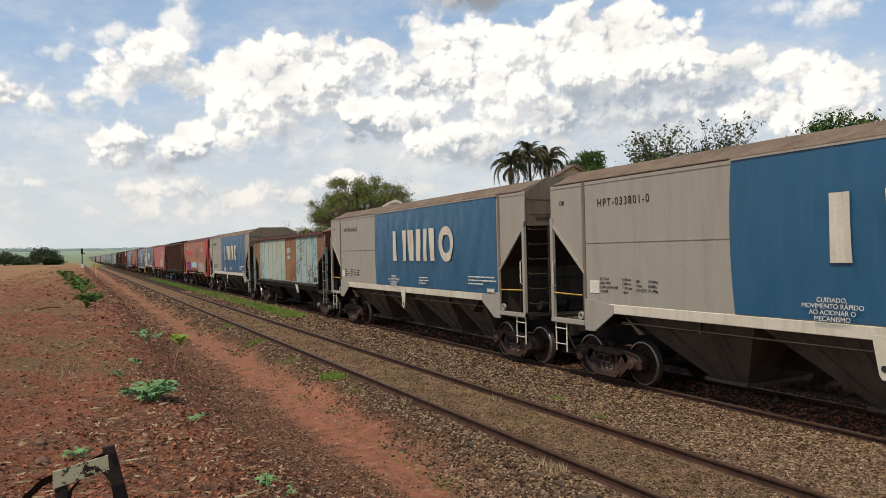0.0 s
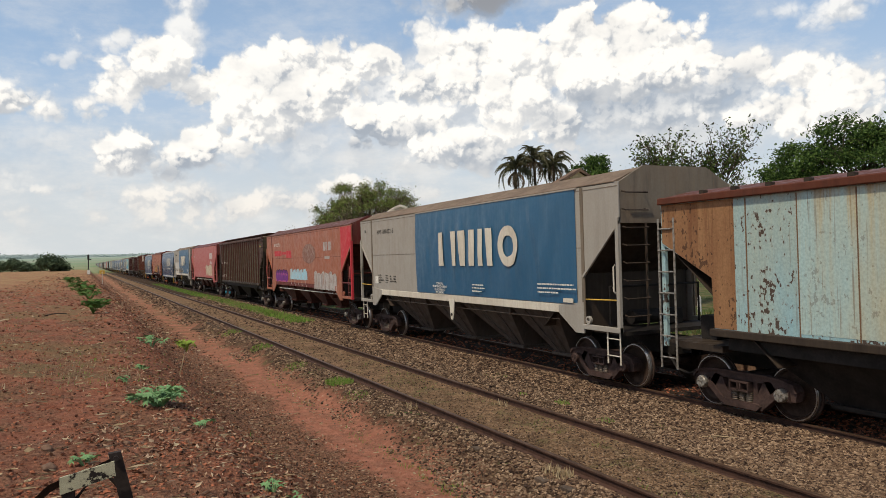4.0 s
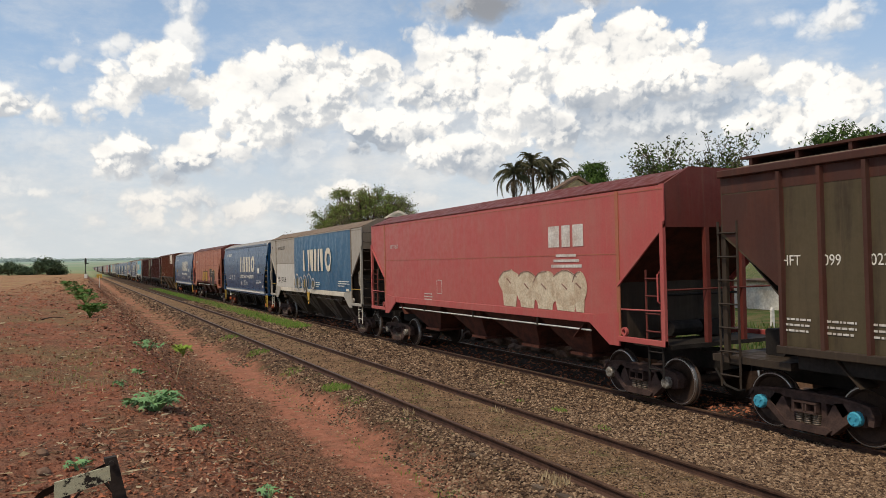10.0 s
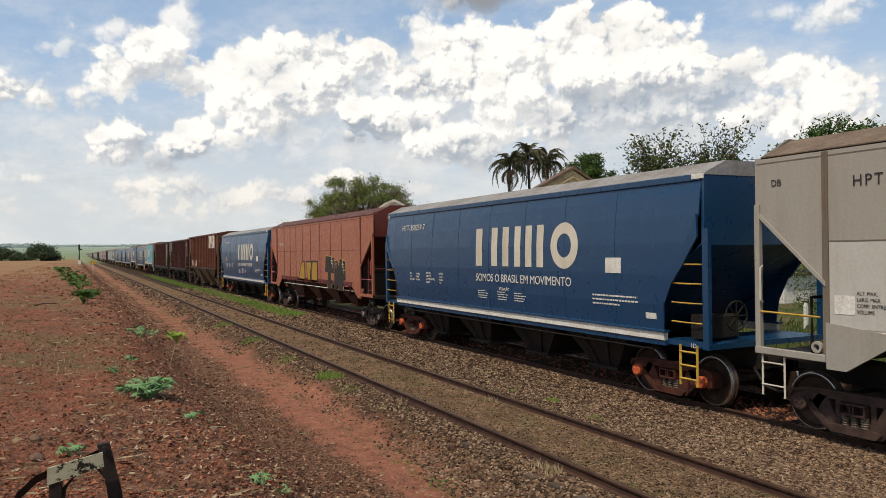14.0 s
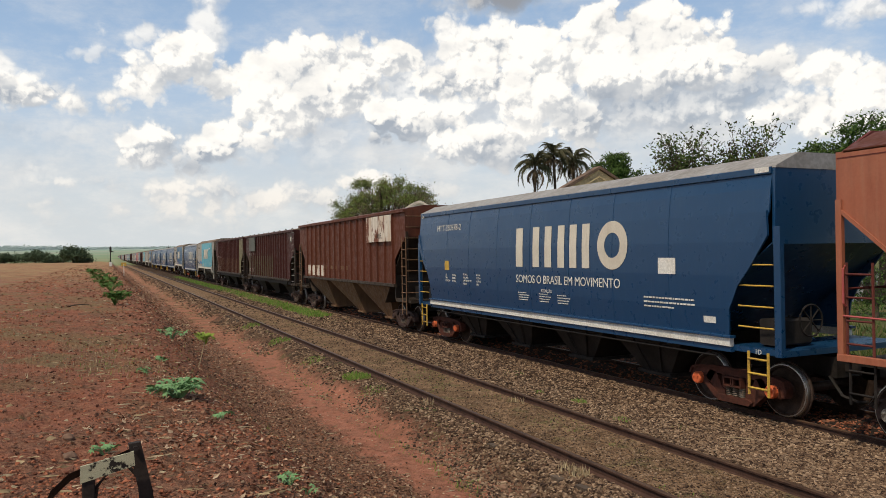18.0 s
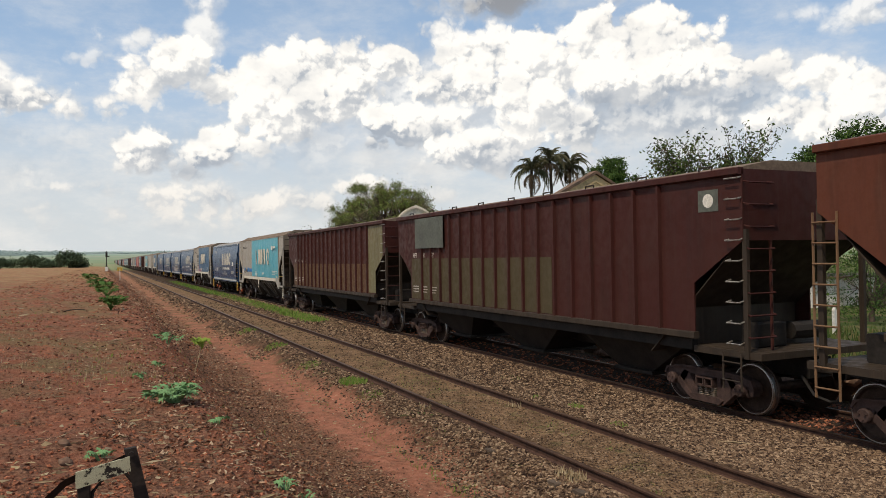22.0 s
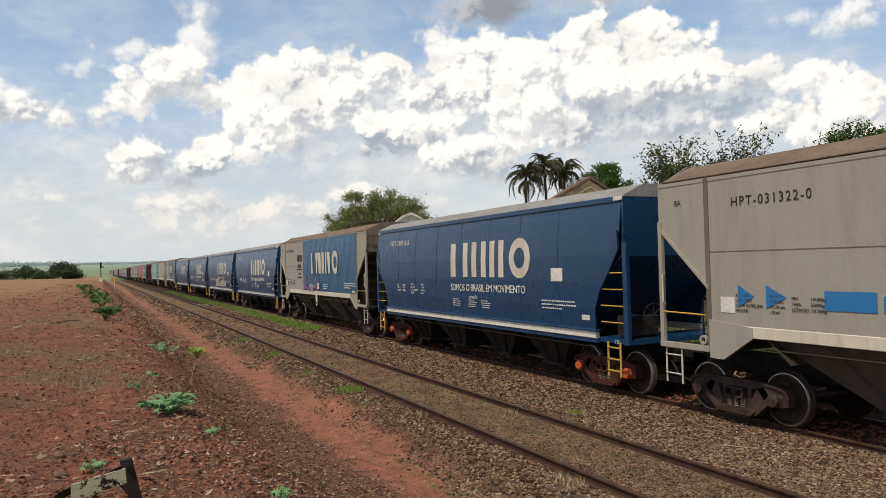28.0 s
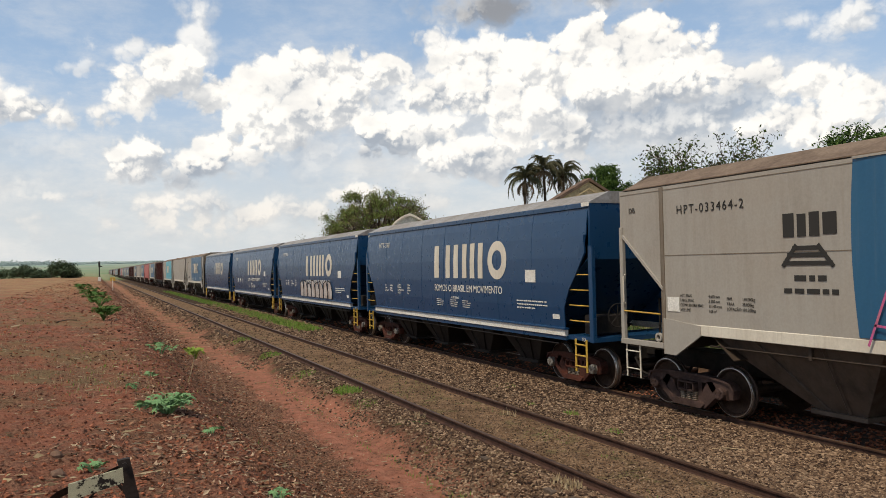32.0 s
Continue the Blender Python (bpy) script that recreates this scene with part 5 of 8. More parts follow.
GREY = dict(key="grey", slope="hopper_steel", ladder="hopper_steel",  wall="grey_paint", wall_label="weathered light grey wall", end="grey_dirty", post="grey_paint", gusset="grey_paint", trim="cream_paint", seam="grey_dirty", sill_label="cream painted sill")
# end walls take dark_red, shaded against the side walls by colour
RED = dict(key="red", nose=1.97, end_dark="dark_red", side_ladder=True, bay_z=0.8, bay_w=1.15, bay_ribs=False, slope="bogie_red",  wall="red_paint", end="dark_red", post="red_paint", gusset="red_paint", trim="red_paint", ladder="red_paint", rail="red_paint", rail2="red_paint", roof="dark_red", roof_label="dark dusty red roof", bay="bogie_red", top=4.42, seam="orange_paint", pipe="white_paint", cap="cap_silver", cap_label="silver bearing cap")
ORANGE = dict(RED, key="orange", wall="orange_paint", roof="rust_paint", roof_label="dusty rust-brown roof", seam="dark_red", trim="dark_red", gusset="orange_paint", post="orange_paint", ladder="orange_paint")
NAVY = dict(key="navy")
BROWN = dict(key="brown", corner=True, rib_span=(-6.18, 6.0), ribs=17, nose=1.2, kink=3.2, toe=0.0, base=1.48,  wall="brown_paint", wall_label="dark maroon ribbed wall", ladder="brown_paint", hatches=9)
DARK = dict(key="dark", crown_band=True,  rib_span=(-6.93, 7.08), nose=1.2, kink=3.35, base=1.50,  wall="dark_wall", rib="rib_brown", rail="rib_brown", walkway=True, inset=0.8, ribs=20, cap="cap_silver", cap_far="cap_blue")
RUST = dict(key="rust", wall="rust_paint", wall_label="rust-brown ribbed wall", ladder="hopper_rust", base=1.78, deep_bays=True, inset=0.75, rib_span=(-7.0, 6.45), ribs=16, top=4.62, nose=1.15, kink=3.6, walkway=False, rungs=9, roof="rust_paint", bay_bottom=0.35)
PALE = dict(key="pale", end_rungs=False, post="pale_blue", ladder="cap_silver", top=3.96, kink=3.1, rib_span=(-6.6, 5.6),  rib_w=0.012, rib_d=0.012,  wall="pale_blue", wall_label="pale blue wall with peeling rust", rib="hopper_rust", clips=True, rail="rust_paint", sill="dark_brown", end="rust_paint", base=1.52, inset=0.62, ribs=13, hatches=19, roof="rust_paint", roof_label="rusty roof", cap="cap_silver")

# Kinds of wagon from the first to pass to the far end; each with its length
WAGONS = [("grey", 17.10), ("grey", 17.09), ("pale", 16.56), ("grey", 17.32), ("orange", 17.25), ("dark", 18.25), ("red", 17.25), ("grey", 17.00), ("navy", 16.50), ("orange", 17.45), ("navy", 16.75), ("rust", 18.10), ("brown", 18.10), ("brown", 18.15), ("grey", 17.28), ("navy", 16.52), ("grey", 16.95),
          ("navy", 16.50), ("navy", 16.50), ("navy", 16.75),
          ("navy", 16.6), ("grey", 17.1), ("grey", 17.1), ("grey", 17.1), ("brown", 17.9), ("grey", 17.1), ("red", 17.2), ("grey", 17.1), ("grey", 17.1), ("grey", 17.1)]
WAGONS += [(("brown", 17.9), ("brown", 17.9), ("grey", 17.1), ("grey", 17.1), ("navy", 16.5), ("grey", 17.1), ("red", 17.2), ("grey", 17.1))[i % 8] for i in range(26)]
LABELS = {"grey": "grey grain hopper wagon with a blue side tarpaulin", "pale": "pale blue ribbed hopper wagon with rust streaks", "orange": "faded orange hopper wagon with graffiti", "red": "faded red hopper wagon with open end bays",
          "dark": "dark brown ribbed hopper wagon with a roof walkway", "navy": "dark blue hopper wagon with a broad white sill", "rust": "rust-brown ribbed hopper wagon with sloped bays", "brown": "maroon ribbed hopper wagon with an olive lower band"}
FIRST_END = 15.33 - 17.10


def make_wagon(i, kind, length, middle, near):
    top = holder("hopper_wagon", pose(MAIN, middle, 0), LABELS[kind], "freight wagon", "train of hopper wagons")
    make = {"grey": (plate_hopper, GREY), "red": (plate_hopper, RED), "orange": (plate_hopper, ORANGE), "navy": (round_hopper, NAVY), "brown": (ribbed_hopper, BROWN), "dark": (ribbed_hopper, DARK), "rust": (ribbed_hopper, RUST), "pale": (ribbed_hopper, PALE)}[kind]
    look_ = dict(make[1], key=f"{kind}{length}" + ("" if near else "far"))
    if i in (8, 10, 15):
        look_.update(cap="cap_orange", cap_label="orange bearing cap", key=f"navy{i}")
    if kind == "brown" and near:
        look_.update(band="olive_paint" if i == 12 else "band_rust", band_label="faded olive lower band" if i == 12 else "rust-brown lower band", band_top=2.95 if i == 12 else 2.75, band_to=2.2 if i == 12 else 6.6, key=f"brown{i}")
    make[0](top, length, look_, near)
    MOVERS.append((top, middle))
    return top


TRAIN = []
edge = FIRST_END
for i, (kind, length) in enumerate(WAGONS):
    TRAIN.append(make_wagon(i, kind, length, edge + length / 2, i < 22))
    edge += length


# ---- paint, tarpaulins and lettering on each wagon ----
TARP = (2.52, -6.56, 1.80, 4.44)


def tarp_depth(z, y):
    """How far the slack cloth stands out from the wagon's middle at a place on the wall."""
    u, v = (y - TARP[0]) / (TARP[1] - TARP[0]), (z - TARP[2]) / (TARP[3] - TARP[2])
    fold = noise.noise((y * 1.9 + z * 0.6, z * 0.25, 0.0)) * 0.8 + noise.noise((y * 4.0 - z * 0.7, z * 0.4, 3.0)) * 0.5
    edge = max(0.0, min(1.0, 6 * u, 6 * (1 - u), 2.2 * v + 0.1, 3 * (1 - v) + 0.2))
    return 1.634 + 0.075 * edge * max(0.02, 0.5 + fold)


def tarp_geo():
    """A painted tarpaulin laced to the wall, with slack folds."""
    g, ny, nz = Geo(), 96, 18
    y0, y1, z0, z1 = TARP
    for i in range(nz + 1):
        for j in range(ny + 1):
            y, z = y0 + (y1 - y0) * j / ny, z0 + (z1 - z0) * i / nz
            x = tarp_depth(z, y)
            if j == 0:
                y += 0.10 * math.sin(i / nz * 2.6 + 0.2) - 0.05
            g.v.append((-x, y, z))
    w = ny + 1
    for i in range(nz):
        for j in range(ny):
            a = i * w + j
            g.f.append((a, a + 1, a + w + 1, a + w))
    return g


def mark_on(top, y, z, s, x, key, lean=None):
    """The owner's pale mark, each stroke a part of its own."""
    for k, ring in enumerate(bar_mark(y, z, s)):
        fresh = f"{key}{k}" not in MESHES
        ob = side_shape("painted_stroke", ring, "cream_paint", top, x=x, key=f"{key}{k}", lean=lean, thick=0.004)
        if fresh:
            bm = bmesh.new()
            bm.from_mesh(ob.data)
            bmesh.ops.remove_doubles(bm, verts=bm.verts, dist=0.0008)
            bm.to_mesh(ob.data)
            bm.free()


def small_print(top, y, z, rows, s, colour, key, x=1.632, lean=None):
    ob = side_shape("small_print", rows_of_bars(y, z, rows, s, len(rows) * 7 + int(abs(y) * 10)), colour, top, x=x, key=key, lean=lean)
    ob["kind"] = "stuff"


PRINT = (("ALT. MAX.", "4.670 mm"), ("LARG. MAX.", "3.250 mm"), ("COMP. ENTRE ENG.", "17.100 mm"), ("VOLUME", "149 m\u00b3"))
LOADS = (("PBM", "130.000kg"), ("TARA", "28.800kg"), ("LOTA\u00c7\u00c3O", "101.200kg"))


NAVY_PRINT = (("ALT. MAX.", "4.631mm"), ("LARG. MAX.", "3.252mm"), ("COMP. ENTRE ENG.", "16.500mm"), ("VOLUME", "145m\u00b3"))
NAVY_LOADS = (("PBM", "130.000kg"), ("TARA", "29.400kg"), ("LOTA\u00c7\u00c3O", "101.600kg"))


def data_table(top, y, z, colour, x=1.632, size=0.08, table=PRINT, loads=LOADS, cols=(0.0, 0.72, 1.15, 1.5)):
    for k, (a, b) in enumerate(table):
        writing("data_line", a, y - cols[0], z - k * size * 1.12, size, colour, top, x=x, squeeze=0.85)
        writing("data_line", b, y - cols[1], z - k * size * 1.12, size, colour, top, x=x, squeeze=0.85)
    for k, (a, b) in enumerate(loads):
        writing("data_line", a, y - cols[2], z - 0.03 - k * size * 1.12, size, colour, top, x=x, squeeze=0.85)
        writing("data_line", b, y - cols[3], z - 0.03 - k * size * 1.12, size, colour, top, x=x, squeeze=0.85)


def grey_decals(top, number, tarp, i, letters="DB", near=True):
    x = 1.655
    part("tarpaulin", tarp_geo, tarp, top, "teal tarpaulin" if tarp == "tarp_teal" else "blue tarpaulin with slack folds", key="tarp", smooth=True)
    part("tarp_batten", lambda: Geo().box(-1.66, -1.62, -6.62, 2.5, 4.42, 4.455), "grey_paint", top, key="batten")
    mark_on(top, 0.62, 2.68, 1.04, 1.664, "gmark", lambda z, y: tarp_depth(z, y) + 0.022)
    if not near:
        return
    writing("wagon_number", number, 6.2, 3.87, 0.235, "letter_black", top, 0.95, space=1.25)
    writing("end_letters", letters, 7.6, 3.98, 0.15, "letter_black", top)
    data_table(top, 6.15, 2.29, "letter_black")
    side_shape("data_plate", [rect(6.18, 6.5, 2.0, 2.28)], "white_paint", top, key="gplate")
    for k, word in enumerate(("CUIDADO,", "MOVIMENTO R\u00c1PIDO", "AO ACIONAR O", "MECANISMO")):
        writing("caution_line", word, 0.62, 2.09 - 0.095 * k, 0.105, "white_paint", top, align="CENTER", x=1.69)
    small_print(top, -5.0, 2.22, (1.5, 1.6, 0.9), 0.065, "white_paint", "gprint", 1.69)
    small_print(top, -1.55, 2.12, (0.7, 0.75, 0.6), 0.06, "white_paint", "gprint2", 1.69)
    part("release_plate", lambda: Geo().prism([(0.02, 1.66), (-0.34, 1.66), (-0.24, 1.1), (-0.20, 1.04), (-0.12, 1.04), (-0.08, 1.1)], "x", -1.672, -1.645), "yellow_paint" if i == 7 else "cream_paint", top,
         "yellow release plate" if i == 7 else "", key="relplate")
    part("release_hole", lambda: Geo().lathe([(0.001, -1.68), (0.05, -1.68), (0.05, -1.673), (0.001, -1.673)], 12), "letter_black", top, at=pose(0, -0.16, 1.2), key="relhole")
    side_shape("data_plate", [rect(-6.45, -6.05, 1.83, 1.93)], "cream_paint", top, x=1.67, key="gplate2")


NAVY_PROFILE = ((1.40, 1.56), (1.9, 1.605), (2.5, 1.622), (3.1, 1.615), (3.6, 1.585), (4.0, 1.54), (4.30, 1.48))


def navy_lean(z, y=0.0):
    for (za, wa), (zb, wb) in zip(NAVY_PROFILE, NAVY_PROFILE[1:]):
        if z <= zb:
            return wa + (wb - wa) * (z - za) / (zb - za)
    return 1.48


def navy_decals(top, number, i, near=True):
    mark_on(top, 0.78, 2.58, 1.03, 1.62, "nmark", navy_lean)
    if not near:
        return
    writing("slogan", "SOMOS O BRASIL EM MOVIMENTO", 0.80, 2.16, 0.30, "white_paint", top, 1.0, x=navy_lean(2.2) + 0.012, space=0.96)
    writing("wagon_number", number, 6.12, 3.70, 0.27, "white_paint", top, 1.12, x=1.584, lean=4.0)
    writing("end_letters", "EA", 7.55, 4.2, 0.15, "white_paint", top, 1.2, x=1.535)
    writing("end_letters", "2E", 5.75, 1.25, 0.13, "white_paint", top, 1.2, x=1.606)
    data_table(top, 4.1, 2.27, "white_paint", navy_lean(2.2) + 0.012, 0.085, NAVY_PRINT, NAVY_LOADS, (0.0, 0.92, -1.3, -0.8))
    for k, y in enumerate((0.7, -0.35, -1.2)):
        small_print(top, y, 1.88, (0.4, 0.55, 0.5, 0.45), 0.042, "white_paint", f"np{3 + k}", lean=navy_lean)
    writing("caution_word", "ATEN\u00c7\u00c3O", -0.45, 1.94, 0.11, "white_paint", top, x=navy_lean(1.95) + 0.012)
    small_print(top, -4.45, 2.0, (1.45, 1.5, 0.9), 0.06, "white_paint", "np7", lean=navy_lean)
    side_shape("white_sticker", [rect(-5.42, -4.92, 2.5, 2.82)], "white_paint", top, key="nstick", lean=navy_lean)
    side_shape("end_plate", [rect(-7.62, -7.32, 4.27, 4.36)], "white_paint", top, x=1.534, key="nplate")
    side_shape("corner_plate", [rect(-6.42, -6.12, 1.62, 1.74)], "white_paint", top, key="nplate2", lean=navy_lean)
    writing("end_letters", "1D", -7.32, 1.17, 0.12, "white_paint", top, x=1.605)
    if i == 10:
        side_shape("yellow_sticker", [rect(5.1, 5.45, 2.42, 2.72)], "yellow_paint", top, key="ystick", lean=navy_lean)


def blob(cy, cz, w, h, n=14, wob=0.12, seed=0):
    """A rounded, uneven outline."""
    rnd = random.Random(seed)
    return [(cy + w * (1 + rnd.uniform(-wob, wob)) * math.cos(2 * math.pi * k / n), cz + h * (1 + rnd.uniform(-wob, wob)) * math.sin(2 * math.pi * k / n)) for k in range(n)]


def stroke(points, w, x0, top, colour, name="graffiti_line", key=None, label=""):
    """A sprayed line along (y, z) points."""
    def build():
        g = Geo()
        for (ya, za), (yb, zb) in zip(points, points[1:]):
            d = Vector((yb - ya, zb - za))
            if d.length < 1e-4:
                continue
            d = d.normalized() * w / 2
            e = d * 0.4
            g.prism([(ya - d.y - e.x, za + d.x - e.y), (ya + d.y - e.x, za - d.x - e.y), (yb + d.y + e.x, zb - d.x + e.y), (yb - d.y + e.x, zb + d.x + e.y)], "x", -x0 - 0.003, -x0)
        return g
    return part(name, build, colour, top, label, key=key)


def numbers_on_ribs(top, groups, y0, z, colour, step, x=1.568, size=0.24):
    for k, word in enumerate(groups):
        writing("wagon_number", word, y0 - k * step, z, size, colour, top, 0.85, x=x)


for i, top in enumerate(TRAIN):
    kind, near = WAGONS[i][0], i < 22
    if kind == "grey":
        number = {0: "HPT-033801-0", 1: "HPT-840566-2", 3: "HPT-840072-5", 7: "HPT-032533-3", 14: "HPT-031322-0", 16: "HPT-033464-2"}.get(i, "HPT-03")
        teal = i in (14, 23)
        if i in (22, 28):
            continue
        grey_decals(top, number, "tarp_teal" if teal else "tarp_blue", i, "EA" if i in (1, 14) else "DB", near)
        if teal:
            top["label"] = "grey grain hopper wagon with a teal side tarpaulin"
    elif kind == "navy":
        navy_decals(top, {8: "HTT-350259-7", 10: "HTT-350578-2", 15: "HTT-350716-5"}.get(i, "HTT-350"), i, i < 20)

# first orange wagon: faded marks, purple, pale blue and silver sprayed letters
w = TRAIN[4]
side_shape("repainted_end", [[(-6.58, 2.42), (-6.58, 4.36), (-8.03, 4.36), (-8.03, 3.62), (-6.66, 2.42)]], "fresh_red", w, x=1.640, label="freshly repainted red end")
part("repainted_post", Geo().box(-1.675, -1.570, -8.05, -7.94, 1.26, 3.72, 0.01), "fresh_red", w, "freshly repainted red corner post")
side_shape("faded_oval", [blob(-1.38, 3.28, 1.2, 0.5, 20, 0.02, 3)], "faded_print", w)
side_shape("faded_print", [rect(-4.2, -3.9, 3.38, 3.78), rect(-4.55, -4.3, 3.38, 3.78), rect(-5.1, -4.7, 3.38, 3.78), rect(-4.9, -4.1, 3.0, 3.12)], "graffiti_silver", w, label="scratched grey print")
for k, (a, b, c, d) in enumerate(((6.0, 4.3, 3.22, 3.52), (4.2, 3.3, 3.3, 3.45), (3.2, 2.1, 3.1, 3.5))):
    side_shape("red_patch", [rect(b, a, c, d)], "fresh_red", w, label="bright red paint patch")
for k in range(5):
    side_shape("graffiti_letter", [blob(5.35 - 0.52 * k, 2.12 + 0.03 * (k % 2), 0.42, 0.34, 14, 0.08, k)], "graffiti_purple", w, x=1.634 + 0.001 * k, label="purple sprayed letter")
for k in range(5):
    stroke(blob(5.35 - 0.52 * k, 2.12 + 0.03 * (k % 2), 0.40, 0.32, 14, 0.08, k)[1:7], 0.03, 1.6405, w, "graffiti_black", "graffiti_outline")
    for a, b in ((0.08, 0.1), (-0.08, 0.06)):
        side_shape("graffiti_spot", [blob(5.35 - 0.52 * k + a, 2.12 + b, 0.045, 0.06, 10, 0.05, k)], "graffiti_pink", w, x=1.6405, label="pink sprayed spot")
side_shape("graffiti_ground", [rect(2.95, 5.7, 1.87, 2.2)], "graffiti_purple", w, x=1.630, thick=0.002, label="purple sprayed ground")
side_shape("graffiti_base", [rect(2.95, 5.75, 1.64, 1.86)], "graffiti_pink", w, label="pink sprayed base")
for k in range(5):
    side_shape("graffiti_block", [[(2.4 - 0.68 * k, 1.93), (2.36 - 0.68 * k, 2.5 - 0.07 * (k % 2)), (1.95 - 0.68 * k, 2.52), (1.9 - 0.68 * k, 2.3), (1.72 - 0.68 * k, 2.45), (1.66 - 0.68 * k, 1.96)]], "graffiti_cyan", w, x=1.632 + 0.001 * (k % 2))
    stroke([(2.1 - 0.72 * k, 1.95), (2.15 - 0.72 * k, 1.75), (1.95 - 0.72 * k, 1.62)], 0.025, 1.648, w, "graffiti_white", "paint_drip")
for k in range(6):
    y = -2.35 - 0.6 * k
    side_shape("graffiti_block", [[(y, 1.55), (y + 0.02, 2.35 - 0.06 * (k % 3)), (y - 0.35, 2.42 - 0.1 * (k % 2)), (y - 0.55, 2.2), (y - 0.5, 1.55)]], "graffiti_silver", w, x=1.632 + 0.001 * (k % 2))
    stroke([(y, 1.55), (y + 0.02, 2.35 - 0.06 * (k % 3)), (y - 0.35, 2.42 - 0.1 * (k % 2)), (y - 0.55, 2.2), (y - 0.5, 1.55)], 0.04, 1.648, w, "graffiti_white")
writing("wagon_number", "HFT-055893-1", 6.1, 3.78, 0.26, "white_paint", w, 0.95, space=1.1)

# dark ribbed wagon: number split between the ribs
w = TRAIN[5]
numbers_on_ribs(w, ("HFT", "099", "022", "-1"), 7.1, 2.82, "white_paint", 0.757)
for k in range(3):
    small_print(w, 7.08 - 0.757 * k, 1.95, (0.5, 0.5, 0.45), 0.06, "graffiti_white", f"dp{k}", 1.57)
stroke([(3.5, 1.75), (3.5, 2.25), (2.95, 2.25), (2.95, 1.75), (3.5, 1.75)], 0.02, 1.568, w, "graffiti_white", "painted_frame")

for s_ in (-1, 1):
    side_shape("end_panel", [[(s_ * 7.02, 2.5), (s_ * 7.02, 4.06), (s_ * 8.3, 4.06), (s_ * 8.3, 3.40), (s_ * 7.2, 2.5)]], "rib_brown", w, x=1.563, label="plain maroon end panel")

side_shape("flag_sticker", [rect(-7.72, -7.3, 3.78, 4.04)], "sticker_green", w, x=1.567, label="green sticker with a yellow diamond")
side_shape("sticker_diamond", [[(-7.51, 3.81), (-7.34, 3.91), (-7.51, 4.01), (-7.68, 3.91)]], "yellow_paint", w, x=1.571)
for k in range(4):
    part("corner_rung", lambda: bent_rung(0.3, 0.016), "dark_brown", w, at=pose(-1.56, -8.02, 3.1 + 0.36 * k, 0, 0, -90), key="cornerrung")

# red wagon: white sprayed lettering over a faded print
w = TRAIN[6]
for k, (y, wd, zc, h) in enumerate(((-2.25, 0.55, 2.42, 0.33), (-3.1, 0.55, 2.3, 0.44), (-3.9, 0.55, 2.3, 0.44), (-4.75, 0.62, 2.32, 0.44), (-5.3, 0.28, 2.35, 0.36))):
    side_shape("graffiti_letter", [blob(y, zc, wd, h, 18, 0.06, 20 + k)], "graffiti_cream", w, x=1.632 + 0.001 * (k % 2), label="cream sprayed letter")
    side_shape("graffiti_drip", [[(y + wd * 0.75, zc), (y + wd * 0.55, 1.80), (y - wd * 0.55, 1.79), (y - wd * 0.75, zc)]], "graffiti_cream", w, x=1.6305 + 0.001 * (k % 2))
    ring = blob(y, zc, wd * 0.97, h * 0.96, 18, 0.05, 20 + k)
    stroke(ring[2:8] if k % 2 else ring[1:6], 0.025, 1.642, w, "faded_print", "graffiti_outline")
    stroke([(y + 0.12, zc + 0.1), (y - 0.08, zc - 0.02)], 0.035, 1.642, w, "faded_print", "graffiti_outline")
side_shape("faded_print", [rect(-4.55, -4.1, 3.28, 3.78), rect(-4.98, -4.65, 3.28, 3.78), rect(-5.48, -5.08, 3.28, 3.78)], "graffiti_white", w, label="faded white print")["kind"] = "stuff"
side_shape("faded_track_sign", [rect(-5.2, -4.4, 3.05, 3.11), rect(-5.3, -4.3, 2.93, 2.99), rect(-5.4, -4.2, 2.80, 2.87)], "graffiti_white", w, label="faded white bars")["kind"] = "stuff"
writing("wagon_number", "HFT-053", 6.1, 3.5, 0.2, "graffiti_white", w)
small_print(w, 3.2, 1.95, (0.6, 0.65, 0.6, 0.6), 0.06, "graffiti_white", "rp1", 1.63)
stroke([(2.2, 2.0), (2.2, 2.42), (1.85, 2.42), (1.85, 2.0), (2.2, 2.0)], 0.02, 1.63, w, "graffiti_white", "painted_frame")

# grey wagon with a row of sprayed heads along the foot of its tarpaulin
w = TRAIN[7]
side_shape("repainted_panel", [rect(2.5, 6.58, 1.80, 3.06)], "light_grey", w, x=1.624, thick=0.002, label="freshly repainted pale grey panel")
for k, (y, z, wd, h, c) in enumerate(((2.35, 2.05, 0.22, 0.36, "graffiti_white"), (1.75, 2.1, 0.28, 0.42, "graffiti_purple"), (1.05, 2.0, 0.3, 0.38, "graffiti_white"), (0.35, 2.05, 0.34, 0.42, "graffiti_purple"), (-0.45, 2.1, 0.42, 0.44, "graffiti_white"), (-1.15, 2.08, 0.3, 0.24, "graffiti_purple"))):
    ring = blob(y, z, wd, h, 14, 0.06, k)
    if c == "graffiti_purple":
        side_shape("graffiti_fill", [blob(y, z - 0.05, wd * 0.75, h * 0.75, 12, 0.1, k)], "slate_paint", w, x=1.705)
    stroke(ring + ring[:1], 0.06, 1.71, w, "graffiti_white", "graffiti_outline")
    stroke([(y, z - h * 0.4), (y, z + h * 0.5)], 0.05, 1.71, w, "graffiti_gold")

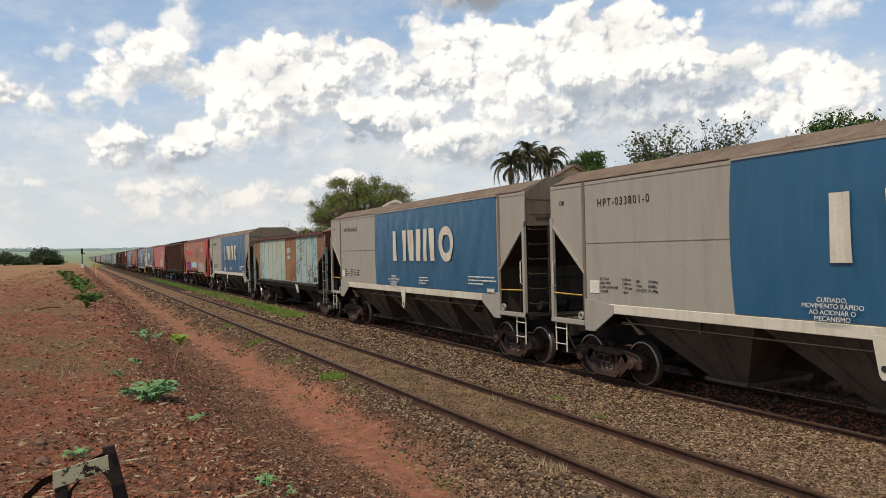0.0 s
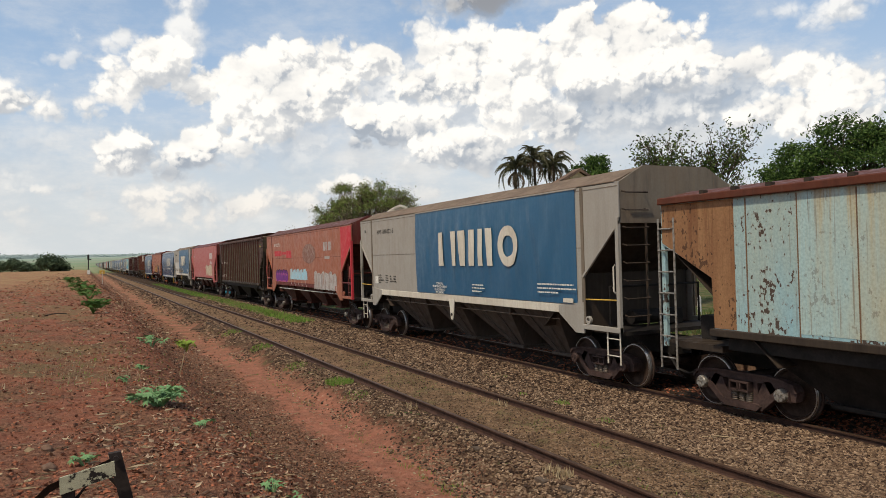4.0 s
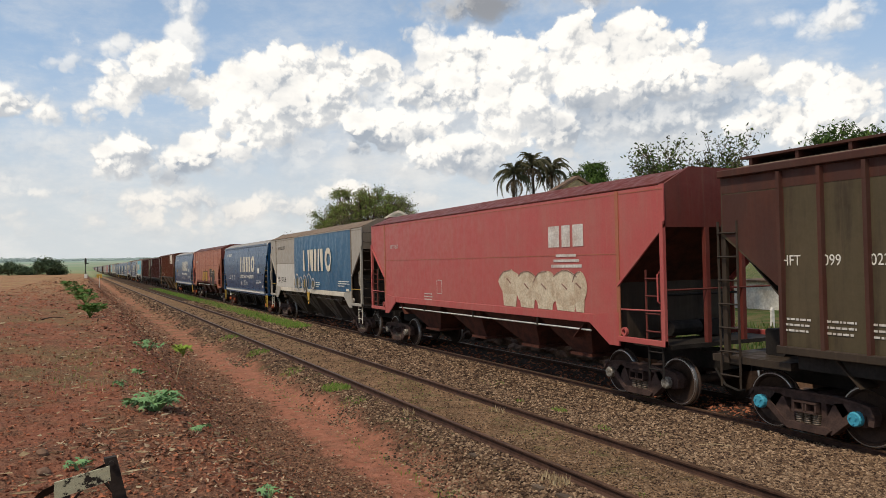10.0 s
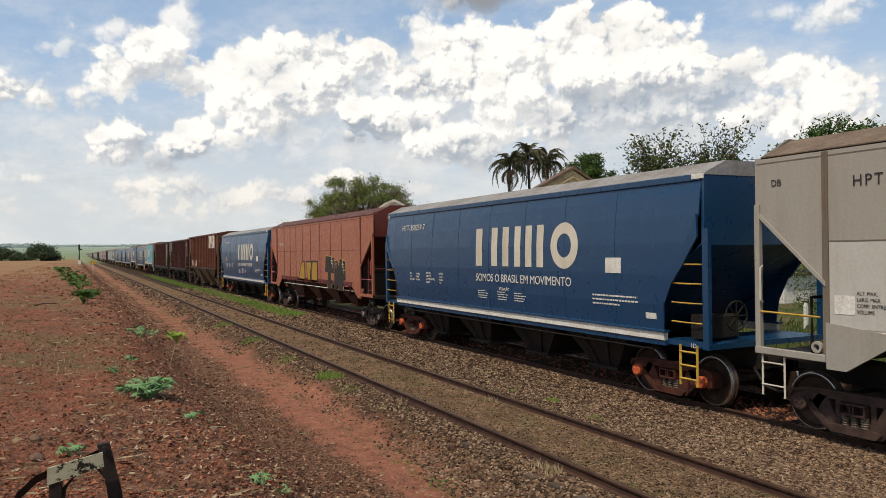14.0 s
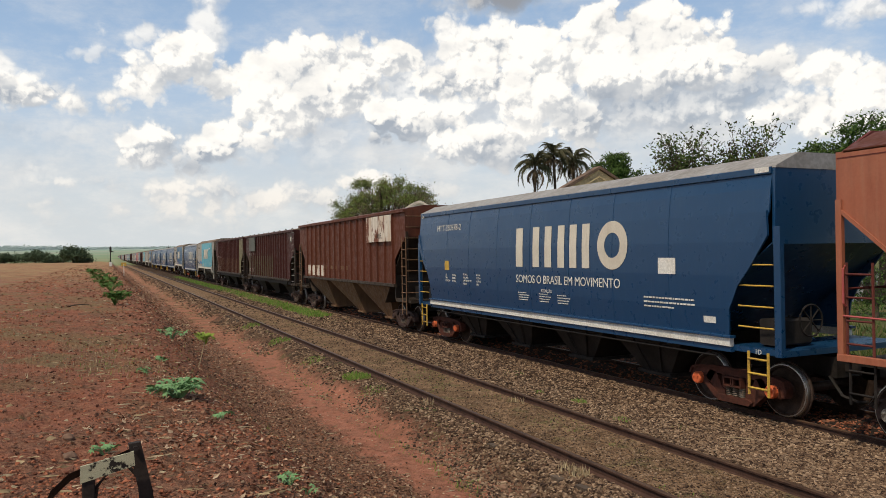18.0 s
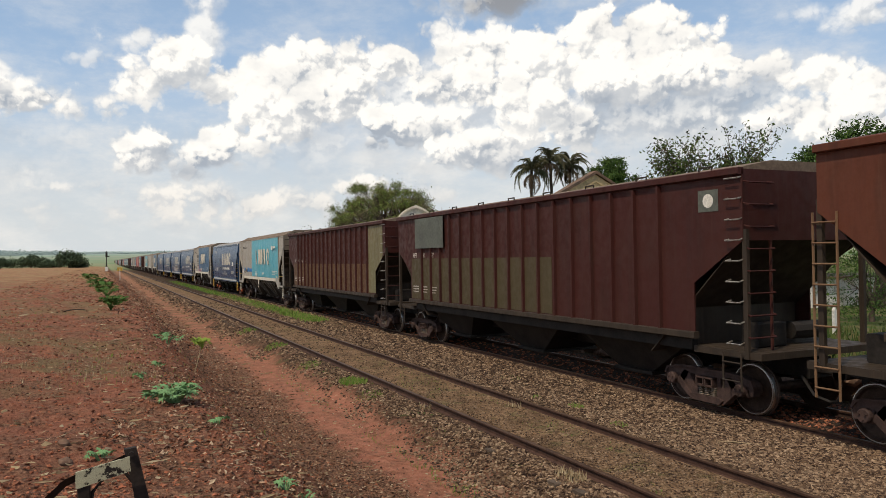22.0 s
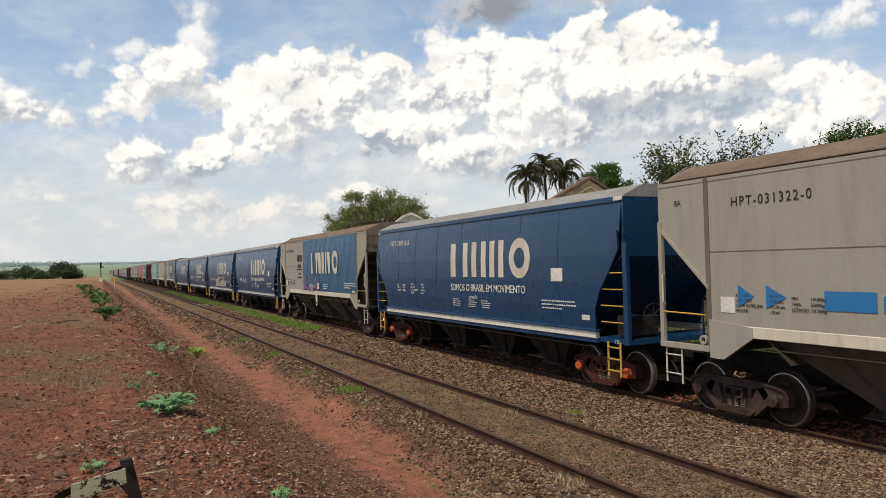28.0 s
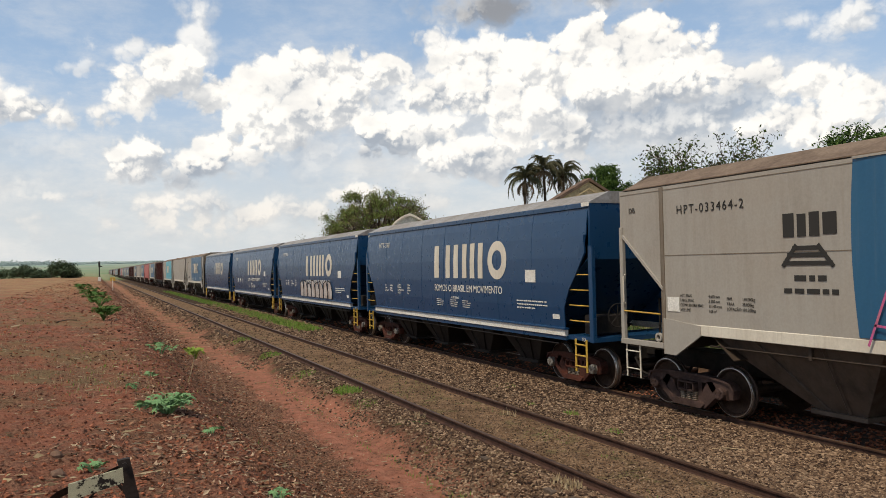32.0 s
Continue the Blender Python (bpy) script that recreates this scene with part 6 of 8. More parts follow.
# second orange wagon: gold and black sprayed letters
w = TRAIN[9]
for ring in ([(2.45, 1.64), (1.9, 2.45), (1.45, 2.62), (1.2, 2.58), (1.15, 1.62)], [(1.0, 2.62), (0.75, 1.62), (0.35, 1.62), (0.0, 2.6)], [(-0.05, 2.62), (0.2, 1.62), (-0.98, 1.62), (-0.95, 2.62)]):
    side_shape("graffiti_shadow", [ring], "graffiti_black", w, x=1.631)
    my, mz = sum(p[0] for p in ring) / len(ring), sum(p[1] for p in ring) / len(ring)
    side_shape("graffiti_fill", [[(my + (a - my) * 0.78, mz + (b - mz) * 0.84) for a, b in ring]], "graffiti_gold", w, x=1.635, label="gold sprayed letter")
for ring in ([(-2.1, 2.15), (-2.2, 2.86), (-3.4, 2.76), (-3.36, 2.1), (-2.98, 2.1), (-3.05, 1.4), (-2.45, 1.4), (-2.5, 2.1)], [(-3.4, 1.38), (-3.45, 2.6), (-3.8, 2.66), (-4.1, 2.35), (-4.2, 2.74), (-4.9, 2.6), (-4.95, 1.85), (-4.65, 1.8), (-4.62, 1.36), (-4.0, 1.36), (-3.95, 1.7), (-3.7, 1.38)]):
    side_shape("graffiti_outline", [[(a + 0.04 * (1 if a > -2.8 or -4.1 < a < -3.4 else -1), b + 0.03) for a, b in ring]], "yellow_paint", w, x=1.631)
    side_shape("graffiti_fill", [ring], "graffiti_black", w, x=1.636, label="black sprayed letter")
for k, (y, z) in enumerate(((-3.1, 2.65), (-3.2, 2.5), (-3.7, 2.5), (-4.6, 2.5), (-4.75, 2.25))):
    stroke([(y - 0.12, z), (y + 0.12, z)], 0.03, 1.645, w, "graffiti_white", "graffiti_star")
    stroke([(y, z - 0.16), (y, z + 0.16)], 0.03, 1.646, w, "graffiti_white", "graffiti_star")
for k, (y, z, wd) in enumerate(((-1.9, 2.15, 0.2), (-2.0, 1.7, 0.25), (-3.45, 1.75, 0.2), (-5.1, 1.9, 0.25), (-5.0, 1.6, 0.3))):
    side_shape("graffiti_dash", [blob(y, z, wd, 0.04, 10, 0.05, k)], "graffiti_pink", w, x=1.63)
for y in (6.86, 5.19, 3.98, 2.83, 1.63, 0.21, -1.3, -2.9, -4.4):
    part("panel_seam", lambda: Geo().box(-1.637, -1.629, -0.013, 0.013, 1.78, 4.3), "dark_red", w, at=pose(0, y, 0), key="oseam")
writing("wagon_number", "HFT-053692-0", 6.2, 3.4, 0.2, "graffiti_white", w, 0.9)

# rusty ribbed wagon: peeling white panel, pale band
w = TRAIN[11]
part("peeling_panel", lambda: Geo().box(-1.655, -1.64, -7.0, -4.05, 3.46, 4.5, 0.004), "peeling_white", w, "peeling off-white sheet over the ribs")
for k in range(9):
    y1 = 6.65 - 0.907 * k
    side_shape("band_patch", [rect(y1 - (0.86 if k < 4 else 0.35 + 0.3 * (k % 2)), y1, 1.88 if k < 4 else 2.26, 2.42)], "peeling_white" if k < 4 else "hopper_rust", w, x=1.563, label="worn pale band")
writing("wagon_number", "0025", -5.3, 3.6, 0.3, "hopper_steel", w, x=1.658)

# maroon wagons
w = TRAIN[12]
part("slate_panel", lambda: Geo().box(-1.655, -1.64, 4.1, 6.45, 3.3, 4.34, 0.004), "slate_paint", w, "slate green repainted panel over the ribs")
side_shape("flag_sticker", [rect(-7.75, -7.25, 3.75, 4.15)], "slate_paint", w, x=1.563, key="flag")
side_shape("flag_disc", [blob(-7.5, 3.95, 0.13, 0.13, 14, 0.0)], "white_paint", w, x=1.567)
numbers_on_ribs(w, ("HFT", "841", "797", "-1"), 6.86, 2.98, "graffiti_white", 0.76)
for k in range(3):
    small_print(w, 6.86 - 0.76 * k, 1.95, (0.5, 0.5, 0.45), 0.06, "graffiti_white", f"mp{k}", 1.57)
w = TRAIN[13]
part("olive_end_panel", Geo().prism([(-6.32, 1.56), (-6.32, 4.33), (-8.05, 4.33), (-8.05, 3.04), (-7.16, 2.45), (-7.16, 1.56)], "x", -1.570, -1.562), "olive_light", w, "olive repainted end panel")
part("rust_stain", Geo().box(-0.95, 0.4, -8.365, -8.355, 3.25, 4.4), "hopper_rust", w, "orange rust stains on the end wall")
part("olive_patch", Geo().box(-0.9, 0.1, -8.372, -8.366, 3.62, 3.9), "olive_paint", w, "olive touched-up patch")
numbers_on_ribs(w, ("HFT", "042", "346", "-6"), 6.86, 2.82, "graffiti_white", 0.76)
for k in range(3):
    small_print(w, 6.86 - 0.76 * k, 1.95, (0.5, 0.5, 0.45), 0.06, "graffiti_white", f"mq{k}", 1.57)

# pale blue wagon: cream and rust panels among the blue ones
w = TRAIN[2]
side_shape("faded_panel", [rect(-0.35, 4.6, 1.6, 3.85)], "pale_cream", w, x=1.5615, label="yellowed panels streaked with rust")
side_shape("rusty_panel", [rect(-2.6, -0.37, 1.58, 3.85)], "panel_rust", w, x=1.562, label="rust-brown panels")
side_shape("faded_print", [rect(-0.95, -0.75, 3.05, 3.35), rect(-1.2, -1.0, 3.05, 3.35), rect(-1.5, -1.27, 3.05, 3.35), rect(-1.4, -0.85, 2.75, 2.92)], "pale_cream", w, x=1.566, label="faded pale print")["kind"] = "stuff"


side_shape("end_panel", [[(5.86, 1.56), (5.86, 3.85), (7.64, 3.85), (7.64, 3.12), (6.40, 2.46), (6.36, 1.56)]], "panel_rust", w, x=1.563, label="rusty maroon end panel")
side_shape("end_panel", [[(-6.45, 2.52), (-6.45, 3.85), (-7.64, 3.85), (-7.64, 3.12)]], "panel_rust", w, x=1.563, label="rusty maroon end panel")
side_shape("rust_patch", [rect(-6.3, -5.75, 1.62, 1.86)], "dark_brown", w, x=1.5665, label="dark rust patch")


def bowed(points, n=8):
    """A smooth line through points, roughened a little."""
    out, q = [], [Vector(p) for p in (points[0], *points, points[-1])]
    for k in range(len(q) - 3):
        for j in range(n):
            t = j / n
            v = 0.5 * ((2 * q[k + 1]) + (q[k + 2] - q[k]) * t + (2 * q[k] - 5 * q[k + 1] + 4 * q[k + 2] - q[k + 3]) * t * t + (3 * q[k + 1] - q[k] - 3 * q[k + 2] + q[k + 3]) * t ** 3)
            out.append((v.x + 0.012 * math.sin(k * 5 + j * 2.3), v.y + 0.012 * math.cos(k * 3 + j * 2.9)))
    return out


stroke(bowed([(-2.7, 3.3), (-3.5, 3.45), (-4.2, 3.6), (-4.8, 3.85)]), 0.03, 1.5645, w, "olive_paint", "mould_streak")
stroke(bowed([(-5.6, 3.85), (-5.85, 3.5), (-5.9, 3.0), (-5.7, 2.5), (-5.2, 2.1), (-4.4, 1.8)]), 0.03, 1.5645, w, "olive_paint", "mould_streak")
part("release_plate", lambda: Geo().prism([(-2.5, 1.5), (-2.95, 1.5), (-3.1, 1.05), (-3.0, 1.0)], "x", -1.64, -1.60), "cream_paint", w)

# teal wagon: blue arrows and panels; grey wagon: dark print; grey and navy wagons with sprayed lines
w = TRAIN[14]
side_shape("arrow_mark", [[(6.1, 2.1), (6.1, 2.5), (5.75, 2.3)], [(5.5, 2.1), (5.5, 2.5), (5.1, 2.3)]], "sticker_blue", w, label="blue arrow shapes")["kind"] = "stuff"
side_shape("data_plate", [rect(3.55, 4.4, 2.12, 2.42)], "sticker_blue", w, label="blue data panel")
side_shape("data_plate", [rect(2.6, 3.45, 2.12, 2.36)], "sticker_blue", w, label="blue data panel")
side_shape("owner_print", [rect(-5.4, -4.95, 3.62, 3.9), rect(-6.2, -5.5, 3.72, 3.86)], "white_paint", w, x=1.735)
w = TRAIN[16]
for k, (a, b, c, d) in enumerate(((3.77, 3.56, 3.32, 3.7), (3.5, 3.34, 3.32, 3.68), (3.28, 3.1, 3.32, 3.7), (3.04, 2.8, 3.34, 3.68))):
    side_shape("printed_block", [rect(b, a, c, d)], "letter_black", w, x=1.63)
for k, (a, b, c) in enumerate(((3.6, 3.1, 3.14), (3.7, 2.98, 3.03), (3.78, 2.88, 2.9))):
    side_shape("printed_bar", [rect(b, a, c - 0.035, c + 0.035)], "letter_black", w, x=1.63)
for s in (-1, 1):
    stroke([(3.33 + s * 0.45, 2.86), (3.33 + s * 0.2, 3.18)], 0.07, 1.634, w, "letter_black", "printed_bar")
small_print(w, 3.58, 2.62, (0.6,), 0.16, "letter_black", "mr1", 1.63)
small_print(w, 3.78, 2.42, (0.98,), 0.14, "letter_black", "mr2", 1.63)
for k, pts in enumerate(([(2.3, 1.7), (2.0, 2.5), (1.7, 1.7), (1.6, 2.3)], [(1.2, 1.75), (1.05, 2.4), (0.7, 2.5)], [(0.4, 1.75), (0.0, 2.3), (-0.2, 2.5), (-0.25, 1.8), (-0.7, 2.3)], [(2.2, 2.0), (0.8, 1.85), (-0.9, 2.1)])):
    stroke(pts, 0.036, 1.70, w, "graffiti_pink", "graffiti_line")
side_shape("white_sticker", [rect(-0.85, -0.45, 1.9, 2.2)], "white_paint", w, x=1.70)
w = TRAIN[18]
for k in range(8):
    y = 1.9 - 0.75 * k
    side_shape("graffiti_block", [[(y, 1.5), (y + 0.05, 2.2 + 0.15 * (k % 2)), (y - 0.4, 2.35 - 0.1 * (k % 3)), (y - 0.62, 1.9), (y - 0.55, 1.5)]], "graffiti_silver", w, x=1.632 + 0.001 * (k % 2))
    stroke([(y, 1.5), (y + 0.05, 2.2 + 0.15 * (k % 2)), (y - 0.4, 2.35 - 0.1 * (k % 3)), (y - 0.62, 1.9)], 0.05, 1.642, w, "graffiti_black")


# ---- beside and behind the line ----
define("plaster", (0.6, 0.44, 0.25), rough=0.9, build=plain_mottle((0.72, 0.54, 0.30), (0.36, 0.26, 0.16), 0.9, 0.45, 0.72), bump=0.2)
define("pale_plaster", (0.6, 0.52, 0.4), rough=0.9, build=plain_mottle((0.80, 0.72, 0.60), (0.62, 0.52, 0.40), 0.9), bump=0.2)
define("white_wall", (0.7, 0.68, 0.63), rough=0.85, build=plain_mottle((0.72, 0.70, 0.66), (0.55, 0.50, 0.43), 0.7), bump=0.05)
define("roof_tile", (0.2, 0.12, 0.08), rough=0.9, build=plain_mottle((0.21, 0.13, 0.09), (0.10, 0.075, 0.06), 1.8), bump=0.3)
define("stone", (0.24, 0.15, 0.1), rough=0.95, build=plain_mottle((0.25, 0.15, 0.10), (0.12, 0.075, 0.055), 2.0), bump=0.4)
define("bark", (0.1, 0.08, 0.06), rough=0.95, build=plain_mottle((0.10, 0.075, 0.056), (0.045, 0.035, 0.028), 3.0), bump=0.4)
define("sleeper_wood", (0.11, 0.08, 0.06), rough=0.95, build=plain_mottle((0.13, 0.095, 0.07), (0.06, 0.045, 0.035), 3.0), bump=0.4)
define("old_iron", (0.05, 0.04, 0.035), rough=0.75, build=plain_mottle((0.035, 0.026, 0.022), (0.014, 0.011, 0.01), 7.0), bump=0.4)
define("flaking_paint", (0.4, 0.37, 0.27), rough=0.8, build=plain_mottle((0.40, 0.38, 0.26), (0.022, 0.017, 0.015), 26.0, 0.52, 0.60), bump=0.5)
define("frond", (0.06, 0.075, 0.035), rough=0.7, build=plain_mottle((0.085, 0.095, 0.05), (0.16, 0.14, 0.085), 0.6))
define("dead_frond", (0.2, 0.14, 0.09), rough=0.9, build=plain_mottle((0.17, 0.125, 0.08), (0.10, 0.075, 0.05), 1.0))


def island_material(name, *tints, rough=0.9):
    """Pieces of one mesh, each of a tint of its own."""
    m = bpy.data.materials.new(name)
    m.use_nodes = True
    n = Nodes(m.node_tree)
    out = n.add("OutputMaterial")
    r = n.add("NewGeometry").outputs["Random Per Island"]
    c = tints[0]
    for k, t in enumerate(tints[1:], 1):
        c = n.mix(n.ramp(r, (k - 0.5) / len(tints), (k + 0.5) / len(tints), smooth=False), c, t)
    p = n.add("TexCoord").outputs["Object"]
    g = n.ramp(n.noise(p, 30.0, 3.0), 0.3, 0.7, 0.92, 1.3)
    c = n.mix(1.0, c, n.add("CombineColor", (g, g, g)).outputs[0], "MULTIPLY")
    s = n.add("BsdfPrincipled", {"Base Color": c, "Roughness": rough, "Specular IOR Level": 0.15})
    n.tree.links.new(s.outputs[0], out.inputs[0])
    MATS[name] = m
    return m


island_material("ballast", (0.028, 0.016, 0.011), (0.125, 0.076, 0.046), (0.215, 0.140, 0.088), (0.065, 0.038, 0.025), (0.33, 0.230, 0.150), (0.145, 0.090, 0.055), (0.045, 0.027, 0.019))
island_material("grey_ballast", (0.05, 0.032, 0.022), (0.13, 0.085, 0.055), (0.23, 0.165, 0.11), (0.10, 0.062, 0.04))
island_material("clods", (0.09, 0.032, 0.018), (0.24, 0.084, 0.045), (0.36, 0.142, 0.08), (0.05, 0.024, 0.016), (0.15, 0.075, 0.05), (0.30, 0.105, 0.056))
island_material("litter", (0.03, 0.016, 0.011), (0.12, 0.055, 0.032), (0.27, 0.15, 0.09), (0.46, 0.34, 0.23), (0.06, 0.032, 0.021), (0.17, 0.11, 0.08), (0.23, 0.105, 0.058))
island_material("straw", (0.34, 0.26, 0.15), (0.24, 0.17, 0.10), (0.42, 0.34, 0.22))
island_material("grass_green", (0.08, 0.17, 0.02), (0.12, 0.23, 0.035), (0.17, 0.26, 0.05), (0.20, 0.20, 0.07))
island_material("rank_grass", (0.03, 0.055, 0.012), (0.055, 0.085, 0.02), (0.08, 0.10, 0.03), (0.13, 0.11, 0.05))
island_material("leaf_bright", (0.08, 0.17, 0.06), (0.13, 0.24, 0.10), (0.18, 0.30, 0.15))
island_material("leaf_weed", (0.10, 0.17, 0.03), (0.17, 0.25, 0.04), (0.24, 0.29, 0.05))
island_material("leaf_dark", (0.03, 0.075, 0.018), (0.05, 0.11, 0.025), (0.085, 0.155, 0.04))
island_material("leaf_tree", (0.08, 0.11, 0.025), (0.14, 0.19, 0.045), (0.21, 0.27, 0.075), (0.13, 0.10, 0.055))
island_material("leaf_pale", (0.03, 0.055, 0.014), (0.055, 0.085, 0.022), (0.09, 0.125, 0.035), (0.05, 0.042, 0.025))
island_material("leaf_deep", (0.03, 0.06, 0.016), (0.05, 0.09, 0.022), (0.08, 0.13, 0.03))
island_material("blossom", (0.24, 0.17, 0.13), (0.15, 0.11, 0.08), (0.32, 0.24, 0.18))
island_material("leaf_far", (0.05, 0.075, 0.04), (0.07, 0.095, 0.05), (0.04, 0.06, 0.035))


def pieces(name, centres, sizes, material_key, seed, flat=0.7, kind="stuff", shape="stone", label="", category="", parent=None):
    """Many small pieces in one mesh: stones (eight faces each) or leaves (two)."""
    rng = np.random.RandomState(seed)
    n = len(centres)
    if shape == "stone":
        base = np.array([(1, 0, 0), (-1, 0, 0), (0, 1, 0), (0, -1, 0), (0, 0, 1), (0, 0, -1)], float)
        tri = np.array([(0, 2, 4), (2, 1, 4), (1, 3, 4), (3, 0, 4), (2, 0, 5), (1, 2, 5), (3, 1, 5), (0, 3, 5)])
    elif shape == "leaf":
        base = np.array([(-1, 0, 0), (0, -0.45, 0.12), (1, 0, -0.1), (0, 0.45, 0.12)], float)
        tri = np.array([(0, 1, 2), (0, 2, 3)])
    else:
        base = np.array([(-0.12, 0, 0), (0.12, 0, 0), (0.25, 0, 1.0)], float)
        tri = np.array([(0, 1, 2)])
    m = len(base)
    pts = base[None] * (1 + 0.45 * (rng.rand(n, m, 1) - 0.5)) if shape != "blade" else np.repeat(base[None], n, 0)
    q = rng.normal(size=(n, 4))
    if shape == "blade":
        lean = rng.uniform(-0.6, 0.6, n)
        q = np.stack([np.cos(lean / 2), np.sin(lean / 2) * 0.8, np.sin(lean / 2) * 0.3, rng.uniform(-1.5, 1.5, n)], 1)
    q /= np.linalg.norm(q, axis=1, keepdims=True)
    w, x, y, z = q.T
    R = np.stack([1 - 2 * (y * y + z * z), 2 * (x * y - z * w), 2 * (x * z + y * w), 2 * (x * y + z * w), 1 - 2 * (x * x + z * z), 2 * (y * z - x * w),
                  2 * (x * z - y * w), 2 * (y * z + x * w), 1 - 2 * (x * x + y * y)], 1).reshape(n, 3, 3)
    pts = np.einsum("nij,nkj->nki", R, pts) * np.asarray(sizes).reshape(n, 1, -1)
    pts[:, :, 2] *= flat
    pts += np.asarray(centres)[:, None, :]
    faces = (np.arange(n)[:, None, None] * m + tri[None]).reshape(-1, 3)
    me = bpy.data.meshes.new(name)
    me.vertices.add(n * m)
    me.vertices.foreach_set("co", pts.reshape(-1))
    me.loops.add(faces.size)
    me.loops.foreach_set("vertex_index", faces.reshape(-1).astype(np.int32))
    me.polygons.add(len(faces))
    me.polygons.foreach_set("loop_start", np.arange(0, faces.size, 3, dtype=np.int32))
    me.update(calc_edges=True)
    me.shade_flat()
    me.materials.append(mat(material_key))
    ob = new(name, me)
    if parent is not None:
        ob.parent = parent
    if label:
        ob["label"] = label
    if category:
        ob["category"] = category
    if kind:
        ob["kind"] = kind
    return ob


def scatter(x0, x1, y0, y1, n, seed, lift=0.0, keep=None):
    """Places on the ground, thicker towards the camera."""
    rng = np.random.RandomState(seed)
    x = rng.uniform(x0, x1, n)
    u = rng.rand(n)
    y = 1 / (1 / y0 + (1 / y1 - 1 / y0) * u) if y0 > 0 else rng.uniform(y0, y1, n)
    if keep is not None:
        k = rng.rand(n) < keep(x, y)
        x, y = x[k], y[k]
    return np.stack([x, y, ground_height(x, y) + lift], 1)


rng = np.random.RandomState(5)


def sizes_for(p, lo, hi, seed):
    r = np.random.RandomState(seed)
    far = np.clip(p[:, 1] / 14, 1, 6)
    return r.uniform(lo, hi, len(p)) * far ** 0.8


def clear_of_rails(x, y):
    near = np.minimum.reduce([np.abs(x - r) for r in (SIDING - HALF, SIDING + HALF, MAIN - HALF, MAIN + HALF)])
    return (near > 0.085).astype(float)


# ballast between the tracks and on the shoulder, clods, leaves and straw on the bank
p = scatter(8.0, 10.85, 5, 70, 40000, 11, 0.004, clear_of_rails)
pieces("ballast_gravel", p, sizes_for(p, 0.013, 0.044, 1), "ballast", 12, label="loose brown crushed-stone ballast between the tracks", category="gravel")
p = scatter(8.0, 9.2, 5, 45, 6000, 13, 0.006, clear_of_rails)
pieces("grey_gravel", p, sizes_for(p, 0.015, 0.036, 2), "grey_ballast", 14, label="grey ballast stones beside the rail", category="gravel")
p = scatter(10.95, 13.4, 6, 45, 5000, 15, 0.004, clear_of_rails)
pieces("oily_gravel", p, sizes_for(p, 0.02, 0.045, 3), "clods", 16, label="dark oily ballast under the wagons", category="gravel")
p = scatter(4.7, 6.15, 5, 150, 24000, 17, 0.004, lambda x, y: smooth(4.6, 5.7, x + (lattice(x * 1.3, y * 0.9, 8) - 0.5) * 1.1))
pieces("shoulder_gravel", p, sizes_for(p, 0.012, 0.042, 4), "ballast", 18, label="gravel and dirt on the shoulder of the siding", category="gravel")
p = scatter(-5.5, 3.8, 4.2, 190, 60000, 19, 0.004, lambda x, y: 0.25 + 0.75 * lattice(x * 0.9, y * 0.5, 9))
pieces("dirt_clods", p, sizes_for(p, 0.006, 0.034, 5) * np.random.RandomState(55).uniform(0.35, 1.0, len(p)), "clods", 20, label="crumbled red dirt clods on the bank", category="dirt")
p = scatter(-5.5, 4.15, 4.2, 190, 90000, 21, 0.012, lambda x, y: smooth(0.35, 0.75, lattice(x * 0.8 + 3, y * 0.35, 10) * 0.6 + 0.5 * smooth(-0.8, 1.6, x)))
pieces("leaf_litter", p, sizes_for(p, 0.012, 0.058, 6) * np.random.RandomState(56).uniform(0.4, 1.0, len(p)), "litter", 22, 0.6, shape="leaf", label="dry brown leaves and chips littering the bank", category="leaf litter")
p = scatter(-4.5, 6.0, 4.2, 60, 3000, 23, 0.012)
pieces("straw", p, sizes_for(p, 0.04, 0.12, 7)[:, None] * np.array([[1.0, 0.12, 0.5]]), "straw", 24, 0.5, shape="leaf", label="dry straws scattered on the dirt", category="straw")
p = scatter(2.9, 5.2, 4.6, 190, 13000, 27, 0.006, lambda x, y: 0.12 + 0.88 * smooth(0.35, 0.62, lattice(x * 1.2 + 5, y * 0.6, 15)) * (1 - 0.75 * smooth(3.3, 3.9, x) * smooth(5.0, 4.5, x)))
pieces("path_chips", p, sizes_for(p, 0.006, 0.028, 9), "litter", 28, 0.6, label="chips and crumbs along the dirt path", category="dirt")
p = scatter(6.32, 7.8, 5, 60, 9000, 25, 0.004, clear_of_rails)
pieces("siding_grit", p, sizes_for(p, 0.007, 0.026, 8), "ballast", 26, label="grit and dry dirt between the siding rails", category="gravel")


def tuft(x, y, r, h, n, seed, colour="grass_green", label="low green grass tuft in the gravel", name="grass_tuft", lift=0.0):
    rg = np.random.RandomState(seed)
    a, d = rg.uniform(0, 6.28, n), r * np.sqrt(rg.rand(n))
    px, py = x + d * np.cos(a), y + d * np.sin(a) * 1.6
    c = np.stack([px, py, ground_height(px, py) + lift - 0.01], 1)
    return pieces(name, c, rg.uniform(0.5, 1.0, n) * h, colour, seed + 1, 1.0, "stuff", "blade", label, "grass")


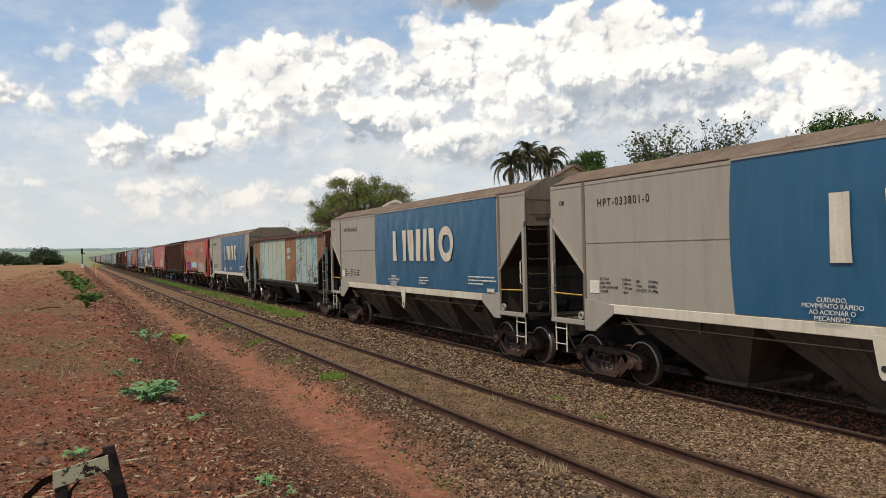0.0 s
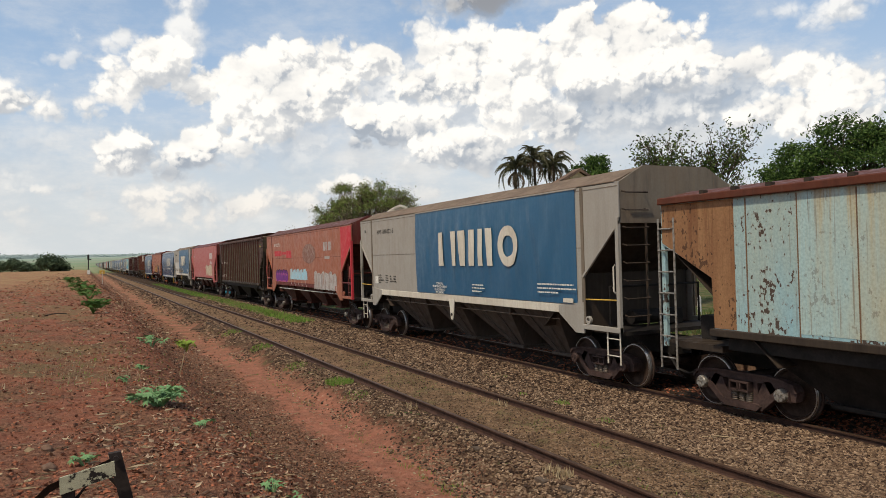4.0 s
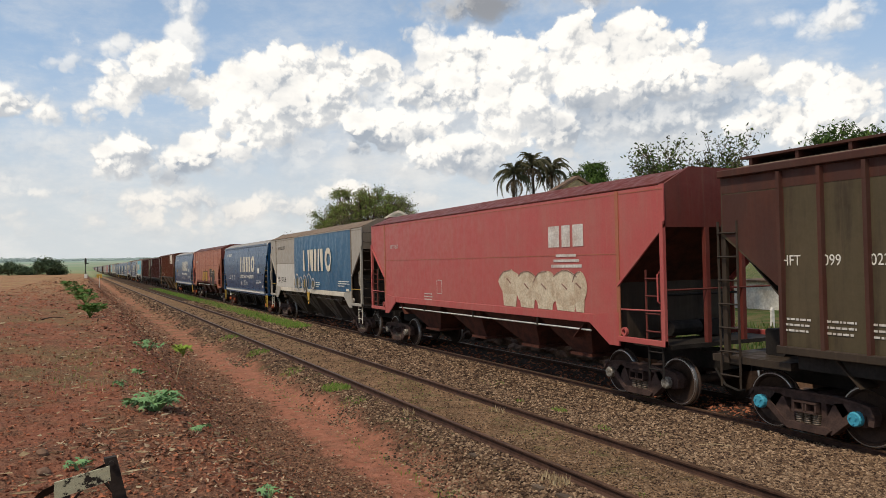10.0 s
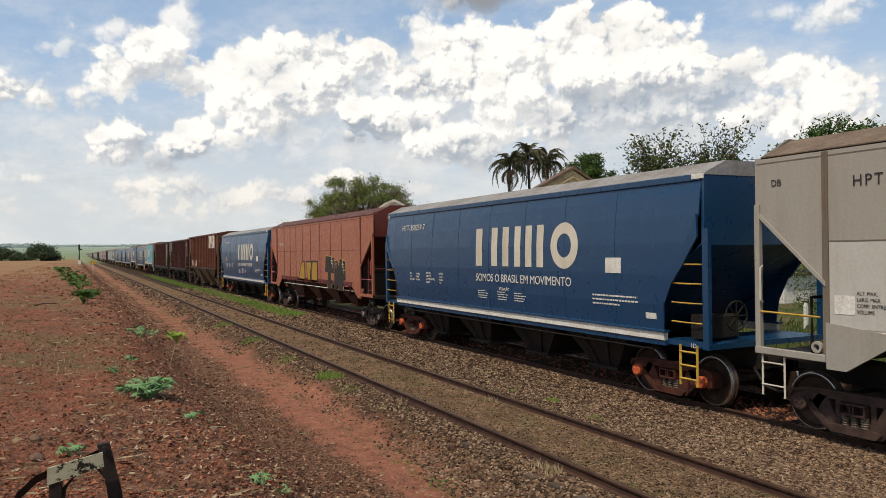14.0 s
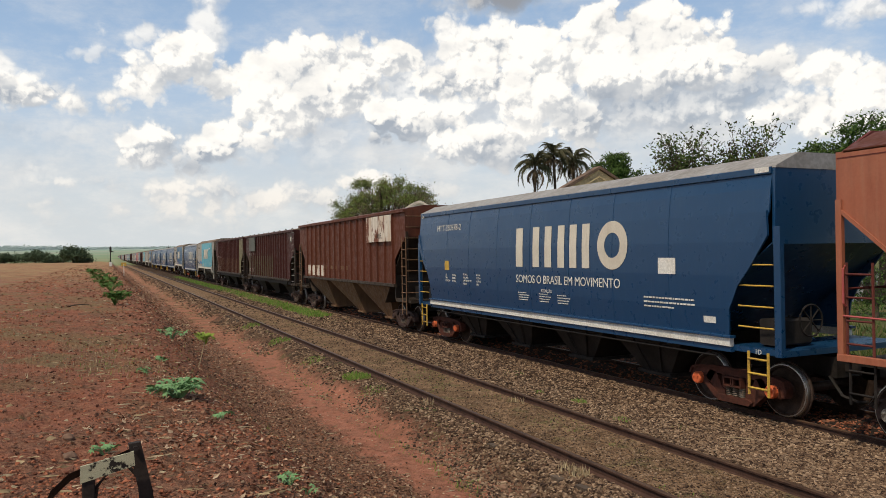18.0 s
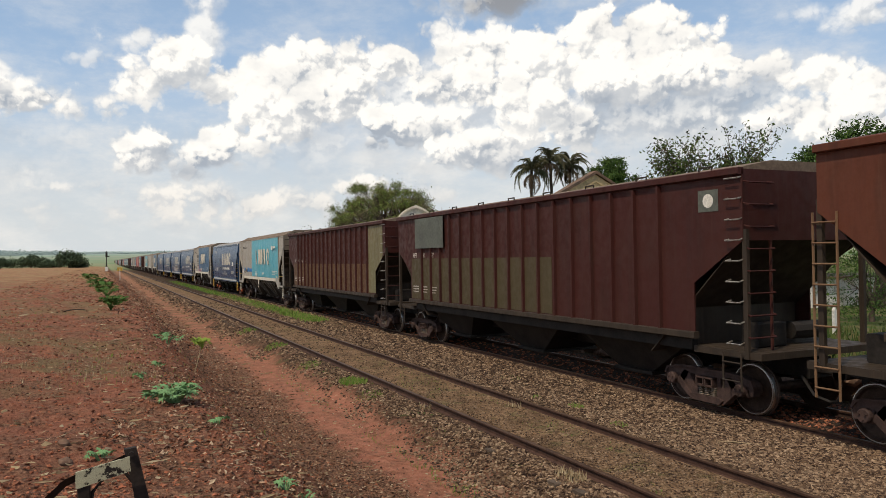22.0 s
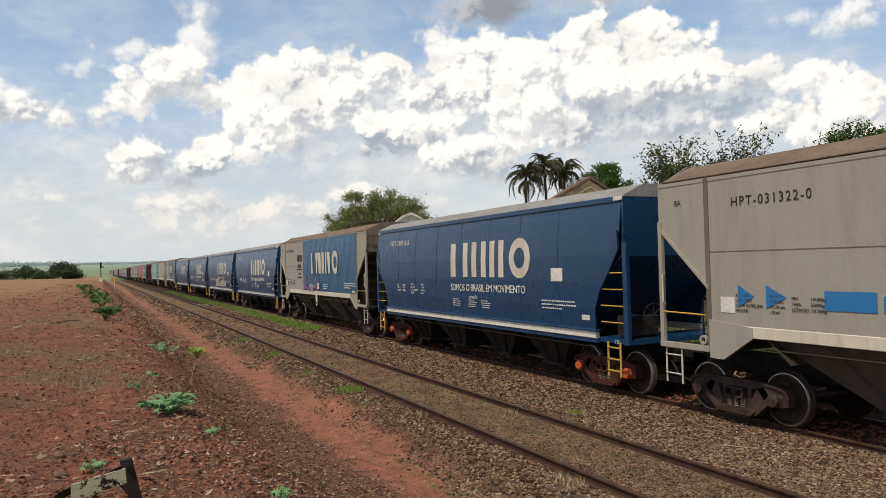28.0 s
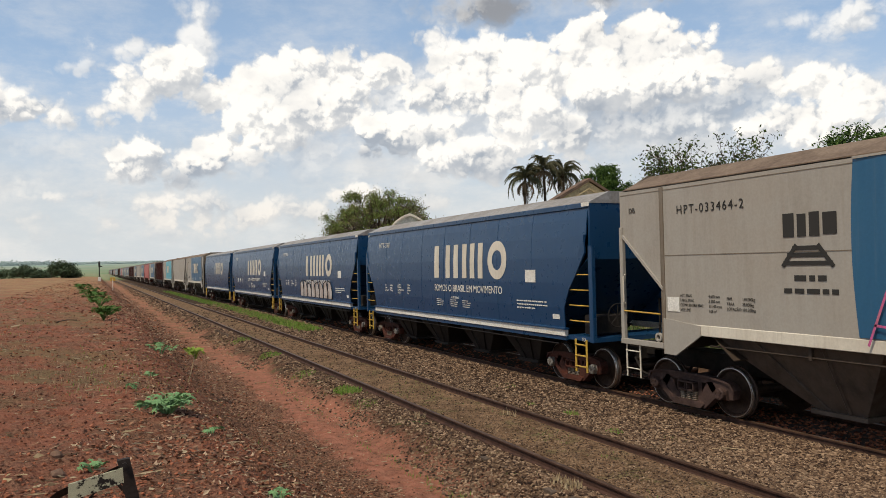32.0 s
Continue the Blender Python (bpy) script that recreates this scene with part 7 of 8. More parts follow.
for k, (x, y, r, h, n) in enumerate(((5.75, 18.2, 0.34, 0.13, 700), (5.6, 16.4, 0.3, 0.08, 220), (8.73, 12.7, 0.13, 0.10, 130), (8.5, 11.0, 0.12, 0.08, 90), (8.6, 14.0, 0.1, 0.07, 60), (5.74, 27.4, 0.4, 0.13, 400), (5.6, 22.0, 0.35, 0.1, 300),
                                     (9.3, 16.5, 0.3, 0.06, 90), (5.4, 12.5, 0.3, 0.05, 120), (7.4, 11.5, 0.5, 0.05, 160), (7.2, 17.0, 0.6, 0.05, 220), (5.9, 34.0, 0.5, 0.14, 300), (9.0, 10.0, 0.2, 0.05, 60))):
    tuft(x, y, r, h, n, 100 + k)
p = scatter(8.9, 10.3, 36, 120, 12000, 31, -0.01, lambda x, y: smooth(8.8, 9.4, x) * smooth(10.4, 10.0, x))
pieces("grass_strip", p, np.random.RandomState(3).uniform(0.10, 0.22, len(p)), "grass_green", 32, 1.0, "stuff", "blade", "bright green grass strip between the tracks", "grass")
p = scatter(-5, 0.8, 9, 110, 9000, 33, -0.01, lambda x, y: smooth(0.5, 0.8, lattice(x * 0.5, y * 0.14, 12)))
pieces("dry_grass", p, np.random.RandomState(4).uniform(0.03, 0.09, len(p)), "straw", 34, 1.0, "stuff", "blade", "thin dry grass on the bank top", "grass")
p = scatter(-4.5, 2.9, 12, 110, 5000, 35, -0.01, lambda x, y: smooth(0.55, 0.85, lattice(x * 0.45 + 9, y * 0.12, 14)))
pieces("bank_grass", p, np.random.RandomState(5).uniform(0.03, 0.08, len(p)), "grass_green", 36, 1.0, "stuff", "blade", "sparse green grass on the bank", "grass")
p = scatter(4.6, 6.1, 6, 90, 9000, 39, -0.01, lambda x, y: smooth(0.50, 0.78, lattice(x * 1.1 + 4, y * 0.45, 16) * 0.7 + 0.3 * lattice(x * 4, y * 3, 17)))
pieces("shoulder_grass", p, np.random.RandomState(7).uniform(0.03, 0.09, len(p)), "grass_green", 40, 1.0, "stuff", "blade", "sparse green grass along the siding shoulder", "grass")
p = scatter(6.3, 7.85, 6, 90, 3500, 41, -0.01, lambda x, y: clear_of_rails(x, y) * smooth(0.48, 0.78, lattice(x * 1.6 + 2, y * 0.5, 18) * 0.7 + 0.3 * lattice(x * 5, y * 3, 19)))
pieces("siding_grass", p, np.random.RandomState(8).uniform(0.03, 0.07, len(p)), "grass_green", 42, 1.0, "stuff", "blade", "patchy grass between the siding rails", "grass")
p = scatter(14.6, 28, 6, 60, 14000, 37, -0.01)
pieces("yard_grass", p, np.random.RandomState(6).uniform(0.12, 0.5, len(p)), "rank_grass", 38, 1.0, "stuff", "blade", "rank green grass behind the line", "grass")
for k, (x, y, n) in enumerate(((5.98, 8.75, 60), (5.95, 9.0, 30), (6.05, 14.2, 30), (7.7, 13.4, 16))):
    tuft(x, y, 0.12, 0.17, n, 200 + k, "straw", "dry straw tuft leaning on the rail", "dry_tuft")


# sleepers, most of them buried to the top
def sleepers(track, x, y0, y1, sink):
    for k in range(int((y1 - y0) / 0.62)):
        dy = 0.05 * math.sin(k * 3.7)
        part("sleeper", lambda: Geo().box(-1.35, 1.35, -0.11, 0.11, -0.30, -0.138, 0.012), "sleeper_wood", track, at=pose(x + 0.03 * math.sin(k * 2.1), y0 + 0.62 * k + dy, sink + 0.012 * math.sin(k * 1.3)), key="sleeper")


sleepers(siding, SIDING, 4, 60, -0.035)
sleepers(main_track, MAIN, 4, 70, 0.0)


# ---- plants on the bank ----
def castor_leaf(size, seed):
    """A lobed leaf on its stalk."""
    g, rnd = Geo(), random.Random(seed)
    lobes = 7
    ring = []
    for k in range(lobes * 2):
        a = math.pi * (0.15 + 1.7 * k / (lobes * 2 - 1))
        r = size * (1.0 if k % 2 == 0 else 0.45) * rnd.uniform(0.85, 1.1)
        ring.append((r * math.sin(a - math.pi), r * math.cos(a - math.pi), -0.25 * r * r / size))
    pts = [(0, 0, 0)] + ring
    g.add(pts, [(0, k, k + 1) for k in range(1, len(ring))])
    return g


def leafy_plant(name, x, y, count, size, height, spread, colour, label, seed, lift=0.0):
    rnd = random.Random(seed)
    z = float(ground_height(x, y)) + lift
    top = holder(name, pose(x, y, z), label, "plant")
    for k in range(count):
        a, d = rnd.uniform(0, 6.28), spread * math.sqrt(rnd.random())
        h = height * rnd.uniform(0.5, 1.0)
        m = pose(d * math.cos(a), d * math.sin(a), h, rnd.uniform(-35, 35), rnd.uniform(-35, 35), rnd.uniform(0, 360))
        part("leaf", lambda: castor_leaf(size, 1 + k % 3), colour, top, at=m, key=f"castor{size}{k % 3}")
        if k % 2 == 0:
            part("stem", Geo().tube([(0, 0, -0.05), (d * 0.5 * math.cos(a), d * 0.5 * math.sin(a), h * 0.7), (d * math.cos(a), d * math.sin(a), h)], 0.006 + size * 0.02, 5), colour, top)
    return top


leafy_plant("castor_plant", 0.83, 10.25, 84, 0.082, 0.22, 0.34, "leaf_bright", "pale green lobed seedling on the red bank", 1)
b = leafy_plant("tall_weed", 2.22, 19.4, 30, 0.10, 0.22, 0.2, "leaf_weed", "weed with yellow-green leaves on a bare stalk", 2, 0.75)
part("stalk", Geo().tube([(-0.25, -0.2, -0.78), (-0.1, -0.1, -0.3), (0, 0, 0.08)], 0.014, 6), "straw", b)
leafy_plant("young_weed", 1.6, 21.8, 20, 0.13, 0.35, 0.4, "leaf_bright", "small green weed on the bank slope", 3)
for k, (x, y, n, s, h, r) in enumerate(((0.25, 30.6, 64, 0.12, 0.5, 0.36), (0.5, 34.5, 44, 0.12, 0.4, 0.45), (0.2, 43, 50, 0.15, 0.5, 0.6), (0.0, 50, 46, 0.2, 0.6, 0.7), (-0.5, 60, 40, 0.22, 0.65, 0.7), (-1.0, 74, 38, 0.26, 0.7, 0.8))):
    leafy_plant("castor_bush", x, y, n, s, h, r, "leaf_dark", "dark green castor bush on the crest of the bank", 10 + k)
for k, (x, y, n, s) in enumerate(((1.21, 9.06, 7, 0.06), (1.44, 6.55, 9, 0.05), (1.6, 6.6, 6, 0.045), (-0.03, 7.46, 12, 0.05), (-0.55, 5.6, 10, 0.05), (0.55, 12.6, 8, 0.07), (0.9, 14.6, 8, 0.07), (-1.2, 9.8, 7, 0.06))):
    leafy_plant("seedling", x, y, n, s, 0.09, 0.13, "leaf_bright", "tiny green seedling in the dirt", 30 + k)


# loose stones
def rock_geo(seed, s):
    rnd = random.Random(seed)
    bm = bmesh.new()
    bmesh.ops.create_icosphere(bm, subdivisions=2, radius=s)
    for v in bm.verts:
        v.co *= 1 + 0.35 * noise.noise(v.co * (2.2 / s) * 0.5 + Vector((seed * 3.1, 0, 0)))
        v.co.z *= 0.7
    g = Geo().add([v.co[:] for v in bm.verts], [[v.index for v in f.verts] for f in bm.faces])
    bm.free()
    return g


for k, (x, y, s) in enumerate(((-0.35, 7.9, 0.055), (-0.32, 7.45, 0.06), (0.35, 8.3, 0.04), (2.7, 11.2, 0.05), (5.2, 9.5, 0.06), (5.35, 8.9, 0.05), (0.0, 9.4, 0.035))):
    top = part("stone", rock_geo(k, s), "stone", at=pose(x, y, float(ground_height(x, y)) + s * 0.35))
    tagged(top, "small grey-brown stone lying on the red dirt", "stone", "loose stones")
tagged(part("dry_stick", Geo().tube([(-1.2, 29.0, 1.33), (-0.9, 29.1, 1.37), (-0.6, 29.2, 1.34)], 0.02, 6), "bark"), "dry stick lying on the bank", "stick")
tagged(part("dry_stick", Geo().tube([(9.05, 9.2, -0.09), (9.25, 9.05, -0.07), (9.5, 8.75, -0.09)], 0.012, 5), "straw"), "pale dry stick on the ballast", "stick")

# rusted iron bracket standing in the foreground
iron = holder("iron_bracket", pose(0.03, 4.2, float(ground_height(0.03, 4.2))), "rusted iron bracket with flaking cream paint", "iron frame")
gz = float(ground_height(0.03, 4.2))
part("front_post", Geo().box(-0.158, -0.098, -0.035, 0.005, -0.05, 1.925 - gz, 0.006), "old_iron", iron)
part("back_post", Geo().prism([(0.060, 2.025 - gz), (0.120, 2.03 - gz), (0.178, 1.76 - gz), (0.225, -0.05), (0.160, -0.05), (0.110, 1.765 - gz)], "y", 0.02, 0.06), "old_iron", iron)
part("cross_plate", Geo().prism([(-0.165, 1.868 - gz), (-0.165, 1.952 - gz), (0.085, 2.0 - gz), (0.09, 1.925 - gz)], "y", -0.042, -0.028), "flaking_paint", iron, "iron plate with flaking cream paint")
part("curved_strap", Geo().add(*(lambda pts: ([(x, y, z) for x, z, y in pts] + [(x + 0.012, y + 0.05, z - 0.045) for x, z, y in pts], [(i, i + 1, i + 1 + len(pts), i + len(pts)) for i in range(len(pts) - 1)]))(
    [(-0.36, 1.70 - gz, 0.0), (-0.30, 1.84 - gz, 0.0), (-0.22, 1.91 - gz, 0.01), (-0.12, 1.945 - gz, 0.02), (-0.02, 1.965 - gz, 0.03), (0.07, 2.0 - gz, 0.03)])), "old_iron", iron)
part("inner_hoop", Geo().tube([(-0.12, 0.01, 1.6 - gz), (-0.09, 0.01, 1.83 - gz), (-0.03, 0.02, 1.90 - gz), (0.06, 0.03, 1.91 - gz), (0.11, 0.03, 1.84 - gz), (0.13, 0.03, 1.6 - gz)], 0.011, 6), "old_iron", iron)
part("bolt", Geo().tube([(0.095, 0.0, 2.0 - gz), (0.095, 0.08, 2.0 - gz)], 0.014, 8), "old_iron", iron)


# ---- trees ----
def limbs(rnd, start, way, length, r, depth, out, tips, droop=0.0):
    """Grows a limb and its branches; gathers (points, radius, end radius) and tips."""
    pts, p, d = [start], start, way.normalized()
    steps = 4
    for k in range(steps):
        d = (d + Vector((rnd.uniform(-1, 1), rnd.uniform(-1, 1), rnd.uniform(-0.6, 0.8) - droop)) * 0.22).normalized()
        p = p + d * (length / steps)
        pts.append(p)
        if depth and k >= 1:
            for _ in range(2 if depth > 1 else 1):
                side = Vector((rnd.uniform(-1, 1), rnd.uniform(-1, 1), rnd.uniform(-0.2, 0.7)))
                limbs(rnd, p, d * 0.7 + side * 0.9, length * rnd.uniform(0.5, 0.72), r * 0.55, depth - 1, out, tips, droop)
    out.append((pts, r, r * 0.4))
    tips.append(p)
    if depth == 0:
        tips += pts[2:]


def tree(name, x, y, z0, height, crown_r, colour, label, seed, leaves=2600, leaf=0.16, spread=0.7, trunk=0.25, fork=0.35, clump=0.55, depth=3, extra=None, flat=1.0):
    rnd, out, tips = random.Random(seed), [], []
    top = holder(name, pose(x, y, z0), label, "tree")
    base = Vector((0, 0, height * fork))
    main = Geo().tube([(0, 0, -0.2), (rnd.uniform(-0.1, 0.1), rnd.uniform(-0.1, 0.1), height * fork * 0.5), base[:]], trunk, 10, trunk * 0.75)
    part("trunk", main, "bark", top)
    n = 6
    for k in range(n):
        a = 2 * math.pi * k / n + rnd.uniform(-0.4, 0.4)
        tilt = rnd.uniform(0.35, 1.0) * spread
        way = Vector((math.cos(a) * math.sin(tilt * 1.4), math.sin(a) * math.sin(tilt * 1.4), math.cos(tilt * 1.2)))
        limbs(rnd, base, way, min(crown_r * 0.75, height * (1 - fork) * 0.62), trunk * 0.45, depth - 1, out, tips)
    g = Geo()
    for pts, r0, r1 in out:
        g.tube(pts, max(r0, 0.012), 5, max(r1, 0.007), caps=False)
    # keep the crown inside its height
    peak = max(v[2] for v in g.v)
    wide = max(max(abs(v[0]), abs(v[1])) for v in g.v)
    sz, sx = (height - base.z) / max(peak - base.z, 0.1), crown_r / wide

    def fit(v):
        return (v[0] * sx, v[1] * sx, base.z + (v[2] - base.z) * sz if v[2] > base.z else v[2])
    g.v = [fit(v) for v in g.v]
    part("branch_work", g, "bark", top)
    tips = np.array([fit(t) for t in tips])
    r = np.random.RandomState(seed)
    pick = tips[r.randint(0, len(tips), leaves)]
    c = pick + r.normal(size=(leaves, 3)) * np.array([clump, clump, clump * 0.7]) * flat
    pieces("crown", c, r.uniform(0.6, 1.3, leaves) * leaf, colour, seed, 1.0, "stuff", "leaf", "", "", top)
    if extra:
        key, count = extra
        pick = tips[r.randint(0, len(tips), count)]
        pieces("pod_foliage", pick + r.normal(size=(count, 3)) * clump * 0.7, r.uniform(0.5, 1.0, count) * leaf * 0.7, key, seed + 5, 1.0, "stuff", "leaf", "pinkish seed pods and bare twigs", "", top)
    return top


def dome_tree(name, x, y, z0, height, crown_r, colour, label, seed, clumps=150, per=160, leaf=0.1, trunk=0.4, fork=0.28, clump=0.5, bare=0.2, shell=0.62, extra=None):
    """A broad crown: limbs fan out of a short trunk to leaf clumps near the outer skin."""
    rnd, r = random.Random(seed), np.random.RandomState(seed)
    top = holder(name, pose(x, y, z0), label, "tree")
    zb = height * fork
    part("trunk", Geo().tube([(0, 0, -0.2), (rnd.uniform(-0.15, 0.15), rnd.uniform(-0.15, 0.15), zb * 0.5), (0, 0, zb)], trunk, 10, trunk * 0.75), "bark", top)
    mains = []
    for k in range(9):
        a = 2.4 * k + rnd.uniform(-0.3, 0.3)
        tilt = (0.25 + 0.75 * (k % 3) / 2) * 1.15
        mains.append(Vector((math.sin(tilt) * math.cos(a), math.sin(tilt) * math.sin(a), math.cos(tilt))))
    g, tips, open_ = Geo(), [], []
    H = height - zb
    for k in range(clumps):
        a, u = rnd.uniform(0, 2 * math.pi), rnd.uniform(-0.12, 1.0)
        d = Vector((math.sqrt(1 - u * u) * math.cos(a), math.sqrt(1 - u * u) * math.sin(a), u))
        q = (shell + (1 - shell) * rnd.random()) * (0.92 + 0.09 * noise.noise(d * 2.3 + Vector((seed, 0, 0))))
        c = Vector((d.x * crown_r * q, d.y * crown_r * q, zb + d.z * H * q))
        m = max(mains, key=lambda v: v.dot(d))
        s1 = Vector((m.x * crown_r * 0.34, m.y * crown_r * 0.34, zb + m.z * H * 0.36))
        s2 = s1.lerp(c, 0.5) + Vector((rnd.uniform(-1, 1), rnd.uniform(-1, 1), rnd.uniform(0, 1))) * crown_r * 0.05
        g.tube([s1, s2, c], trunk * 0.13, 4, trunk * 0.04, caps=False)
        for _ in range(4):
            w = Vector((rnd.uniform(-1, 1), rnd.uniform(-1, 1), rnd.uniform(-0.4, 1))) * clump * 2.0
            g.tube([s2.lerp(c, rnd.uniform(0.3, 1.0)), c + w * 0.5, c + w], trunk * 0.05, 3, trunk * 0.02, caps=False)
        (open_ if rnd.random() < bare else tips).append(c[:])
    for m in mains:
        s1 = Vector((m.x * crown_r * 0.34, m.y * crown_r * 0.34, zb + m.z * H * 0.36))
        g.tube([(0, 0, zb * 0.95), Vector((m.x * crown_r * 0.15, m.y * crown_r * 0.15, zb + m.z * H * 0.2)), s1], trunk * 0.5, 6, trunk * 0.25)
    part("branch_work", g, "bark", top)
    t = np.repeat(np.array(tips), per, 0)
    t = t + r.normal(size=t.shape) * np.array([clump, clump, clump * 0.62])
    pieces("crown", t, r.uniform(0.5, 1.3, len(t)) * leaf, colour, seed, 1.0, "stuff", "leaf", "", "", top)
    if open_:
        t = np.repeat(np.array(open_), per // 3, 0)
        t = t + r.normal(size=t.shape) * clump
        pieces("thin_foliage", t, r.uniform(0.4, 1.0, len(t)) * leaf * 0.8, extra or colour, seed + 5, 1.0, "stuff", "leaf", "brownish half-bare twigs", "", top)
    return top


def at(az, dist):
    return dist * math.sin(radians(az)), dist * math.cos(radians(az))


YARD = -0.4
x, y = at(20.4, 100)
dome_tree("shade_tree", x, y, YARD, 14.3, 10.2, "leaf_tree", "broad round tree with brownish half-bare twigs behind the station", 3, 520, 260, 0.125, 0.6, 0.2, 0.5, 0.42, 0.72, "blossom")
x, y = at(24.3, 92)
dome_tree("small_tree", x, y, YARD, 9.0, 2.4, "leaf_deep", "drooping dark green tree beside the annex", 4, 26, 130, 0.11, 0.25, 0.4, 0.45, 0.1)
x, y = at(44.3, 46)
tree("sparse_tree", x, y, YARD, 10.7, 4.7, "leaf_pale", "thin-crowned tree with sparse leaves and bare twigs", 5, 7000, 0.11, 0.8, 0.2, 0.3, 0.2, 4, ("blossom", 300))
x, y = at(55, 50)
dome_tree("dark_tree", x, y, YARD, 11.6, 4.4, "leaf_deep", "dense dark green tree", 7, 130, 240, 0.11, 0.35, 0.45, 0.4, 0.05)
x, y = at(50.8, 54)
dome_tree("dark_tree", x, y, YARD, 10.3, 2.4, "leaf_deep", "dense dark green tree", 8, 70, 220, 0.11, 0.3, 0.55, 0.36, 0.05)
x, y = at(60, 46)
dome_tree("dark_tree", x, y, YARD, 12.0, 4.6, "leaf_deep", "dense dark green tree", 9, 70, 200, 0.08, 0.3, 0.4, 0.36, 0.15)
x, y = at(37.5, 84)
dome_tree("dark_tree", x, y, YARD, 14.4, 3.9, "leaf_deep", "dense dark tree behind the station roof", 10, 120, 200, 0.13, 0.35, 0.62, 0.34, 0.0, 0.5)
x, y = at(40.5, 66)
dome_tree("dark_tree", x, y, YARD, 9.0, 2.6, "leaf_tree", "green tree beside the station", 11, 40, 150, 0.10, 0.3, 0.45, 0.4, 0.15)
x, y = at(54.5, 40)
dome_tree("yard_shrub", x, y, YARD, 4.2, 2.6, "leaf_deep", "dark leafy shrub in the yard", 12, 40, 150, 0.07, 0.14, 0.15, 0.35, 0.1)
x, y = at(14.6, 118)
tree("bare_bush", x, y, YARD, 8.6, 3.0, "leaf_pale", "half-bare grey bush behind the line", 14, 900, 0.1, 0.8, 0.15, 0.25, 0.4, 3)


def frond_geo(length, droop, seed):
    """A feather leaf: a bowed rib with many thin hanging leaflets on both sides."""
    g, rnd = Geo(), random.Random(seed)
    pts = []
    for k in range(11):
        t = k / 10
        pts.append(Vector((length * (t - 0.22 * t * t), 0, length * (0.62 * t - droop * t ** 2.4))))
    g.tube(pts, 0.022, 4, 0.006)
    for k in range(8, 96):
        t = k / 96
        i = min(int(t * 10), 9)
        p = pts[i].lerp(pts[i + 1], t * 10 - i)
        ln = length * 0.25 * math.sin(math.pi * (0.22 + 0.72 * t)) * rnd.uniform(0.7, 1.15)
        for s in (-1, 1):
            tip = p + Vector((ln * rnd.uniform(0.3, 0.7), s * ln * rnd.uniform(0.25, 0.65), -ln * rnd.uniform(0.2, 0.95)))
            g.add([p, p + Vector((0.05, 0, 0.018)), tip], [(0, 1, 2)])
    return g


def palm(az, dist, top_z, seed, size=2.6):
    x, y = at(az, dist)
    rnd = random.Random(seed)
    lean = rnd.uniform(-0.5, 0.5)
    h = top_z - YARD
    top = holder("palm_tree", pose(x, y, YARD), "tall feather palm with drooping dry fronds", "palm tree", "palms by the station")
    part("trunk", Geo().tube([(lean, 0, -0.2), (lean * 0.5, 0, h * 0.5), (0, 0, h)], 0.17, 10, 0.13), "bark", top)
    for k in range(34):
        dead = k >= 27
        v = k % 3
        m = Matrix.Translation((0, 0, h - (0.25 if dead else 0.0))) @ pose(0, 0, 0, rnd.uniform(-12, 12), rnd.uniform(46, 66) if dead else rnd.uniform(-58, 40), k * 137.5 + rnd.uniform(-14, 14))
        part("frond", lambda: frond_geo(size * (0.82, 1.0, 1.12)[v], (0.72, 0.95, 1.15)[v], 1 + v), "dead_frond" if dead else "frond", top, "dry hanging frond" if dead else "", at=m, key=f"frond{size}{v}")
    return top


palm(31.5, 74, 11.4, 1, 2.5)
palm(32.9, 75, 12.5, 2, 2.6)
palm(34.4, 76, 12.0, 3, 2.5)

# ---- the old station: gabled end towards the camera, rounded parapet beyond ----
station = holder("station_building", pose(0, 0, 0), "old ochre plastered station with a stepped gable and tiled roof", "building")
SX0, SX1, SY0, SY1, EAVE, RIDGE = 21.4, 31.4, 36.0, 40.5, 5.2, 7.75
mid = (SX0 + SX1) / 2
part("gable_wall", Geo().prism([(SX0, YARD), (SX1, YARD), (SX1, EAVE), (mid, RIDGE - 0.05), (SX0, EAVE)], "y", SY0, SY0 + 0.3), "plaster", station, "stained ochre plaster gable")
part("side_wall", Geo().box(SX0, SX0 + 0.3, SY0 + 0.3, SY1, YARD, EAVE - 1.1), "plaster", station)
part("side_wall", Geo().box(SX1 - 0.3, SX1, SY0 + 0.3, SY1, YARD, EAVE - 1.1), "plaster", station)
for s in (-1, 1):
    ex = SX0 - 0.5 if s < 0 else SX1 + 0.5
    ez = EAVE - 0.25
    ring = [(ex, ez - 0.95), (mid, RIDGE - 0.95), (mid, RIDGE - 0.83), (ex, ez - 0.83)]
    part("roof_slope", Geo().prism(ring, "y", SY0 + 0.3, SY1 - 0.2), "roof_tile", station, "weathered tiled roof")
    part("gable_coping", Geo().prism([(ex, ez - 0.05), (mid, RIDGE - 0.02), (mid, RIDGE + 0.16), (ex, ez + 0.13)], "y", SY0 - 0.15, SY0 + 0.45), "roof_tile", station, "mouldy gable coping")
    part("gable_moulding", Geo().prism([(ex + s * -0.9, ez + 0.0), (mid, RIDGE - 0.5), (mid, RIDGE - 0.42), (ex + s * -0.9, ez + 0.08)], "y", SY0 - 0.06, SY0), "plaster", station)
part("gable_vent", Geo().box(mid - 0.7, mid + 0.7, SY0 - 0.05, SY0 - 0.005, 5.6, 6.2, 0.01), "plaster", station)
part("name_panel", Geo().box(mid - 1.3, mid + 1.3, SY0 - 0.03, SY0 - 0.002, 4.7, 5.2, 0.01), "plaster", station)
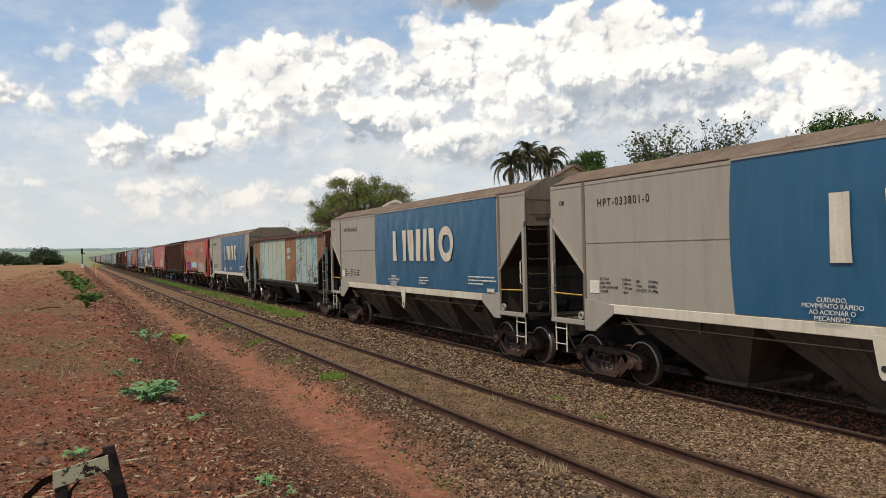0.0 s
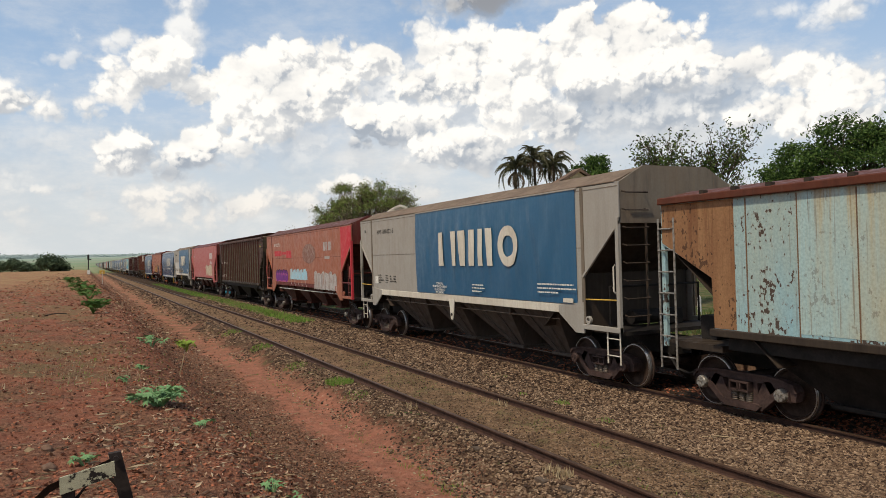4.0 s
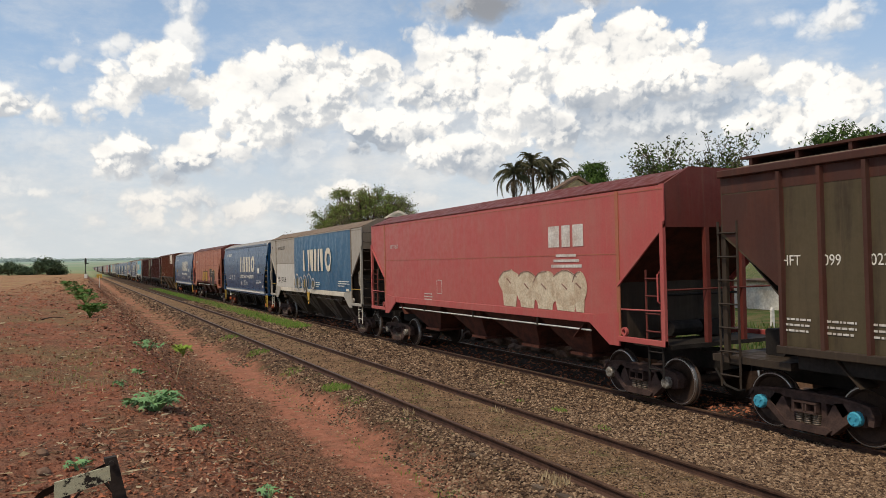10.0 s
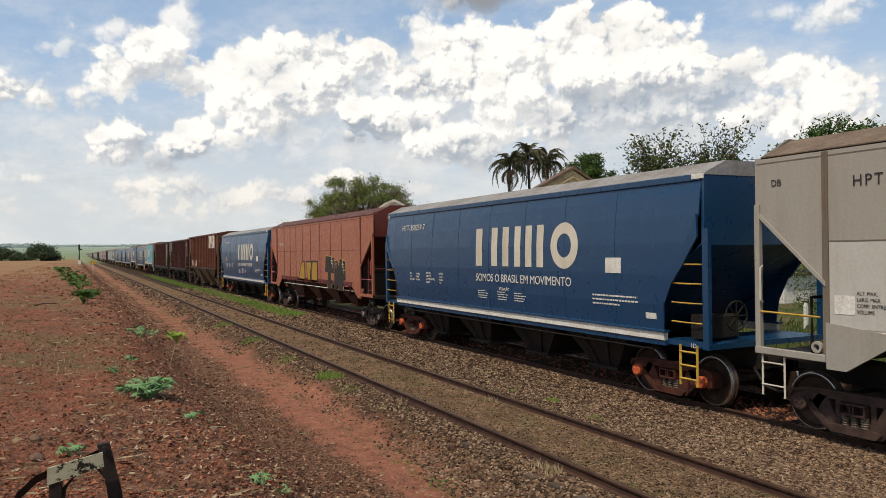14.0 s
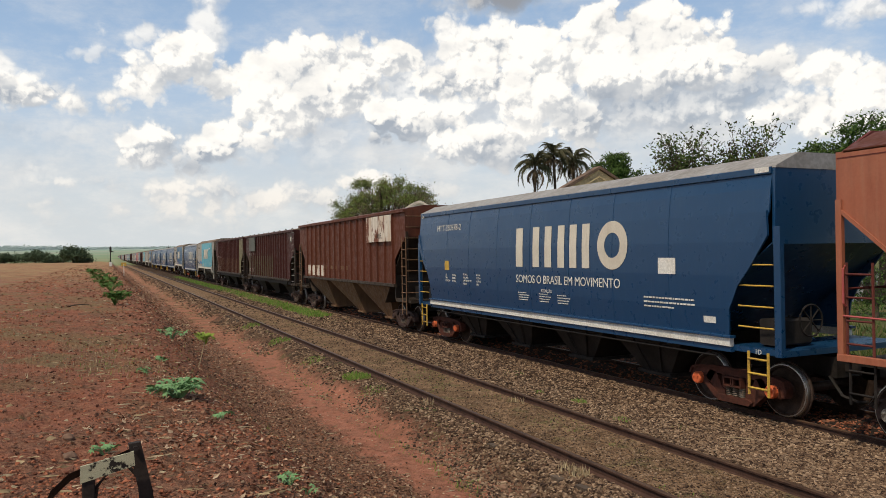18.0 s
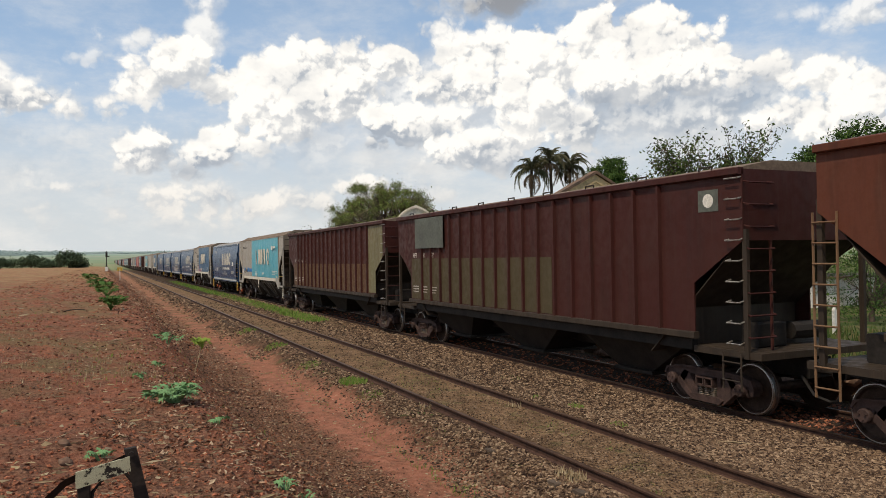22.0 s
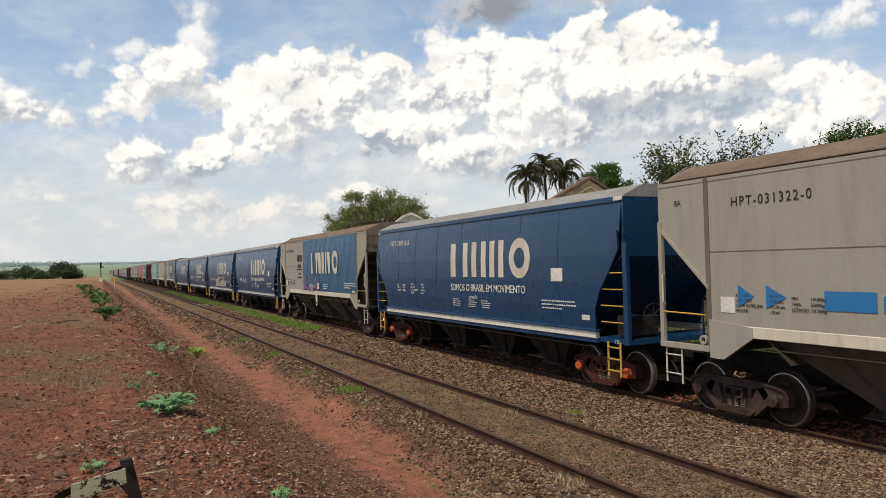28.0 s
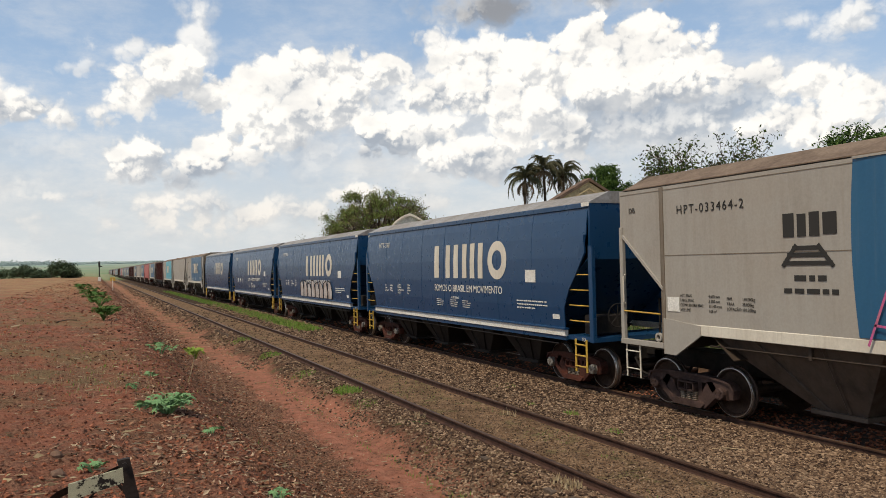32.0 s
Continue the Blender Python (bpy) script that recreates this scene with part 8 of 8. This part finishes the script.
far = holder("station_annex", pose(0, 0, 0), "pale plastered annex with a curved pediment beyond the station", "building")
def pediment(cx, half, base, rise):
    """A low gable with concave shoulders and a rounded crest."""
    ring = []
    for k in range(25):
        u = -1 + k / 12
        a = abs(u)
        dome = math.sqrt(max(0.0, 1 - (a / 0.34) ** 2))
        ring.append((cx + half * u, base + rise * (0.66 * (1 - a) + 0.34 * dome)))
    return [(cx + half, YARD)] + ring[::-1] + [(cx - half, YARD)]


part("parapet", Geo().prism(pediment(25.3, 5.2, 5.1, 2.4), "y", 61.0, 61.4), "pale_plaster", far, "pale stained pediment with a rounded crest")
part("parapet_moulding", Geo().prism([(x, z) for x, z in pediment(25.3, 5.4, 5.16, 2.46)[1:-1]] + [(x, z - 0.22) for x, z in pediment(25.3, 5.4, 5.16, 2.46)[1:-1]][::-1], "y", 60.86, 61.0), "pale_plaster", far)
part("vent", Geo().box(24.95, 25.65, 60.95, 61.0, 6.0, 6.5, 0.02), "roof_tile", far)
part("side_wall", Geo().box(20.4, 30.2, 61.4, 70.0, YARD, 4.8), "plaster", far)
part("roof", Geo().prism([(20.1, 4.8), (30.5, 4.8), (25.3, 6.4)], "y", 61.4, 70.3), "roof_tile", far)

# white outbuilding seen through the gaps between wagons
shed = holder("white_outbuilding", pose(0, 0, 0), "low whitewashed outbuilding in the yard", "building")
part("wall", Geo().box(37.5, 46.0, 30.5, 35.0, YARD, 1.35), "white_wall", shed)
part("roof", Geo().prism([(37.2, 1.35), (46.3, 1.35), (46.3, 1.45), (37.2, 1.45)], "y", 30.2, 35.3), "roof_tile", shed)
part("door", Geo().box(41.6, 42.5, 30.44, 30.5, YARD, 1.1, 0.01), "bark", shed)
for k in range(9):
    x, y = 26.6 + 0.25 * (k % 2), 16.2 + 2.2 * k
    post = part("fence_post", lambda: Geo().prism([(-0.07, YARD - 0.1), (0.07, YARD - 0.1), (0.07, 0.6), (0.0, 0.72), (-0.07, 0.6)], "y", -0.06, 0.06), "white_wall", at=pose(x, y, 0), key="fencepost")
    tagged(post, "white painted concrete marker post in the grass", "post", "white posts behind the line")

# broken stone edge of the old platform on the far side of the main line
platform = holder("platform_edge", pose(0, 0, 0), "broken reddish stone edge of an old platform", "platform")
rnd = random.Random(44)
part("core", Geo().box(14.15, 14.6, 2.0, 34.0, -0.3, 0.38, 0.06), "stone", platform)
for k in range(110):
    y, s = 3.0 + 0.28 * k + rnd.uniform(-0.1, 0.1), rnd.uniform(0.12, 0.24)
    hgt = 0.25 + 0.3 * (math.sin(k * 0.35) > -0.2)
    part("stone", lambda: rock_geo(k % 6, 0.2), "stone", platform, at=Matrix.Translation((13.95 + rnd.uniform(-0.25, 0.25), y, -0.15 + hgt * rnd.random())) @ pose(0, 0, 0, rnd.uniform(-40, 40), rnd.uniform(-40, 40), rnd.uniform(0, 360)) @ Matrix.Diagonal((s / 0.2, s / 0.2 * 1.2, s / 0.2, 1)), key=f"rub{k % 6}")

# ---- towards the horizon ----
signal = holder("railway_signal", pose(0.75, 172, float(ground_height(0.75, 172))), "slim signal mast with a white foot", "railway signal")
part("mast", Geo().tube([(0, 0, 0), (0, 0, 4.2)], 0.09, 8), "black_steel", signal)
part("signal_head", Geo().box(-0.2, 0.2, -0.2, 0.1, 3.0, 4.0, 0.03), "black_steel", signal)
part("signal_hood", Geo().box(0.1, 0.55, -0.15, 0.1, 3.0, 3.2, 0.02), "black_steel", signal)
part("foot", Geo().box(-0.3, 0.3, -0.25, 0.25, 0.0, 0.9, 0.03), "white_paint", signal)
board = holder("marker_board", pose(2.3, 120, float(ground_height(2.3, 120))), "small yellowed marker board on a thin post", "sign")
part("post", Geo().tube([(0, 0, 0), (0, 0, 1.9)], 0.05, 6), "white_paint", board)
part("board", Geo().box(-0.35, 0.35, -0.03, 0.03, 1.6, 2.1, 0.01), "yellow_paint", board)
for k, (x, y, h) in enumerate(((16, 225, 8.5), (17, 300, 8.5), (18, 390, 8.5))):
    pole = holder("utility_pole", pose(x, y, -2.4), "wooden utility pole with a short cross-arm", "utility pole", "poles along the line")
    part("post", lambda: Geo().tube([(0, 0, -0.3), (0, 0, 8.5)], 0.08, 8, 0.05), "bark", pole, key="polepost")
    part("cross_arm", lambda: Geo().box(-0.6, 0.6, -0.04, 0.04, 7.95, 8.04), "bark", pole, key="polearm")
    for s in (-0.5, 0.5):
        part("insulator", lambda: Geo().tube([(0, 0, 8.05), (0, 0, 8.25)], 0.05, 6), "white_paint", pole, at=pose(s, 0, 0), key="insul")
for k, (az, d, h, r) in enumerate(((-2.1, 260, 5.0, 3.6), (-4.4, 290, 4.2, 5.0), (-6.2, 300, 3.2, 5.0), (-3.2, 300, 2.0, 5.0), (-1.6, 265, 2.6, 2.4), (-7.8, 310, 3.8, 5.0))):
    x, y = at(az, d)
    tree("field_tree", x, y, float(ground_height(x, y)) - 0.3, h, r, "leaf_far", "dark round tree at the edge of the field", 60 + k, 2200, 0.45, 1.0, 0.3, 0.15, 0.8, 3)
x, y = at(-2.7, 270)
tree("field_tree", x, y, float(ground_height(x, y)) - 0.3, 4.6, 0.9, "leaf_far", "narrow dark cypress-like tree", 70, 700, 0.3, 0.4, 0.15, 0.15, 0.4, 3)
woods = []
rg = np.random.RandomState(8)
for k in range(260):
    a, d = radians(rg.uniform(-12, 24)), rg.uniform(1900, 2300)
    n = 44
    c = np.stack([d * math.sin(a) + rg.normal(size=n) * 16, d * math.cos(a) + rg.normal(size=n) * 8, np.zeros(n)], 1)
    c[:, 2] = ground_height(c[:, 0], c[:, 1]) + np.abs(rg.normal(size=n)) * (4.0 if math.degrees(a) < -3 else 2.0)
    woods.append(c)
woods = np.concatenate(woods)
# leaf tints paled and greyed to carry the haze of distance
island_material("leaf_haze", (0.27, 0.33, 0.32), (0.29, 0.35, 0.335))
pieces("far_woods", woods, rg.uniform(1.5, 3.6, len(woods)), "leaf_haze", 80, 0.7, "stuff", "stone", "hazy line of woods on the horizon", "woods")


# ---- what moves: the train rolls by and slows a little ----
def motions():
    for top, middle in MOVERS:
        walk(top, [(float(t), pose(MAIN, middle - travelled(t), 0)) for t in range(33)])
    for ws, y, top in ROLLERS:
        middle = dict(MOVERS_AT)[top.name]
        times = [k / 15 for k in range(481) if -18 < middle + y - travelled(k / 15) < 75]
        if not times:
            continue
        rows, turn = [], 0.0
        for t in times:
            rows.append((t, pose(0, y, WHEEL_R, math.degrees(travelled(t) / WHEEL_R), 0, 0)))
        if times[0] > 0:
            rows.insert(0, (0.0, rows[0][1]))
        if times[-1] < 32:
            rows.append((32.0, rows[-1][1]))
        walk(ws, rows)


MOVERS_AT = [(top.name, middle) for top, middle in MOVERS]
motions()
